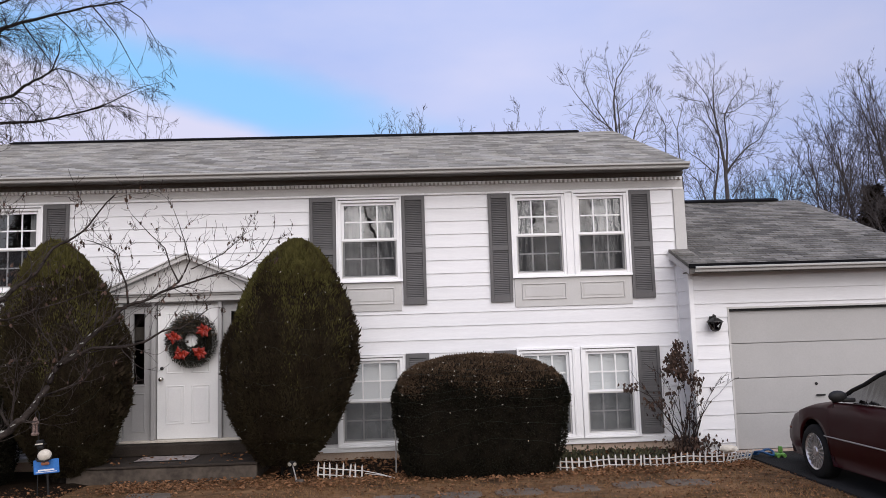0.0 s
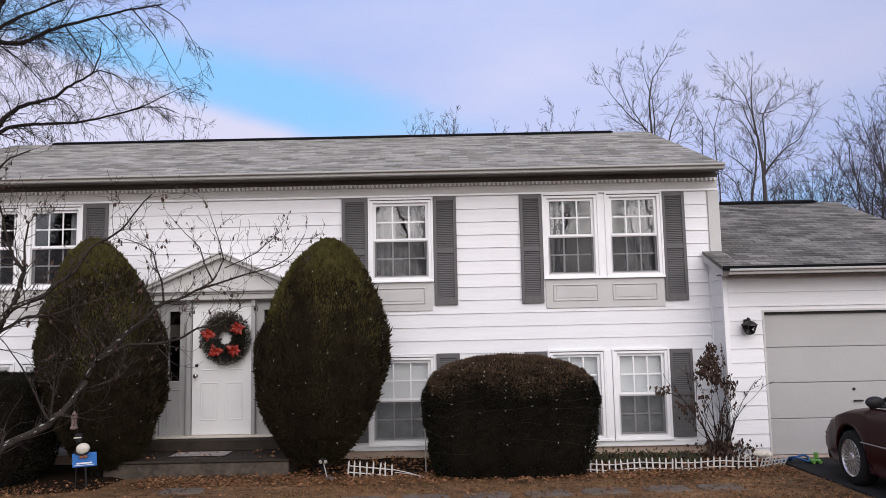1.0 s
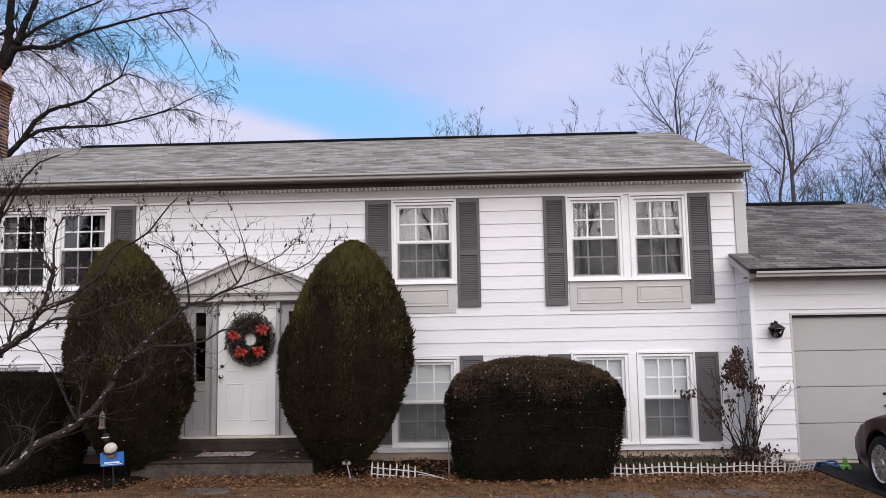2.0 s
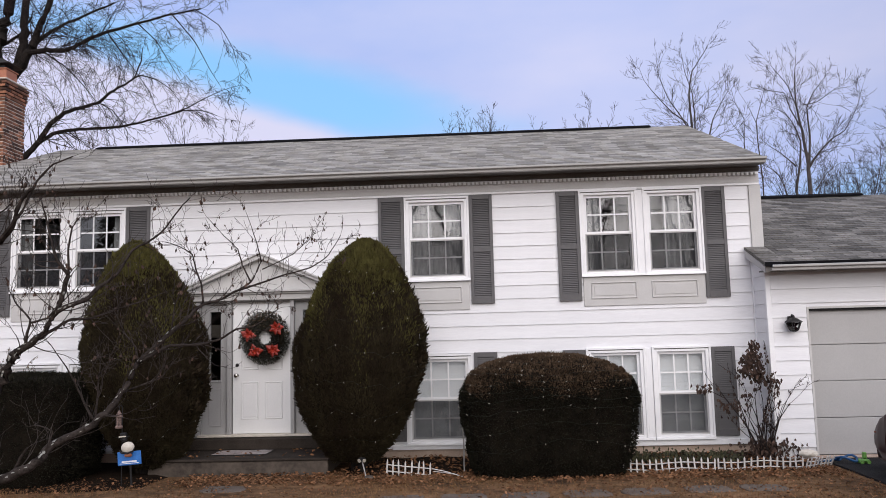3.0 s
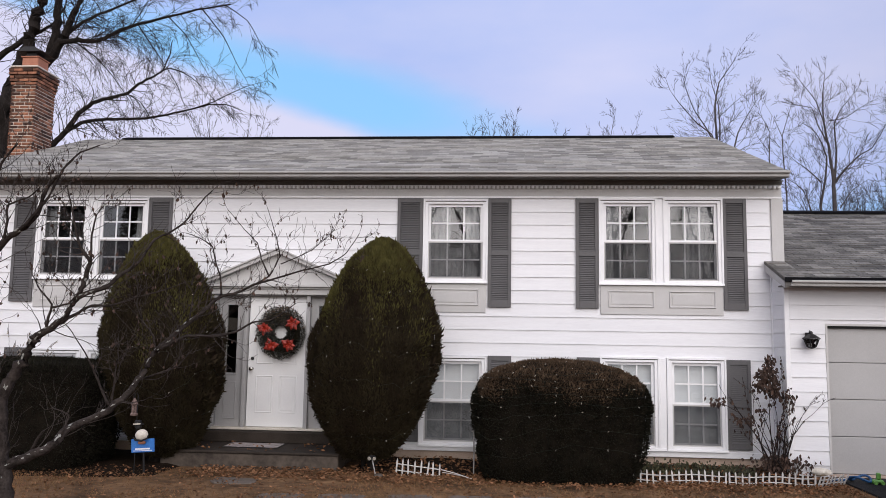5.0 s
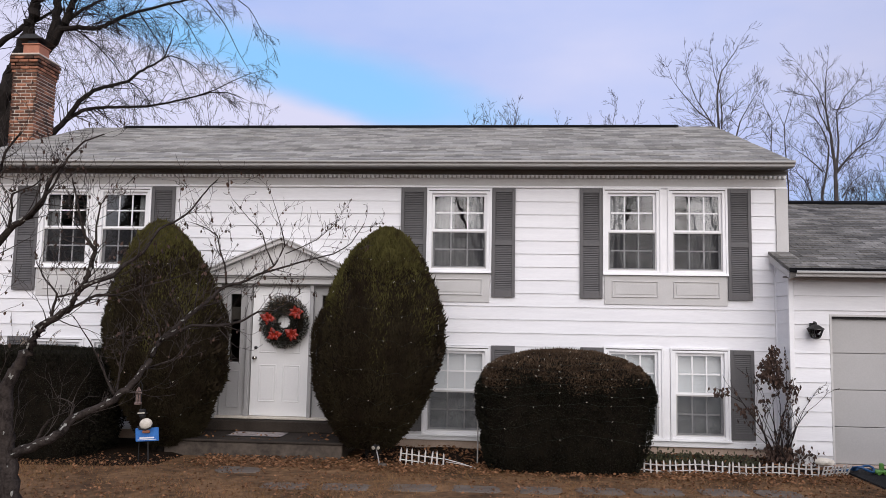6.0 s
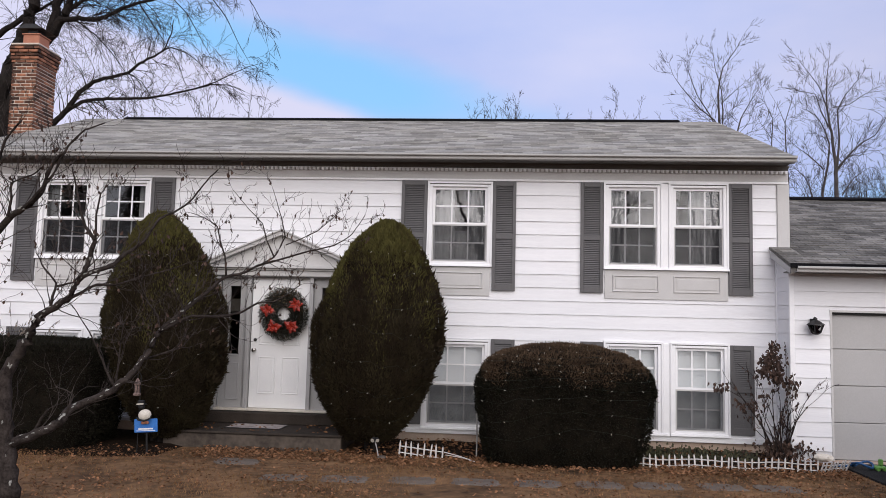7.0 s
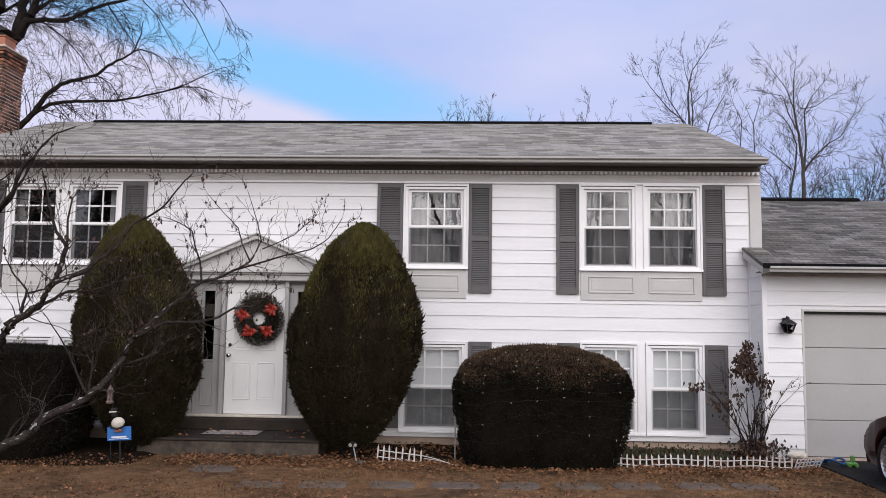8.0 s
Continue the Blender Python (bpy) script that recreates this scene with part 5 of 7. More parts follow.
stem(tree, [(18.51, 24.50, 11.91), (18.26, 24.70, 13.04), (17.77, 24.90, 13.93), (17.35, 25.10, 14.68)], 0.032, 0.005)
stem(tree, [(18.76, 24.50, 12.04), (19.56, 24.70, 12.23), (20.42, 24.90, 12.82), (21.28, 25.10, 13.01)], 0.029, 0.005)
stem(tree, [(19.40, 24.50, 9.74), (20.29, 24.80, 10.07), (21.18, 25.10, 10.19)], 0.025, 0.004)
stem(tree, [(17.84, 24.50, 7.69), (17.56, 24.70, 8.77), (17.02, 24.90, 9.34), (16.70, 25.10, 9.11)], 0.029, 0.004)
stem(tree, [(19.09, 24.50, 7.96), (19.70, 24.70, 8.78), (20.56, 24.90, 9.35), (21.14, 25.10, 9.13)], 0.029, 0.004)
tree.finish()
sapling = Tree("sapling", (16.5, 26.0, LAWN - 0.05), 14, "thin leafless sapling among larger trees", "bare trees behind the house", 0.8, 0.6)
stem(sapling, [(16.5, 26.0, -0.1), (16.6, 26.0, 4.5), (16.55, 26.0, 8.74)], 0.050, 0.031)
stem(sapling, [(16.55, 26.00, 8.74), (16.54, 26.15, 10.65), (16.67, 26.30, 11.97), (16.36, 26.45, 12.74), (16.24, 26.60, 13.64)], 0.036, 0.005)
stem(sapling, [(16.49, 26.00, 10.94), (16.10, 26.30, 11.72), (15.94, 26.60, 12.36)], 0.018, 0.004)
sapling.finish()
sapling = Tree("sapling", (17.3, 26.0, LAWN - 0.05), 15, "slender leafless sapling leaning towards its neighbour", "bare trees behind the house", 0.8, 0.6)
stem(sapling, [(17.3, 26.0, -0.1), (17.2, 26.0, 4.5), (17.26, 26.0, 8.74)], 0.050, 0.031)
stem(sapling, [(17.26, 26.00, 8.74), (17.22, 26.15, 10.48), (17.25, 26.30, 11.80), (17.65, 26.45, 12.96), (17.94, 26.60, 13.91)], 0.036, 0.005)
stem(sapling, [(17.14, 26.00, 11.64), (16.92, 26.30, 12.56), (16.64, 26.60, 13.35)], 0.018, 0.004)
sapling.finish()
fan_tree(3.5, 25, 12.85, 21, "leafless treetop showing above the roof ridge", 6, 1.4, length=0.9)
fan_tree(7.95, 25, 12.4, 22, "leafless treetop low above the roof ridge", 7, 1.7, length=0.9)
fan_tree(-8.9, 24, 12.7, 25, "leafless treetop beside the spreading tree", 7, 2.2, length=1.0)
for x, y, h, sd, w in ((23.7, 24, 13.3, 31, 1.9), (25.4, 25, 13.2, 32, 1.6), (27.2, 24, 15.4, 33, 1.8), (22.2, 27, 10.8, 34, 2.0), (28.8, 26, 16.0, 37, 2.0), (20.6, 29, 10.6, 38, 1.6)):
    fan_tree(x, y, h, sd, "leafless tree in a dense stand beyond the garage", 5, w, 0.15, length=1.05)
for x, y, h, sd in ((25.4, 22.5, 10.0, 42), (27.9, 22.5, 11.4, 43)):
    fan_tree(x, y, h, sd, "low twiggy leafless tree at the edge of the dense stand", 6, 2.0, 0.10, length=1.0)


def conifer(x, y, h, seed, label):
    rnd = random.Random(seed)
    t = thing("evergreen_tree", (x, y, LAWN), label, "tree")
    part("trunk", Geo().tube([(0, 0, 0), (0, 0, h * 0.97)], [0.18, 0.02], 8), M_BARK, t)
    leaf = Geo()
    for _ in range(9000):
        f = rnd.random() ** 0.8
        z = h * (0.05 + 0.95 * f)
        r = 0.27 * h * (1.05 - f) * rnd.uniform(0.3, 1.1)
        a = rnd.uniform(0, 6.283)
        pnt = Vector((r * math.cos(a), r * math.sin(a), z - 0.12 * r))
        d = Vector((math.cos(a), math.sin(a), rnd.uniform(-0.7, 0.3))).normalized() * rnd.uniform(0.2, 0.45)
        sd = Vector((-math.sin(a), math.cos(a), rnd.uniform(-0.4, 0.4))) * rnd.uniform(0.05, 0.12)
        leaf.add([pnt, pnt + d * 0.5 + sd, pnt + d, pnt + d * 0.5 - sd], [(0, 1, 2), (0, 2, 3)])
    tagged(part("crown", leaf, M_YEW, t, "dark needle sprays"), kind="stuff")


conifer(26.0, 24.5, 8.4, 3, "dark conifer among the bare trees beyond the garage")
# unseen conifers, added so that the left windows mirror something dark
for x, y, h, s in ((-23, -43, 13, 71), (-27, -41, 14, 72), (-31, -44, 13, 73), (-19, -46, 12, 74)):
    conifer(x, y, h, s, "unseen conifer added across the street to darken the pane reflections")
conifer(28.6, 25, 9.4, 5, "tall dark conifer at the edge of the woods")

# trees across the street, which the window panes mirror
for x, y, h, sd in ((-9, -44, 17, 61), (-3, -40, 16, 62), (2, -46, 18, 63), (7, -41, 16, 64), (12, -47, 18, 65), (18, -42, 17, 66), (-20, -45, 16, 67), (-28, -41, 17, 68)):
    fan_tree(x, y, h, sd, "leafless street tree mirrored in the window panes", 4, 4.0, 0.26, "bare trees across the street", 2.2)

# the spreading tree behind the chimney
BIG = {"wander": 0.20, "lift": -0.035, "tip": -0.08, "least": 0.0042, "shoot": 0.020, "split": 0.04, "kids": 3, "from": 0.12, "angle": (20, 52), "shrink": (0.50, 0.85)}
big_base = (-11.6, 9, LAWN - 0.05)
big_rnd = random.Random(77)
big = thing("spreading_tree", big_base, "large dark leafless tree spreading behind the chimney", "tree")
crown = Geo()


def big_limb(points, r0, r1, every, length):
    wood = Geo()
    limb(big_rnd, rel(points, big_base), r0, r1, every * 0.9, length * 0.95, 3 if r1 > 0.012 else 2, wood, crown, BIG)
    part("limb", wood, M_BARK, big)


big_limb([(-11.6, 9, -0.1), (-11.7, 9, 2.2), (-11.58, 9, 4.35)], 0.36, 0.30, 0.0, 1.0)
big_limb([(-10.65, 9.00, 4.12), (-10.75, 9.00, 5.58), (-10.87, 9.00, 6.91), (-10.78, 9.00, 8.08), (-10.52, 9.00, 9.08), (-10.23, 9.00, 9.85), (-10.02, 9.00, 10.64), (-9.89, 9.00, 11.21), (-9.75, 9.00, 12.16)], 0.3, 0.13, 0.35, 1.6)
big_limb([(-10.87, 9.10, 6.76), (-10.21, 9.12, 8.61), (-9.72, 9.14, 9.55), (-9.46, 9.16, 10.32), (-9.42, 9.18, 11.11), (-9.42, 9.20, 12.24)], 0.2, 0.09, 0.4, 1.5)
big_limb([(-9.67, 9.10, 9.59), (-9.18, 9.07, 10.25), (-8.99, 9.05, 10.79), (-8.80, 9.02, 11.20), (-8.40, 9.00, 12.13)], 0.15, 0.07, 0.5, 1.4)
big_limb([(-9.17, 9.00, 10.19), (-8.59, 8.94, 10.23), (-8.01, 8.89, 10.17), (-7.49, 8.83, 10.37), (-6.80, 8.77, 10.61), (-5.95, 8.71, 10.77), (-4.97, 8.66, 10.97), (-3.97, 8.60, 11.09)], 0.085, 0.02, 0.8, 1.15)
big_limb([(-9.17, 9.10, 10.37), (-8.74, 9.15, 10.79), (-8.27, 9.20, 11.08), (-7.71, 9.25, 11.33), (-6.81, 9.30, 11.72)], 0.06, 0.025, 0.8, 1.1)
big_limb([(-10.39, 9.20, 10.35), (-10.06, 9.33, 10.66), (-9.72, 9.47, 11.00), (-9.48, 9.60, 11.55)], 0.06, 0.03, 0.5, 1.0)
big_limb([(-11.54, 9.30, 9.63), (-11.23, 9.33, 9.94), (-10.78, 9.35, 10.28), (-10.39, 9.38, 10.59), (-10.31, 9.40, 11.21)], 0.1, 0.06, 0.5, 1.1)
big_limb([(-10.29, 8.90, 5.73), (-9.65, 8.88, 6.51), (-9.09, 8.85, 7.11), (-8.68, 8.83, 7.52), (-8.36, 8.80, 8.00), (-7.95, 8.77, 8.29), (-7.49, 8.75, 8.43), (-6.99, 8.73, 8.52), (-6.58, 8.70, 8.82), (-6.17, 8.68, 9.02), (-5.90, 8.65, 9.17), (-5.68, 8.62, 9.64), (-5.61, 8.60, 10.06)], 0.105, 0.01, 0.75, 0.95)
big_limb([(-5.91, 8.60, 9.14), (-5.65, 8.60, 9.24), (-5.18, 8.60, 9.07), (-4.81, 8.60, 8.80), (-4.53, 8.60, 8.41)], 0.022, 0.006, 0.8, 0.7)
big_limb([(-8.73, 8.90, 7.52), (-8.34, 8.93, 7.76), (-7.94, 8.97, 7.85), (-7.26, 9.00, 7.89), (-6.47, 9.03, 7.90), (-5.82, 9.07, 8.04), (-5.18, 9.10, 8.19), (-4.67, 9.13, 8.33), (-4.18, 9.17, 8.34), (-3.69, 9.20, 8.16)], 0.065, 0.008, 0.75, 0.8)
big_limb([(-5.18, 9.10, 8.19), (-4.53, 9.10, 8.40), (-4.04, 9.10, 8.65), (-3.55, 9.10, 8.86), (-3.03, 9.10, 8.99)], 0.022, 0.005, 0.8, 0.6)
big_limb([(-6.93, 8.70, 8.54), (-6.48, 8.65, 8.28), (-6.00, 8.60, 7.61)], 0.018, 0.006, 0.7, 0.6)
big_limb([(-8.79, 9.00, 10.25), (-8.05, 8.95, 9.72), (-7.44, 8.90, 9.09), (-6.87, 8.85, 8.34), (-6.51, 8.80, 7.59)], 0.022, 0.005, 0.8, 0.7)
big_limb([(-6.76, 8.80, 10.62), (-6.30, 8.77, 9.97), (-5.89, 8.75, 9.42), (-5.47, 8.73, 8.79), (-5.18, 8.70, 8.12)], 0.02, 0.005, 0.8, 0.7)
big_limb([(-5.81, 8.70, 10.78), (-5.27, 8.67, 10.24), (-4.86, 8.63, 9.57), (-4.44, 8.60, 8.90)], 0.018, 0.005, 0.8, 0.7)
big_limb([(-4.79, 8.60, 10.96), (-4.11, 8.57, 10.11), (-3.71, 8.53, 9.36), (-3.35, 8.50, 8.78)], 0.018, 0.005, 0.8, 0.7)
big_limb([(-4.14, 8.60, 11.08), (-3.45, 8.57, 10.59), (-3.01, 8.53, 9.84), (-2.86, 8.50, 9.25)], 0.016, 0.005, 0.8, 0.6)
tagged(part("crown", crown, M_TWIG, big, "dense web of fine drooping twigs"), kind="stuff")

# ---- the small bare tree on the lawn ----
dog_rnd = random.Random(101)
dog_base = (-0.9, -4.8, LAWN - 0.03)
dog = thing("ornamental_tree", dog_base, "small crooked leafless tree with lichen-spotted grey bark", "tree")
DOG = {"wander": 0.26, "lift": 0.08, "tip": 0.12, "least": 0.0021, "shoot": 0.007, "split": 0.012, "kids": 2, "from": 0.2, "angle": (28, 65), "shrink": (0.42, 0.70)}
M_DOG = material("lichened_bark", (0.010, 0.0075, 0.0065), (0.060, 0.049, 0.043), 11.0, 0.95, bump=1.0, fine=40, spec=0.1)
M_DOG_TWIG = material("grey_twig_bark", (0.024, 0.019, 0.017), (0.072, 0.060, 0.053), 6.0, 0.95, bump=0.0, spec=0.1)
M_LICHEN = material("pale_lichen", (0.13, 0.13, 0.115), (0.36, 0.355, 0.32), 30.0, 1.0, bump=0.5)
twig = Geo()
lich = Geo()


def dog_limb(points, r0, r1, every, length):
    """A crooked limb with its twigs; the thicker ones carry lichen."""
    q = rel(points, dog_base)
    wood = Geo()
    limb(dog_rnd, q, r0, r1, every * 0.95, length * 0.85, 2, wood, twig, DOG, 9)
    part("limb", wood, M_DOG, dog, smooth=True)
    rnd = dog_rnd
    for i in range(len(q) - 1):
        for _ in range(3):
            f = rnd.random()
            c = Vector(q[i]).lerp(Vector(q[i + 1]), f)
            r = r0 + (r1 - r0) * (i + f) / (len(q) - 1)
            if r < 0.024:
                continue
            ax = (Vector(q[i + 1]) - Vector(q[i])).normalized()
            nd = Vector((rnd.uniform(-1, 1), -1.0, rnd.uniform(-0.3, 1.0)))
            nd = (nd - ax * nd.dot(ax)).normalized()
            ta = ax.cross(nd)
            sz = rnd.uniform(0.004, 0.014)
            ring = []
            for k in range(8):
                a = 6.283 * k / 8
                s2 = sz * rnd.uniform(0.35, 1.5)
                off = ax * math.cos(a) * s2 * 2.4 + ta * math.sin(a) * s2
                ring.append(c + nd * math.sqrt(max(r * r - (math.sin(a) * s2) ** 2, 0.0)) * 0.99 + off)
            lich.add([c + nd * (r + 0.004)] + ring, [(0, k + 1, (k + 1) % 8 + 1) for k in range(8)])


dog_limb([(-0.94, -4.80, -0.03), (-0.97, -4.80, 0.31), (-1.03, -4.80, 0.58), (-1.06, -4.80, 0.90), (-1.03, -4.80, 1.23), (-0.90, -4.80, 1.45), (-0.82, -4.80, 1.65), (-0.75, -4.80, 1.75)], 0.10, 0.040, 0.12, 0.5)
dog_limb([(-0.75, -4.80, 1.75), (-0.60, -4.81, 1.83), (-0.46, -4.82, 1.93), (-0.38, -4.82, 2.10), (-0.32, -4.83, 2.18), (-0.27, -4.84, 2.32), (-0.22, -4.85, 2.48)], 0.038, 0.022, 0.35, 0.55)
dog_limb([(-0.22, -4.85, 2.48), (-0.32, -4.86, 2.61), (-0.37, -4.88, 2.76), (-0.42, -4.89, 2.98), (-0.48, -4.90, 3.20)], 0.02, 0.006, 0.6, 0.5)
dog_limb([(-0.22, -4.85, 2.48), (-0.24, -4.83, 2.74), (-0.21, -4.82, 2.95), (-0.15, -4.80, 3.05)], 0.013, 0.005, 0.6, 0.4)
dog_limb([(-0.34, -4.85, 2.13), (-0.20, -4.79, 2.20), (-0.09, -4.74, 2.25), (0.00, -4.68, 2.36), (0.14, -4.63, 2.48), (0.21, -4.57, 2.63), (0.26, -4.52, 2.75), (0.37, -4.46, 2.82), (0.52, -4.41, 2.94), (0.63, -4.35, 3.13), (0.76, -4.30, 3.30)], 0.026, 0.006, 0.45, 0.55)
dog_limb([(-0.47, -4.80, 1.92), (-0.36, -4.75, 1.99), (-0.26, -4.70, 2.06), (-0.09, -4.65, 2.06), (0.14, -4.60, 2.15), (0.41, -4.55, 2.23), (0.59, -4.50, 2.31)], 0.018, 0.004, 0.5, 0.45)
dog_limb([(-0.66, -4.80, 1.80), (-0.63, -4.83, 1.93), (-0.59, -4.85, 2.06), (-0.70, -4.88, 2.20), (-0.78, -4.90, 2.35)], 0.018, 0.004, 0.6, 0.45)
dog_limb([(-0.61, -4.82, 2.03), (-0.42, -4.85, 2.07), (-0.30, -4.87, 2.18), (-0.13, -4.90, 2.34)], 0.012, 0.004, 0.5, 0.4)
dog_limb([(-1.06, -4.80, 0.90), (-1.28, -4.84, 1.50), (-1.33, -4.89, 2.11), (-1.21, -4.93, 2.49), (-1.02, -4.98, 2.70), (-0.86, -5.02, 2.77), (-0.67, -5.07, 2.91), (-0.60, -5.11, 3.08), (-0.50, -5.16, 3.21), (-0.39, -5.20, 3.28)], 0.055, 0.01, 0.45, 0.6)
dog_limb([(-0.97, -5.10, 2.68), (-0.93, -5.12, 2.85), (-0.93, -5.15, 2.99), (-0.70, -5.17, 3.07), (-0.58, -5.20, 3.16)], 0.014, 0.005, 0.7, 0.5)
dog_limb([(-1.14, -5.05, 2.46), (-1.23, -5.11, 2.80), (-1.07, -5.17, 3.12), (-0.96, -5.24, 3.38), (-0.77, -5.30, 3.56)], 0.03, 0.008, 0.7, 0.6)
dog_limb([(-0.81, -5.10, 2.76), (-0.55, -5.10, 3.08), (-0.42, -5.10, 3.36), (-0.26, -5.10, 3.52), (-0.07, -5.10, 3.59)], 0.016, 0.006, 0.7, 0.5)
dog_limb([(-0.95, -4.80, 0.50), (-0.79, -4.73, 0.58), (-0.64, -4.66, 0.65), (-0.57, -4.59, 0.74), (-0.53, -4.52, 0.83), (-0.36, -4.45, 0.91), (-0.17, -4.38, 1.02), (-0.05, -4.31, 1.15), (0.02, -4.24, 1.29), (0.07, -4.17, 1.40), (0.14, -4.10, 1.60)], 0.052, 0.026, 0.25, 0.5)
dog_limb([(0.14, -4.10, 1.60), (0.29, -4.04, 1.75), (0.43, -3.99, 1.90), (0.53, -3.93, 2.00), (0.64, -3.88, 2.12), (0.74, -3.82, 2.21), (0.89, -3.77, 2.25), (1.04, -3.71, 2.34), (1.21, -3.66, 2.45), (1.31, -3.60, 2.68)], 0.03, 0.008, 0.55, 0.5)
dog_limb([(1.03, -3.70, 2.34), (1.30, -3.64, 2.43), (1.59, -3.58, 2.53), (1.85, -3.52, 2.60), (2.04, -3.46, 2.74), (2.17, -3.40, 2.97)], 0.013, 0.004, 0.55, 0.45)
dog_limb([(0.14, -4.10, 1.60), (0.45, -4.03, 1.77), (0.71, -3.96, 1.77), (0.93, -3.89, 1.82), (1.09, -3.81, 1.93), (1.25, -3.74, 1.95), (1.36, -3.67, 2.02), (1.51, -3.60, 2.15)], 0.02, 0.005, 0.5, 0.4)
dog_limb([(0.73, -3.80, 2.21), (0.70, -3.80, 2.44), (0.64, -3.80, 2.59), (0.60, -3.80, 2.76), (0.44, -3.80, 2.86), (0.29, -3.80, 2.91)], 0.012, 0.004, 0.6, 0.4)
dog_limb([(1.22, -3.70, 2.45), (1.12, -3.68, 2.64), (1.06, -3.65, 2.82), (0.89, -3.62, 2.98), (0.68, -3.60, 3.21)], 0.01, 0.003, 0.5, 0.35)
dog_limb([(1.31, -3.60, 2.68), (1.24, -3.55, 2.91), (1.11, -3.50, 3.25)], 0.008, 0.003, 0.5, 0.35)
dog_limb([(1.32, -3.60, 2.59), (1.46, -3.55, 2.66), (1.64, -3.50, 2.76), (1.82, -3.45, 2.93), (1.87, -3.40, 3.04)], 0.007, 0.003, 0.5, 0.35)
dog_limb([(-0.21, -4.30, 1.02), (-0.29, -4.35, 1.21), (-0.35, -4.40, 1.39), (-0.44, -4.45, 1.59), (-0.61, -4.50, 1.85)], 0.016, 0.004, 0.5, 0.4)
dog_limb([(-0.20, -4.30, 1.04), (-0.18, -4.30, 1.32), (-0.17, -4.30, 1.50), (-0.03, -4.30, 1.63)], 0.013, 0.004, 0.5, 0.4)
dog_limb([(-0.81, -4.70, 0.58), (-0.72, -4.72, 0.74), (-0.64, -4.75, 0.83)], 0.017, 0.011, 0, 0.3)
dog_limb([(-0.05, -4.10, 1.29), (0.24, -4.07, 1.39), (0.38, -4.03, 1.46), (0.51, -4.00, 1.63)], 0.014, 0.004, 0.5, 0.4)
dog_limb([(0.14, -4.10, 1.60), (0.13, -4.13, 1.76), (0.03, -4.17, 1.91), (-0.05, -4.20, 2.10)], 0.014, 0.004, 0.55, 0.4)
dog_limb([(-0.55, -4.60, 0.75), (-0.48, -4.60, 0.97), (-0.64, -4.60, 1.03)], 0.011, 0.005, 0.4, 0.3)
dog_limb([(0.32, -4.00, 1.78), (0.46, -4.00, 1.96), (0.49, -4.00, 2.21), (0.60, -4.00, 2.42)], 0.012, 0.004, 0.6, 0.4)
tagged(part("fine_growth", twig, M_DOG_TWIG, dog, "crooked bare twigs"), kind="stuff")
tagged(part("lichen", lich, M_LICHEN, dog, "pale grey lichen patches"), kind="stuff")
# shrivelled leaves still hanging from the twig tips
M_SHRIVEL = material("shrivelled_leaves", (0.026, 0.015, 0.011), (0.095, 0.055, 0.038), 9.0, 0.9, bump=0.0, island=0.4)


def hanging_leaves(geo_twigs, count, size, seed, zmin):
    r = random.Random(seed)
    out = Geo()
    pool = [v for v in geo_twigs.v if v[2] > zmin]
    for _ in range(count):
        p = Vector(r.choice(pool))
        d = Vector((r.uniform(-0.5, 0.5), r.uniform(-0.5, 0.5), -1)).normalized()
        s = d.cross(Vector((r.uniform(-1, 1), r.uniform(-1, 1), 0.1))).normalized()
        L, w = size * r.uniform(0.6, 1.4), size * r.uniform(0.2, 0.4)
        c = d.cross(s) * w * 0.8
        out.add([p, p + d * L * 0.35 + s * w + c, p + d * L * 0.8 + s * w * 0.6, p + d * L, p + d * L * 0.7 - s * w + c, p + d * L * 0.3 - s * w * 0.8], [(0, 1, 2), (0, 2, 4), (2, 3, 4), (0, 4, 5)])
    return out


tagged(part("dead_leaves", hanging_leaves(twig, 460, 0.042, 5, 1.4), M_SHRIVEL, dog, "shrivelled dark leaves still hanging on"), kind="stuff")

# ---- rose shrub beside the garage ----
rnd = random.Random(55)
rb = (7.67, -0.62, LAWN + 0.01)
rose = thing("climbing_rose", rb, "leggy bare rose bush with withered leaves by the garage corner", "shrub")
ROSE = {"shoot": 0.01, "wander": 0.18, "lift": 0.06, "tip": 0.05, "least": 0.003, "split": 0.02, "kids": 2, "from": 0.3, "angle": (12, 38), "shrink": (0.28, 0.48)}
stems, fine = Geo(), Geo()
for dx, dy, L in ((-0.16, 0.05, 1.0), (-0.22, 0.0, 1.05), (-0.12, 0.1, 0.98), (-0.18, 0.1, 1.05), (-0.2, -0.05, 1.0), (-0.32, -0.1, 0.75), (0.22, 0.0, 0.62), (-0.20, 0.1, 0.85), (0.05, -0.1, 0.7), (-0.5, 0.0, 0.5), (0.26, -0.1, 0.8), (0.15, 0.08, 0.85), (0.1, -0.1, 0.95), (0.32, 0.0, 0.9), (-0.12, -0.05, 0.9), (0.30, 0.1, 0.6)):
    cane = Geo()
    grow(cane, fine, (rnd.uniform(-0.12, 0.12), rnd.uniform(-0.08, 0.08), -0.05), (min(dx, 0.06), dy, 1.0), L, 0.012, 3, rnd, {**ROSE, "split": 0.006})
    stems.add(cane.v, cane.f)
    part("cane", cane, M_TWIG, rose)
part("cane", Geo().tube([(0, 0, 0.0), (-0.25, 0, 0.5), (-0.5, -0.02, 0.85), (-0.88, 0, 1.06)], [0.010, 0.008, 0.006, 0.003], 5), M_TWIG, rose)
tagged(part("fine_growth", fine, M_TWIG, rose), kind="stuff")
top_leaves = hanging_leaves(stems, 90, 0.045, 9, 0.9)
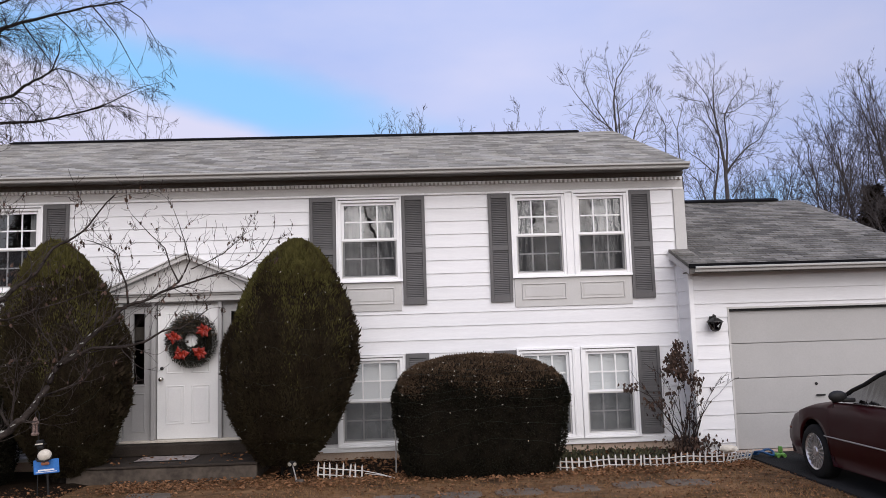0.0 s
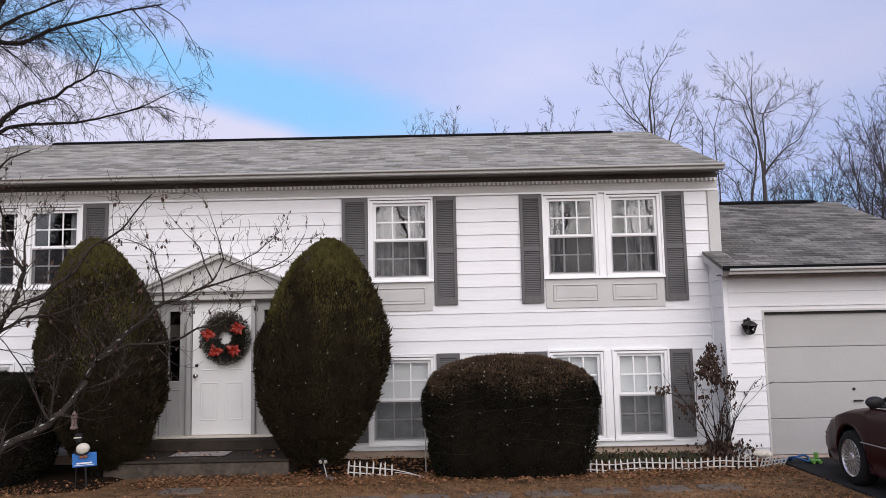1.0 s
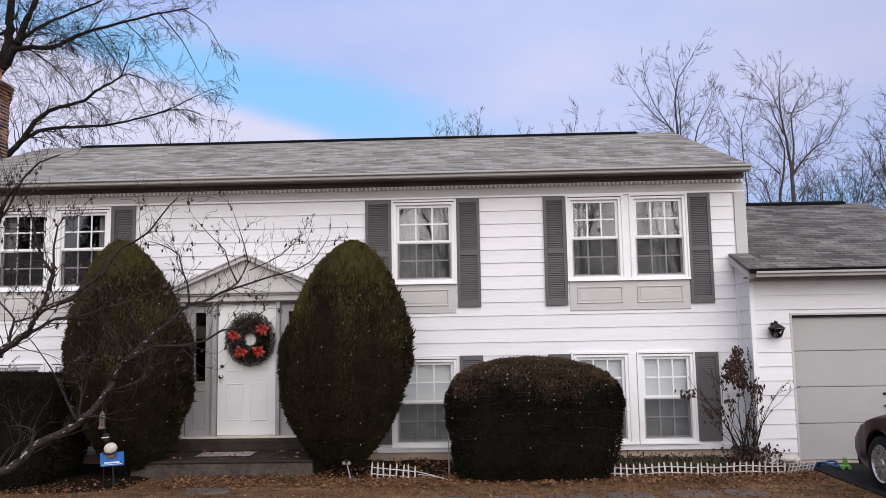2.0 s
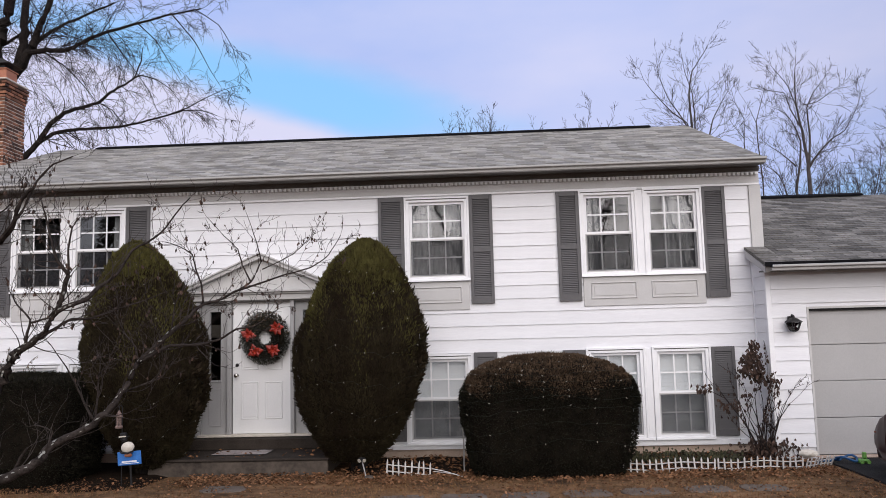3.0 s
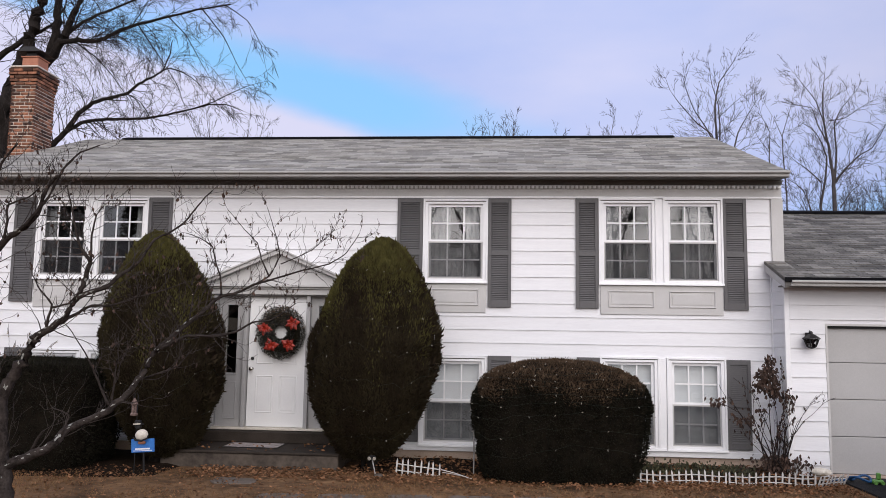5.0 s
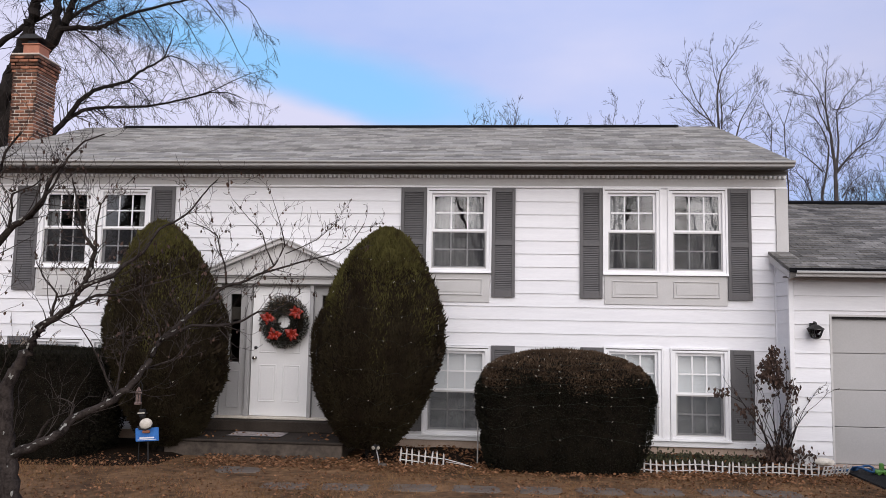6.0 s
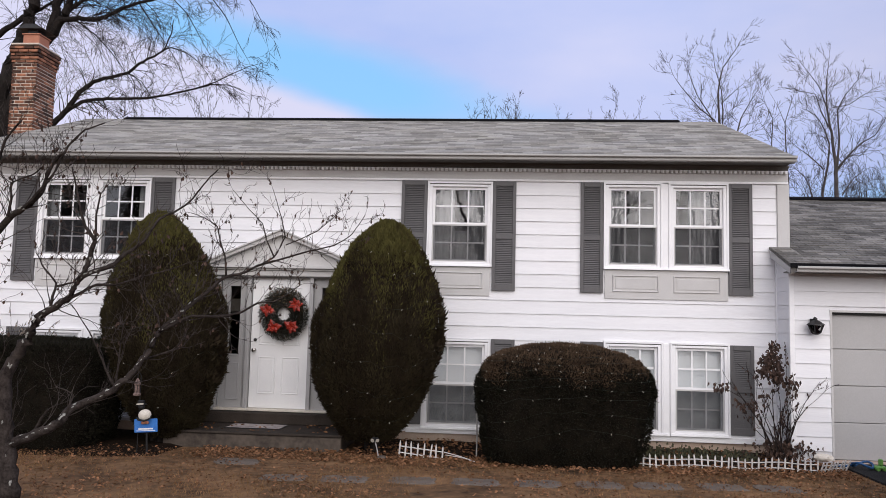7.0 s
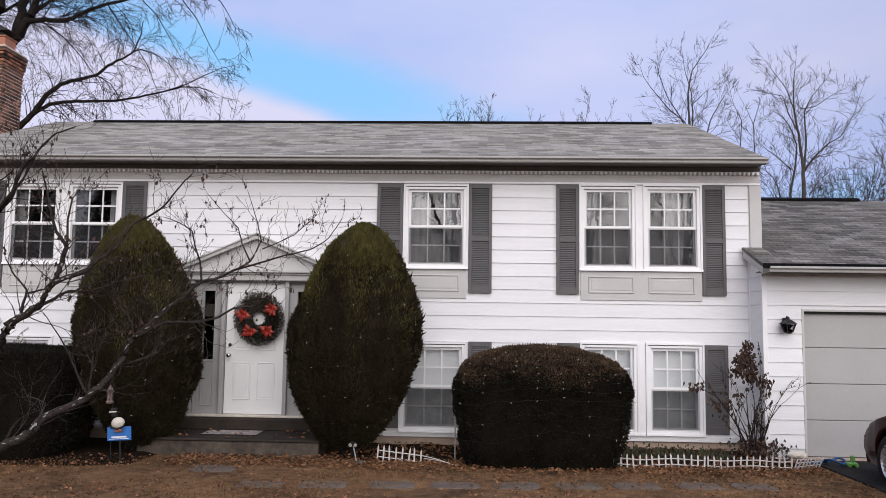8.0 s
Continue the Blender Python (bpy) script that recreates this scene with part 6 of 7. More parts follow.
more = hanging_leaves(fine, 170, 0.040, 10, 0.35)
mass = random.Random(12)
for cx, cz, rx, rz, n in ((-0.06, 1.60, 0.05, 0.10, 60), (-0.10, 1.42, 0.12, 0.11, 210), (-0.14, 1.27, 0.15, 0.10, 170), (-0.02, 1.15, 0.10, 0.10, 60), (0.02, 0.16, 0.34, 0.14, 380), (0.16, 1.08, 0.10, 0.10, 80), (-0.35, 0.75, 0.18, 0.24, 70), (-0.78, 1.02, 0.14, 0.05, 40), (-0.55, 0.80, 0.10, 0.08, 18)):
    seedp = Geo()
    seedp.v = [(cx + rx * 0.6 * max(-2.6, min(2.6, mass.gauss(0, 1))), mass.gauss(0.0, 0.07), cz + rz * 0.6 * max(-2.6, min(2.6, mass.gauss(0, 1)))) for _ in range(n)]
    more2 = hanging_leaves(seedp, n, 0.06, n, 0.0)
    top_leaves.add(more2.v, more2.f)
tagged(part("leaves", top_leaves.add(more.v, more.f), M_SHRIVEL, rose, "withered dark leaves"), kind="stuff")

# low leafy growth in the bed under the windows
bed = random.Random(14)
seedp = Geo()
seedp.v = [(bed.uniform(5.65, 7.3), bed.uniform(-1.05, -0.3), LAWN + 0.05 + bed.uniform(0.0, 0.13) * (0.4 + abs(noise.noise((k * 0.01, 2.0, 5.0))))) for k in range(900)]
M_COVER = material("ground_cover_leaves", (0.020, 0.022, 0.010), (0.075, 0.070, 0.030), 2.0, 0.8, bump=0.0, island=0.5)
solo("ground_cover", hanging_leaves(seedp, 900, 0.055, 15, -1.0), M_COVER, "low straggling green ground cover in the planting bed", "plants", kind="stuff")

# ---- twiggy shrub at the house corner ----
rnd = random.Random(91)
bush_c = thing("bare_shrub", (-4.25, -0.26, LAWN), "twiggy pale shrub against the house wall behind the hedge", "shrub")
canes, fine = Geo(), Geo()
for k in range(9):
    canes = Geo()
    grow(canes, fine, (rnd.uniform(-0.1, 0.1), rnd.uniform(-0.05, 0.02), -0.05), (rnd.uniform(-0.4, 0.4), rnd.uniform(-0.12, 0.02), 1.0), rnd.uniform(1.1, 1.4), 0.011, 3, rnd, {**ROSE, "split": 0.006, "shrink": (0.3, 0.5)})
    part("cane", canes, M_TWIG, bush_c)
tagged(part("fine_growth", fine, M_TWIG, bush_c), kind="stuff")
M_BUD = material("pale_dry_leaves", (0.16, 0.13, 0.10), (0.34, 0.29, 0.24), 9.0, 0.9, bump=0.0, island=0.3)
tagged(part("leaves", hanging_leaves(fine, 260, 0.035, 4, 1.3), M_BUD, bush_c, "small pale dry leaves"), kind="stuff")

# ---- wreath on the door ----
rnd = random.Random(8)
wr = thing("wreath", (0.335, 0.0, 1.84), "round pine wreath with red bows hung on the door", "wreath")
g, gt = Geo(), Geo()
for _ in range(11000):
    a, b = rnd.uniform(0, 6.283), rnd.uniform(0, 6.283)
    R, r = 0.245, 0.140 * math.sqrt(rnd.random())
    rr = R + r * math.cos(b)
    p = Vector((rr * math.cos(a), -0.055 + 0.55 * r * math.sin(b), rr * math.sin(a) * 1.06))
    d = (Vector((math.cos(a + 1.2), 0, math.sin(a + 1.2))) * 0.8 + Vector((math.cos(a) * math.cos(b), -abs(math.sin(b)), math.sin(a) * math.cos(b))) * 0.9 + Vector((rnd.uniform(-1, 1), rnd.uniform(-1, 0.1), rnd.uniform(-1, 1))) * 0.6).normalized()
    s = d.cross(Vector((rnd.uniform(-1, 1), rnd.uniform(-1, 1), rnd.uniform(-1, 1)))).normalized()
    L = rnd.uniform(0.025, 0.055)
    geo = gt if rnd.random() < 0.14 and math.sin(a) > 0.1 else g
    geo.add([p, p + d * L * 0.5 + s * 0.005, p + d * L, p + d * L * 0.5 - s * 0.005], [(0, 1, 2), (0, 2, 3)])
ring = [(0.262 * math.cos(6.283 * k / 28), -0.045, 0.275 * math.sin(6.283 * k / 28)) for k in range(29)]
part("ring", Geo().tube(ring, 0.045, 8), M_YEW_CORE, wr)
tagged(part("needles", g, M_PINE, wr, "dark green pine needles"), kind="stuff")
tagged(part("dry_grass", gt, M_TWINE, wr, "straw-coloured sprigs"), kind="stuff")


def petal_cluster(seed):
    """A poinsettia-like bow: pointed red petals round a centre."""
    r = random.Random(seed)
    out = Geo()
    for ringn, n, L in ((0, 7, 0.122), (1, 6, 0.085)):
        for k in range(n):
            a = 6.283 * k / n + ringn * 0.5 + r.uniform(-0.15, 0.15)
            d = Vector((math.cos(a), -0.25 - 0.35 * ringn, math.sin(a)))
            s = Vector((-math.sin(a), 0, math.cos(a)))
            nrm = Vector((0, -1, 0))
            l2 = L * r.uniform(0.6, 1.25)
            w = l2 * 0.36
            b = Vector((0, -0.012 * ringn, 0))
            for off in (0, 0.003):
                bo = b + Vector((0, off, 0))
                out.add([bo, bo + d * l2 * 0.45 + s * w, bo + d * l2 + nrm * -0.01, bo + d * l2 * 0.45 - s * w, bo + d * l2 * 0.5 + nrm * 0.012], [(0, 1, 4), (1, 2, 4), (2, 3, 4), (3, 0, 4)])
    return out.mesh("bow", M_RED)


for k, a in enumerate((35, 170, 236, 308)):
    a = radians(a)
    part("bow", petal_cluster(k), None, wr, "red bow", at=(0.245 * math.cos(a), -0.135, 0.255 * math.sin(a)))
part("hanger", Geo().box(-0.008, 0.008, -0.008, 0.024, 0.20, 0.56), M_TRIM_WHITE, wr)

# ---- small picket fences ----
def fence(name, start, end, count, height, seed, lean, label, drop=0.0):
    r = random.Random(seed)
    a, b = Vector(start), Vector(end)
    t = thing(name, start, label, "fence", group="low picket edging")
    ang = math.atan2(b.y - a.y, b.x - a.x)
    L = (b - a).length
    t.rotation_euler = (radians(lean), math.atan2(drop, L), ang)
    w = 0.020
    outline = [(-w / 2, 0), (w / 2, 0), (w / 2, height * 0.86), (0, height), (-w / 2, height * 0.86)]
    me = Geo().prism(outline, -0.006, 0.006).mesh("picket", M_PICKET)
    wave = 0.010 if count > 10 else 0.0
    for k in range(count):
        f = k / (count - 1)
        ob = part("picket", me, None, t, at=(L * f, 0.0, -0.02 + wave * math.sin(9.0 * f + seed) + r.uniform(-0.008, 0.008)))
        ob.rotation_euler = (r.uniform(-0.05, 0.05), r.uniform(-0.07, 0.07), 0)
    for z in (height * (0.24 if wave else 0.30), height * 0.64):
        pts = [(L * k / 12, 0.0075, z - 0.02 + wave * math.sin(9.0 * k / 12 + seed) + r.uniform(-0.002, 0.002)) for k in range(13)]
        part("rail", Geo().tube(pts, 0.0075, 4), M_PICKET, t)
    return t


fence("picket_fence", (2.38, -1.36, LAWN), (2.98, -1.44, LAWN), 8, 0.25, 1, 6, "short white plastic picket edging, leaning, by the yew", 0.05)
fence("picket_fence", (5.56, -1.42, LAWN), (6.75, -1.38, LAWN), 15, 0.19, 2, -5, "low white plastic picket edging along the bed")
fence("picket_fence", (6.80, -1.39, LAWN), (7.90, -1.36, LAWN), 14, 0.19, 3, 4, "low white plastic picket edging near the garage")
fence("picket_fence", (7.94, -1.36, LAWN), (8.36, -1.12, LAWN), 8, 0.17, 4, 24, "white plastic picket edging fallen askew by the driveway")
board = thing("fallen_picket", (3.0, -1.44, LAWN), "loose white picket length lying on the soil", "fence")
part("rail", Geo().tube([(0.0, 0, 0.09), (0.2, -0.08, 0.06), (0.42, -0.2, 0.015)], 0.006, 6), M_PICKET, board)
part("rail", Geo().tube([(0.02, 0.02, 0.05), (0.2, -0.05, 0.04), (0.38, -0.14, 0.012)], 0.005, 6), M_PICKET, board)

# ---- sign with a figure, stake lights ----
sign = thing("garden_sign", (-0.90, -1.96, LAWN + 0.06), "blue garden sign topped by a cream rounded figure", "sign")
sign.rotation_euler = (0, radians(-4), 0)
part("stake", Geo().box(-0.012, 0.012, 0.012, 0.03, -0.10, 0.5, 0.003), M_BLACK, sign)
part("board", Geo().box(-0.158, 0.158, -0.008, 0.011, 0.225, 0.40, 0.006), M_BLUE, sign, "blue painted board")
part("lettering", Geo().box(-0.10, 0.10, -0.011, -0.0085, 0.262, 0.282).box(-0.13, 0.13, -0.011, -0.0085, 0.245, 0.252), M_TRIM_WHITE, sign, "white line of writing")
bm = bmesh.new()
bmesh.ops.create_uvsphere(bm, u_segments=18, v_segments=12, radius=1.0)
part("figure_body", Geo().take(bm, Matrix.LocRotScale((0.0, -0.03, 0.455), Euler((0, radians(-8), 0)), (0.088, 0.05, 0.074))), M_CREAM, sign, "cream rounded figure", smooth=True)
part("figure_wing", Geo().tube([(-0.105, -0.05, 0.43), (-0.07, -0.075, 0.40), (0.02, -0.085, 0.385), (0.085, -0.065, 0.41), (0.10, -0.05, 0.45)], [0.008, 0.013, 0.014, 0.012, 0.006], 6), M_BLACK, sign, "dark painted edge of the figure")
part("figure_base", Geo().box(-0.05, 0.05, -0.045, -0.01, 0.335, 0.375, 0.012), M_CLAY, sign)
bm = bmesh.new()
bmesh.ops.create_uvsphere(bm, u_segments=14, v_segments=10, radius=1.0)
part("figure_top", Geo().take(bm, Matrix.LocRotScale((-0.045, -0.03, 0.565), None, (0.045, 0.035, 0.035))).box(-0.11, 0.02, -0.07, 0.01, 0.585, 0.60, 0.006).box(-0.085, -0.005, -0.06, 0.0, 0.60, 0.65, 0.01), M_BLACK, sign, "small dark hat shape", smooth=False)
part("figure_band", Geo().box(-0.095, -0.0, -0.069, -0.0605, 0.595, 0.61), M_CREAM, sign)

lan2 = thing("garden_lantern", (-1.07, -1.96, LAWN + 0.04), "small rusty pale lantern hanging on a thin dark hook", "lantern")
part("hook", Geo().tube([(0.03, 0.03, -0.10), (0.03, 0.03, 0.98), (0.015, 0.02, 1.02), (0.0, 0.0, 1.0), (0, 0, 0.95)], 0.006, 6), M_BLACK, lan2)
part("body", Geo().lathe([(0.045, 0.72), (0.05, 0.74), (0.032, 0.76), (0.032, 0.85), (0.045, 0.87), (0.03, 0.91), (0.008, 0.95)], Matrix(), 10), M_RUST, lan2)
for k in range(4):
    a = math.pi * k / 2 + 0.4
    part("bar", Geo().tube([(0.036 * math.cos(a), 0.036 * math.sin(a), 0.755), (0.036 * math.cos(a), 0.036 * math.sin(a), 0.86)], 0.004, 5), M_IRON, lan2)

pole = thing("plant_stake", (3.43, -1.22, LAWN), "thin grey stake standing beside the clipped hedge", "stake")
part("rod", Geo().tube([(0, 0, -0.05), (0.004, 0, 0.3), (-0.003, 0, 0.62)], 0.011, 8), M_STAKE, pole)
part("cap", Geo().lathe([(0.011, 0.615), (0.014, 0.62), (0.012, 0.64), (0.003, 0.648)], Matrix(), 8), M_STAKE, pole)
spot = thing("solar_light", (2.15, -1.60, LAWN), "small tilted solar spotlight on a grey stake", "garden light")
part("stake", Geo().tube([(0, 0, -0.04), (-0.04, 0.02, 0.12), (-0.07, 0.04, 0.22)], 0.009, 6), M_STAKE, spot)
part("head", Geo().tube([(-0.10, 0.0, 0.235), (-0.085, 0.03, 0.25), (-0.075, 0.06, 0.25)], [0.030, 0.028, 0.018], 10), M_BLACK, spot)
part("lens", Geo().tube([(-0.104, -0.008, 0.232), (-0.10, 0.0, 0.235)], [0.026, 0.027], 10), M_BULB, spot)
part("head", Geo().tube([(-0.035, 0.0, 0.235), (-0.045, 0.03, 0.25), (-0.055, 0.06, 0.25)], [0.026, 0.025, 0.018], 10), M_BLACK, spot)
part("lens", Geo().tube([(-0.031, -0.008, 0.232), (-0.035, 0.0, 0.235)], [0.023, 0.024], 10), M_BULB, spot)
stone = Geo()
bm = bmesh.new()
bmesh.ops.create_icosphere(bm, subdivisions=2, radius=1.0)
for v in bm.verts:
    v.co *= 1 + 0.2 * noise.noise(v.co * 1.4)
solo("stone", stone.take(bm, Matrix.LocRotScale((0, 0, 0.02), None, (0.07, 0.06, 0.035))), M_CONCRETE, "small grey stone at the spotlight's foot", "stone", at=(2.19, -1.66, LAWN))
bm = bmesh.new()
bmesh.ops.create_icosphere(bm, subdivisions=2, radius=1.0)
for v in bm.verts:
    v.co *= 1 + 0.25 * noise.noise(v.co * 1.7 + Vector((3, 1, 2)))
solo("stone", Geo().take(bm, Matrix.LocRotScale((0, 0, 0.03), None, (0.13, 0.09, 0.06))), M_CREAM, "pale stone at the foot of the garage wall", "stone", at=(8.22, -0.72, LAWN + 0.06))

# ---- toys by the driveway ----
hose = thing("toy_hoop", (8.60, -1.06, LAWN + 0.012), "tangled blue plastic hoop on the driveway edge", "toy")
loop = [(0.13 * math.cos(6.283 * k / 24) * (1 + 0.2 * math.sin(3 * k)), 0.10 * math.sin(6.283 * k / 24), 0.03 + 0.03 * math.sin(6.283 * k / 12) + 0.03) for k in range(25)]
part("hoop", Geo().tube(loop, 0.016, 8), M_TOY_BLUE, hose, smooth=True)
part("tail", Geo().tube([(-0.18, 0.02, 0.03), (-0.30, 0.06, 0.025), (-0.38, 0.02, 0.022), (-0.40, -0.06, 0.022)], 0.018, 8), M_TOY_BLUE, hose, smooth=True)
toy = thing("toy", (8.80, -1.12, LAWN + 0.012), "small bright green plastic toy on the driveway", "toy")
part("body", Geo().box(-0.08, 0.06, -0.05, 0.05, 0.02, 0.06, 0.015).box(-0.02, 0.03, -0.03, 0.03, 0.06, 0.15, 0.012), M_TOY_GREEN, toy)
for x in (-0.055, 0.035):
    part("wheel", Geo().tube([(x, -0.07, 0.025), (x, 0.07, 0.025)], 0.025, 10), M_TOY_GREEN, toy)

# ---- stepping stones ----
def stepping_stone(x, y, w, d, seed):
    r = random.Random(seed)
    out = Geo()
    ring = []
    for k in range(20):
        a = 6.283 * k / 20
        px, py = super_ring(w / 2, d / 2, 9, a)
        ring.append((px * r.uniform(0.90, 1.04), py * r.uniform(0.86, 1.04)))
    n = len(ring)
    tilt = r.uniform(-0.02, 0.02)
    out.v = [(px, py, -0.03) for px, py in ring] + [(px, py, 0.012 + tilt * px) for px, py in ring] + [(px * 0.96, py * 0.96, 0.018 + tilt * px) for px, py in ring]
    out.f = [(i + s * n, (i + 1) % n + s * n, (i + 1) % n + (s + 1) * n, i + (s + 1) * n) for s in (0, 1) for i in range(n)] + [tuple(2 * n + i for i in range(n))]
    solo("stepping_stone", out, M_SLATE, "flat grey slate stepping stone sunk in the lawn", "paving stone", at=(x, y, LAWN - 0.019), group="stepping stones across the lawn")


for i, (x, y) in enumerate(((0.40, -2.15), (1.25, -3.05), (1.95, -3.0), (2.74, -2.90), (3.48, -2.86), (4.19, -2.80), (4.91, -2.74), (5.60, -2.66), (6.34, -2.58), (7.0, -2.55))):
    stepping_stone(x, y, 0.56, 0.40, i)

# ---- car ----
def lerp_table(table, s):
    for (a, va), (b, vb) in zip(table, table[1:]):
        if s <= b:
            f = max(0.0, (s - a) / (b - a))
            f = f * f * (3 - 2 * f) * 0.5 + f * 0.5
            return va + (vb - va) * f
    return table[-1][1]


TOP = [(0, 0.48), (0.05, 0.575), (0.22, 0.70), (0.6, 0.80), (1.1, 0.885), (1.55, 0.945), (2.2, 0.965), (3.9, 1.0), (4.5, 0.99), (4.85, 0.90), (4.95, 0.70)]
WIDE = [(0, 0.40), (0.04, 0.58), (0.12, 0.70), (0.25, 0.78), (0.5, 0.85), (0.9, 0.895), (1.5, 0.915), (3.8, 0.915), (4.5, 0.86), (4.85, 0.76), (4.95, 0.66)]
ROOF = [(1.50, 0.93), (1.9, 1.14), (2.30, 1.34), (2.60, 1.42), (3.0, 1.445), (3.4, 1.42), (3.75, 1.33), (4.1, 1.16), (4.45, 1.0)]
AXLES = (1.13, 3.82)
CAR_LEN = 4.95
car = thing("car", (9.42, -1.53, LAWN + 0.006), "dark maroon saloon car parked facing the garage door", "car")


def arch(s):
    low = 0.20 if 0.25 < s < 4.7 else 0.28
    for ax in AXLES:
        d = abs(s - ax)
        if d < 0.385:
            low = max(low, 0.315 + math.sqrt(0.385 ** 2 - d ** 2))
    return low


st = sorted({round(CAR_LEN * k / 66, 3) for k in range(67)} | {round(ax + d, 3) for ax in AXLES for d in (-0.386, -0.37, -0.34, 0.34, 0.37, 0.386)} | {0.03})
g = Geo()
HF = 12
for s in st:
    zt, w, zb = lerp_table(TOP, s), lerp_table(WIDE, s), arch(s)
    zb = min(zb, zt - 0.06)
    sec = [(w * 0.965, zb)]
    for f in (0.0, 0.22, 0.45, 0.66, 0.82, 0.92):
        z = zb + (zt - 0.03 - zb) * f
        bulge = 1.0 - 0.10 * max(0.0, (0.42 - z) / 0.25) ** 1.5 - 0.055 * max(0.0, (z - 0.60) / 0.35) ** 1.6
        sec.append((w * bulge, z))
    nose = max(0.0, 1.0 - s / 0.75)
    sec += [(w * 0.885, zt - 0.022), (w * 0.82, zt - 0.004), (w * 0.6, zt + 0.018), (w * 0.3, zt + 0.028), (0.0, zt + 0.03)]
    sec = [(x * (1 - 0.20 * nose * max(0.0, (z - zb) / (zt - zb)) ** 3), z - 0.05 * nose * (abs(x) / w) * max(0.0, (z - zb) / (zt - zb)) ** 2) for x, z in sec]
    ringp = [(-x, z) for x, z in sec] + [(x, z) for x, z in sec[-2::-1]]
    g.v += [(x, -s, z) for x, z in ringp]
NR = 2 * HF - 1
for i in range(len(st) - 1):
    for k in range(NR - 1):
        a = i * NR + k
        g.f.append((a, a + 1, a + NR + 1, a + NR))
g.f.append(tuple(range(NR - 1, -1, -1)))
g.f.append(tuple((len(st) - 1) * NR + k for k in range(NR)))
body = part("body", g, M_CAR, car, "dark maroon painted body", smooth=True)
part("underbody", Geo().box(-0.74, 0.74, -4.6, -0.25, 0.19, 0.30).box(-0.60, 0.60, -1.5, -0.4, 0.30, 0.66).box(-0.60, 0.60, -4.3, -3.2, 0.30, 0.66), M_BLACK, car)
part("bumper", Geo().along_x([(-0.02, 0.26), (0.035, 0.30), (0.045, 0.44), (-0.02, 0.50)], -0.52, 0.52), M_CAR, car)
# greenhouse: glass shell, roof skin and pillars
gs = [1.50 + (4.45 - 1.50) * k / 30 for k in range(31)]
glass = Geo()
for s in gs:
    zr = lerp_table(ROOF, s)
    zt = lerp_table(TOP, s) - 0.02
    zr = max(zr, zt + 0.01)
    f = (zr - zt) / 0.48
    half = 0.80 - 0.20 * min(f, 1.0)
    glass.v += [(-0.80, -s, zt - 0.07), (-half - 0.01, -s, zr - 0.05 * f), (-half * 0.8, -s, zr - 0.012), (0, -s, zr), (half * 0.8, -s, zr - 0.012), (half + 0.01, -s, zr - 0.05 * f), (0.80, -s, zt - 0.07)]
for i in range(len(gs) - 1):
    for k in range(6):
        a = i * 7 + k
        glass.f.append((a, a + 1, a + 8, a + 7))
bm = bmesh.new()
gm = glass.mesh("glazing", M_CAR_GLASS)
bm.from_mesh(gm)
bmesh.ops.recalc_face_normals(bm, faces=bm.faces[:])
if sum(f.normal.z * f.calc_area() for f in bm.faces) < 0:
    bmesh.ops.reverse_faces(bm, faces=bm.faces[:])
bm.to_mesh(gm)
bm.free()
ob = part("glazing", gm, None, car, "green-tinted car windows")
ob.visible_shadow = False
skin = Geo()
rs = [2.28 + (3.78 - 2.28) * k / 16 for k in range(17)]
for s in rs:
    zr = lerp_table(ROOF, s)
    f = (zr - lerp_table(TOP, s) + 0.02) / 0.48
    half = 0.80 - 0.20 * min(f, 1.0) + 0.015
    skin.v += [(-half - 0.005, -s, zr - 0.06 * f), (-half * 0.8, -s, zr + 0.002), (0, -s, zr + 0.014), (half * 0.8, -s, zr + 0.002), (half + 0.005, -s, zr - 0.06 * f)]
for i in range(len(rs) - 1):
    for k in range(4):
        a = i * 5 + k
        skin.f.append((a, a + 1, a + 6, a + 5))
part("roof", skin, M_CAR, car, smooth=True)
liner = Geo()
liner.v = [(x * 0.985, y, z - 0.022) for x, y, z in skin.v]
liner.f = list(skin.f)
part("headliner", liner, M_LINER, car, "grey cloth headliner", smooth=True)
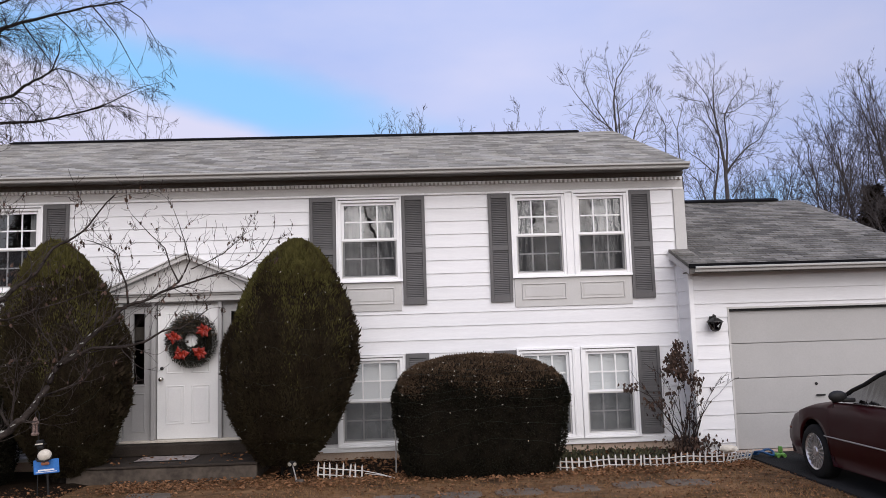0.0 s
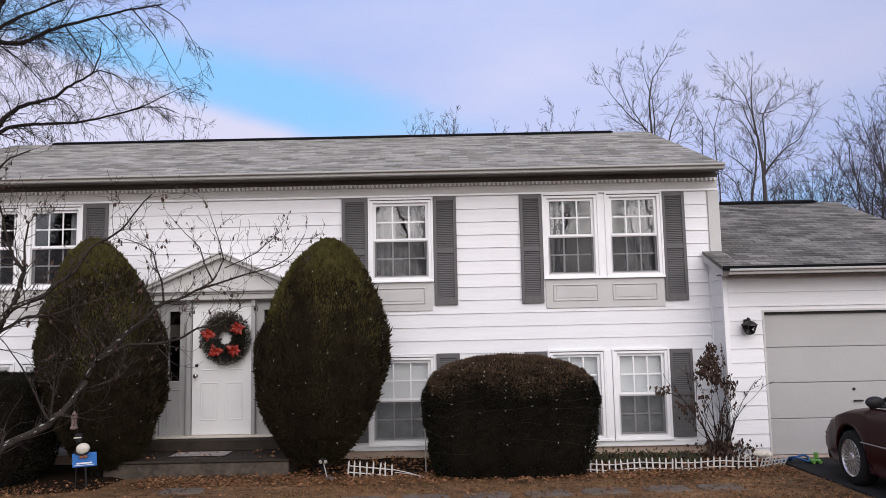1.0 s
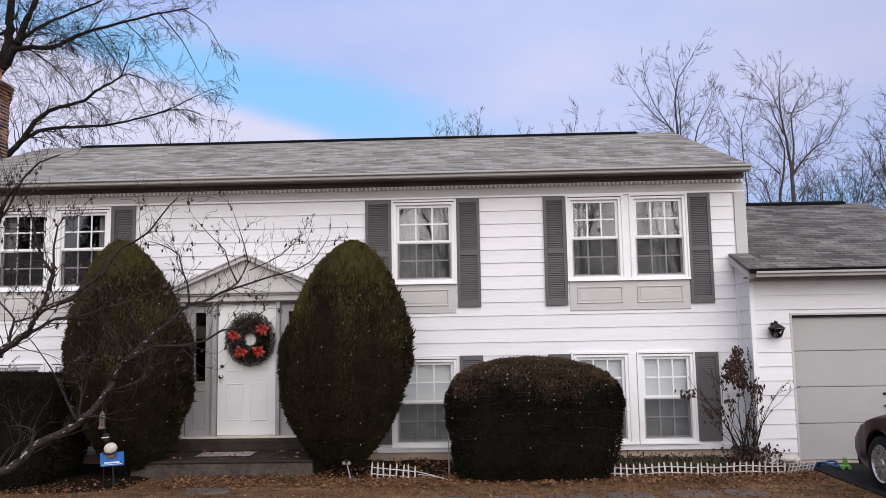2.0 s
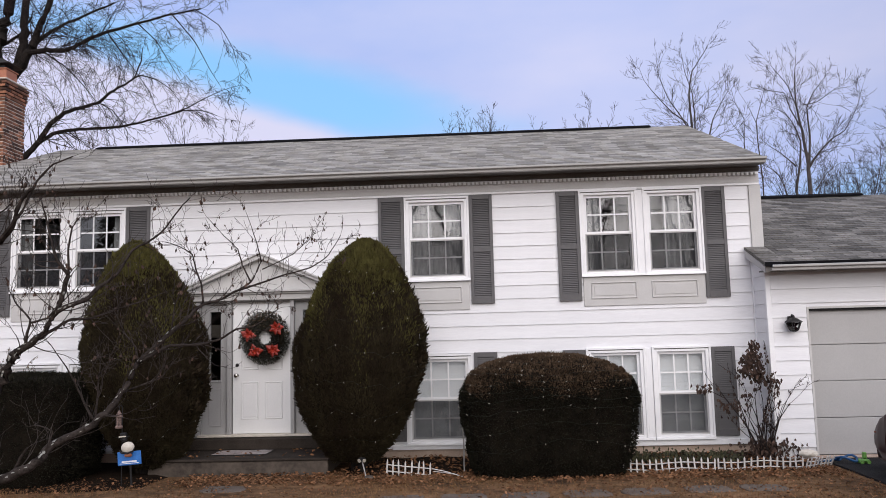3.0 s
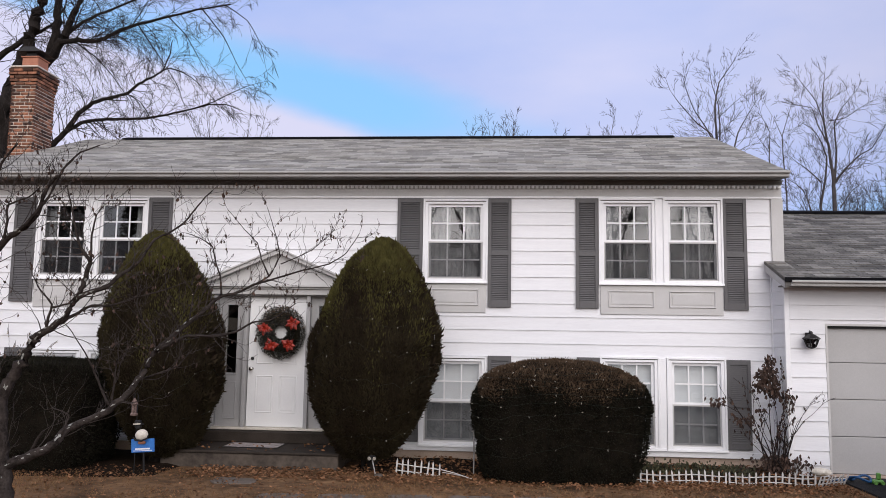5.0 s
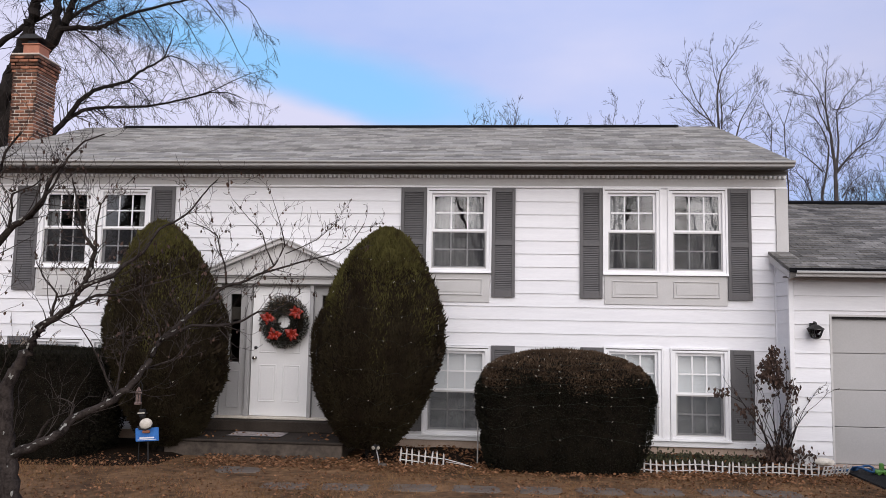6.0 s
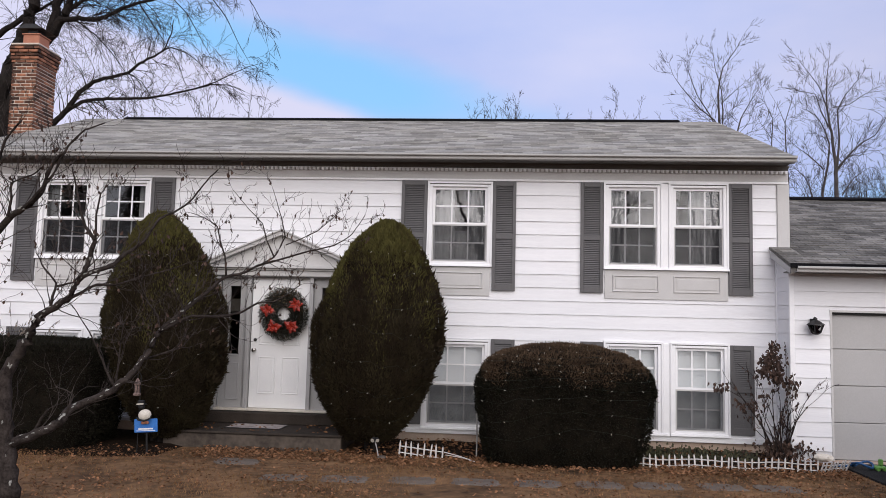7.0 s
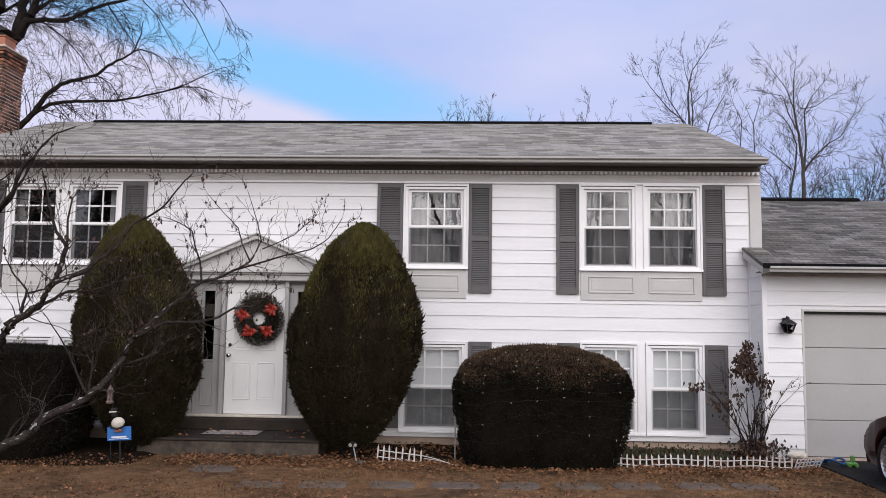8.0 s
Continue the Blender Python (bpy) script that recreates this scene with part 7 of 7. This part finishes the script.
for sg in (-1, 1):
    def rail(s, dz=0.0):
        zr, zt = lerp_table(ROOF, s), lerp_table(TOP, s) - 0.02
        zr = max(zr, zt + 0.01)
        f = (zr - zt) / 0.48
        return (sg * (0.80 - 0.20 * min(f, 1.0) + 0.015), -s, zr - 0.05 * f + dz)
    part("pillar", Geo().tube([rail(1.50 + 0.1 * k) for k in range(12)], 0.020, 8), M_BLACK, car, smooth=True)
    part("pillar", Geo().tube([rail(2.5 + 0.13 * k) for k in range(16)], 0.022, 8), M_BLACK, car, smooth=True)
    part("pillar", Geo().tube([(sg * 0.812, -2.95, 0.95), (sg * 0.70, -2.98, 1.22), (sg * 0.625, -3.0, 1.40)], 0.028, 8), M_BLACK, car)
    part("belt_strip", Geo().tube([(sg * lerp_table(WIDE, s) * 0.895, -s, lerp_table(TOP, s) - 0.012) for s in (1.62, 2.0, 2.6, 3.2, 3.9)], 0.011, 6), M_CHROME, car)
    part("side_moulding", Geo().tube([(sg * (lerp_table(WIDE, s) + 0.002), -s, 0.535) for s in (1.42, 1.9, 2.5, 3.0, 3.35)], [0.006, 0.009, 0.009, 0.009, 0.006], 6), M_STAKE, car, "grey side moulding strip")
    mirror = Geo()
    bm = bmesh.new()
    bmesh.ops.create_uvsphere(bm, u_segments=16, v_segments=10, radius=1.0)
    mirror.take(bm, Matrix.LocRotScale((sg * 0.985, -1.93, 1.03), None, (0.105, 0.06, 0.066)))
    part("mirror", mirror.box(min(sg * 0.80, sg * 0.95), max(sg * 0.80, sg * 0.95), -1.97, -1.90, 0.965, 1.01, 0.01), M_BLACK, car, "black door mirror", smooth=True)
    part("door_seam", Geo().tube([(sg * (lerp_table(WIDE, 1.58) * 0.945 + 0.001), -1.60, 0.92), (sg * (lerp_table(WIDE, 1.5) + 0.0005), -1.56, 0.6), (sg * (lerp_table(WIDE, 1.5) * 0.96), -1.54, 0.26)], 0.004, 4), M_BLACK, car)
    part("headlamp", Geo().tube([(sg * 0.42, -0.02, 0.50), (sg * 0.58, -0.07, 0.52), (sg * 0.69, -0.19, 0.565)], [0.035, 0.045, 0.02], 10), M_LENS, car, smooth=True)
    part("marker_lamp", Geo().box(min(sg * 0.775, sg * 0.803), max(sg * 0.775, sg * 0.803), -0.40, -0.32, 0.50, 0.53, 0.006), M_AMBER, car)
    part("seat", Geo().box(sg * 0.38 - 0.24, sg * 0.38 + 0.24, -2.95, -2.80, 0.5, 1.05, 0.05).box(sg * 0.38 - 0.13, sg * 0.38 + 0.13, -2.96, -2.86, 1.08, 1.24, 0.04), M_BLACK, car)
# wheels
tyre_me = Geo().lathe([(0.21, -0.10), (0.29, -0.105), (0.315, -0.08), (0.322, 0.0), (0.315, 0.08), (0.29, 0.105), (0.21, 0.10)], Matrix(), 36, False).mesh("wheel", M_TYRE, True)
rim = Geo().lathe([(0.20, 0.02), (0.222, 0.095), (0.214, 0.103), (0.196, 0.085), (0.185, 0.03), (0.02, 0.02)], Matrix(), 36, False)
for k in range(20):
    a = 6.283 * k / 20
    c, s = math.cos(a), math.sin(a)
    w0, w1 = 0.008, 0.013
    v = []
    for r, w, h in ((0.05, w0, 0.085), (0.202, w1, 0.092)):
        for sd, hh in ((-1, h - 0.03), (1, h - 0.03), (1, h), (-1, h)):
            v.append((r * c - sd * w * s, r * s + sd * w * c, hh))
    rim.add(v, [(0, 1, 5, 4), (1, 2, 6, 5), (2, 3, 7, 6), (3, 0, 4, 7)])
rim.lathe([(0.056, 0.03), (0.056, 0.088), (0.045, 0.098), (0.005, 0.10)], Matrix(), 20)
rim_me = rim.mesh("rim", M_ALLOY)
for ax in AXLES:
    for sg in (-1, 1):
        wh = part("wheel", tyre_me, None, car, at=(sg * 0.80, -ax, 0.315))
        wh.rotation_euler = (0, radians(90 * sg), 0)
        part("rim", rim_me, None, wh, "silver multi-spoke rim")

# ---- lawn litter ----
rnd = random.Random(303)
g = Geo()
for _ in range(60000):
    x, y = rnd.uniform(-3.6, 8.4), rnd.uniform(-6.4, -1.42)
    if noise.noise((x * 0.7, y * 0.7, 9)) + 0.35 * noise.noise((x * 2.6, y * 2.6, 2)) < rnd.uniform(-0.55, 0.5):
        continue
    h, a, b = rnd.uniform(0.012, 0.045), rnd.uniform(0, 6.283), rnd.uniform(0, 6.283)
    w = 0.004
    z = LAWN - 0.008
    g.add([(x - w * math.cos(a), y - w * math.sin(a), z), (x + w * math.cos(a), y + w * math.sin(a), z), (x + 0.7 * h * math.cos(b), y + 0.7 * h * math.sin(b), z + h)], [(0, 1, 2)])
solo("lawn_grass", g, M_GRASS, "short dry tufts of straw-brown winter grass", "grass", kind="stuff")


def litter(name, count, xr, yr, size, seed, label, z0, mask=0.0):
    r = random.Random(seed)
    out = Geo()
    for _ in range(count):
        x, y = r.uniform(*xr), r.uniform(*yr)
        if mask and noise.noise((x * 0.8, y * 0.8, 5)) < r.uniform(-0.6, mask):
            continue
        L = size * r.uniform(0.5, 1.4)
        e = Euler((r.uniform(-0.6, 0.6), r.uniform(-0.6, 0.6), r.uniform(0, 6.283))).to_matrix()
        base = Vector((x, y, z0 + r.uniform(0.004, 0.03)))
        cup = r.uniform(0.1, 0.45) * L
        pts = [(-0.5, 0, 0), (-0.15, 0.32, 0.5), (0.2, 0.26, 0.6), (0.5, 0, 0.2), (0.2, -0.26, 0.6), (-0.15, -0.32, 0.5), (0.05, 0, 0)]
        out.add([base + e @ Vector((p[0] * L, p[1] * L, p[2] * cup)) for p in pts], [(0, 6, 1), (1, 6, 2), (2, 6, 3), (3, 6, 4), (4, 6, 5), (5, 6, 0)])
    return solo(name, out, M_LEAF, label, "leaves", kind="stuff")


litter("fallen_leaves", 15000, (-3.6, 8.35), (-6.0, -1.4), 0.036, 1, "curled brown leaves scattered over the lawn", LAWN, 0.35)
litter("fallen_leaves", 3600, (-0.4, 8.3), (-2.0, -1.18), 0.047, 2, "brown leaves gathered in front of the porch and the bed", LAWN)
litter("fallen_leaves", 1500, (1.7, 8.2), (-1.3, -0.05), 0.05, 3, "brown leaves caught in the planting bed", LAWN + 0.03)
litter("fallen_leaves", 260, (-4.6, -0.6), (-2.5, -1.5), 0.042, 6, "scattered dead leaves on the shaded soil bed", LAWN + 0.02)
litter("fallen_leaves", 60, (-0.9, 1.4), (-1.15, -0.35), 0.05, 4, "a few dry leaves on the porch slab", 0.16)
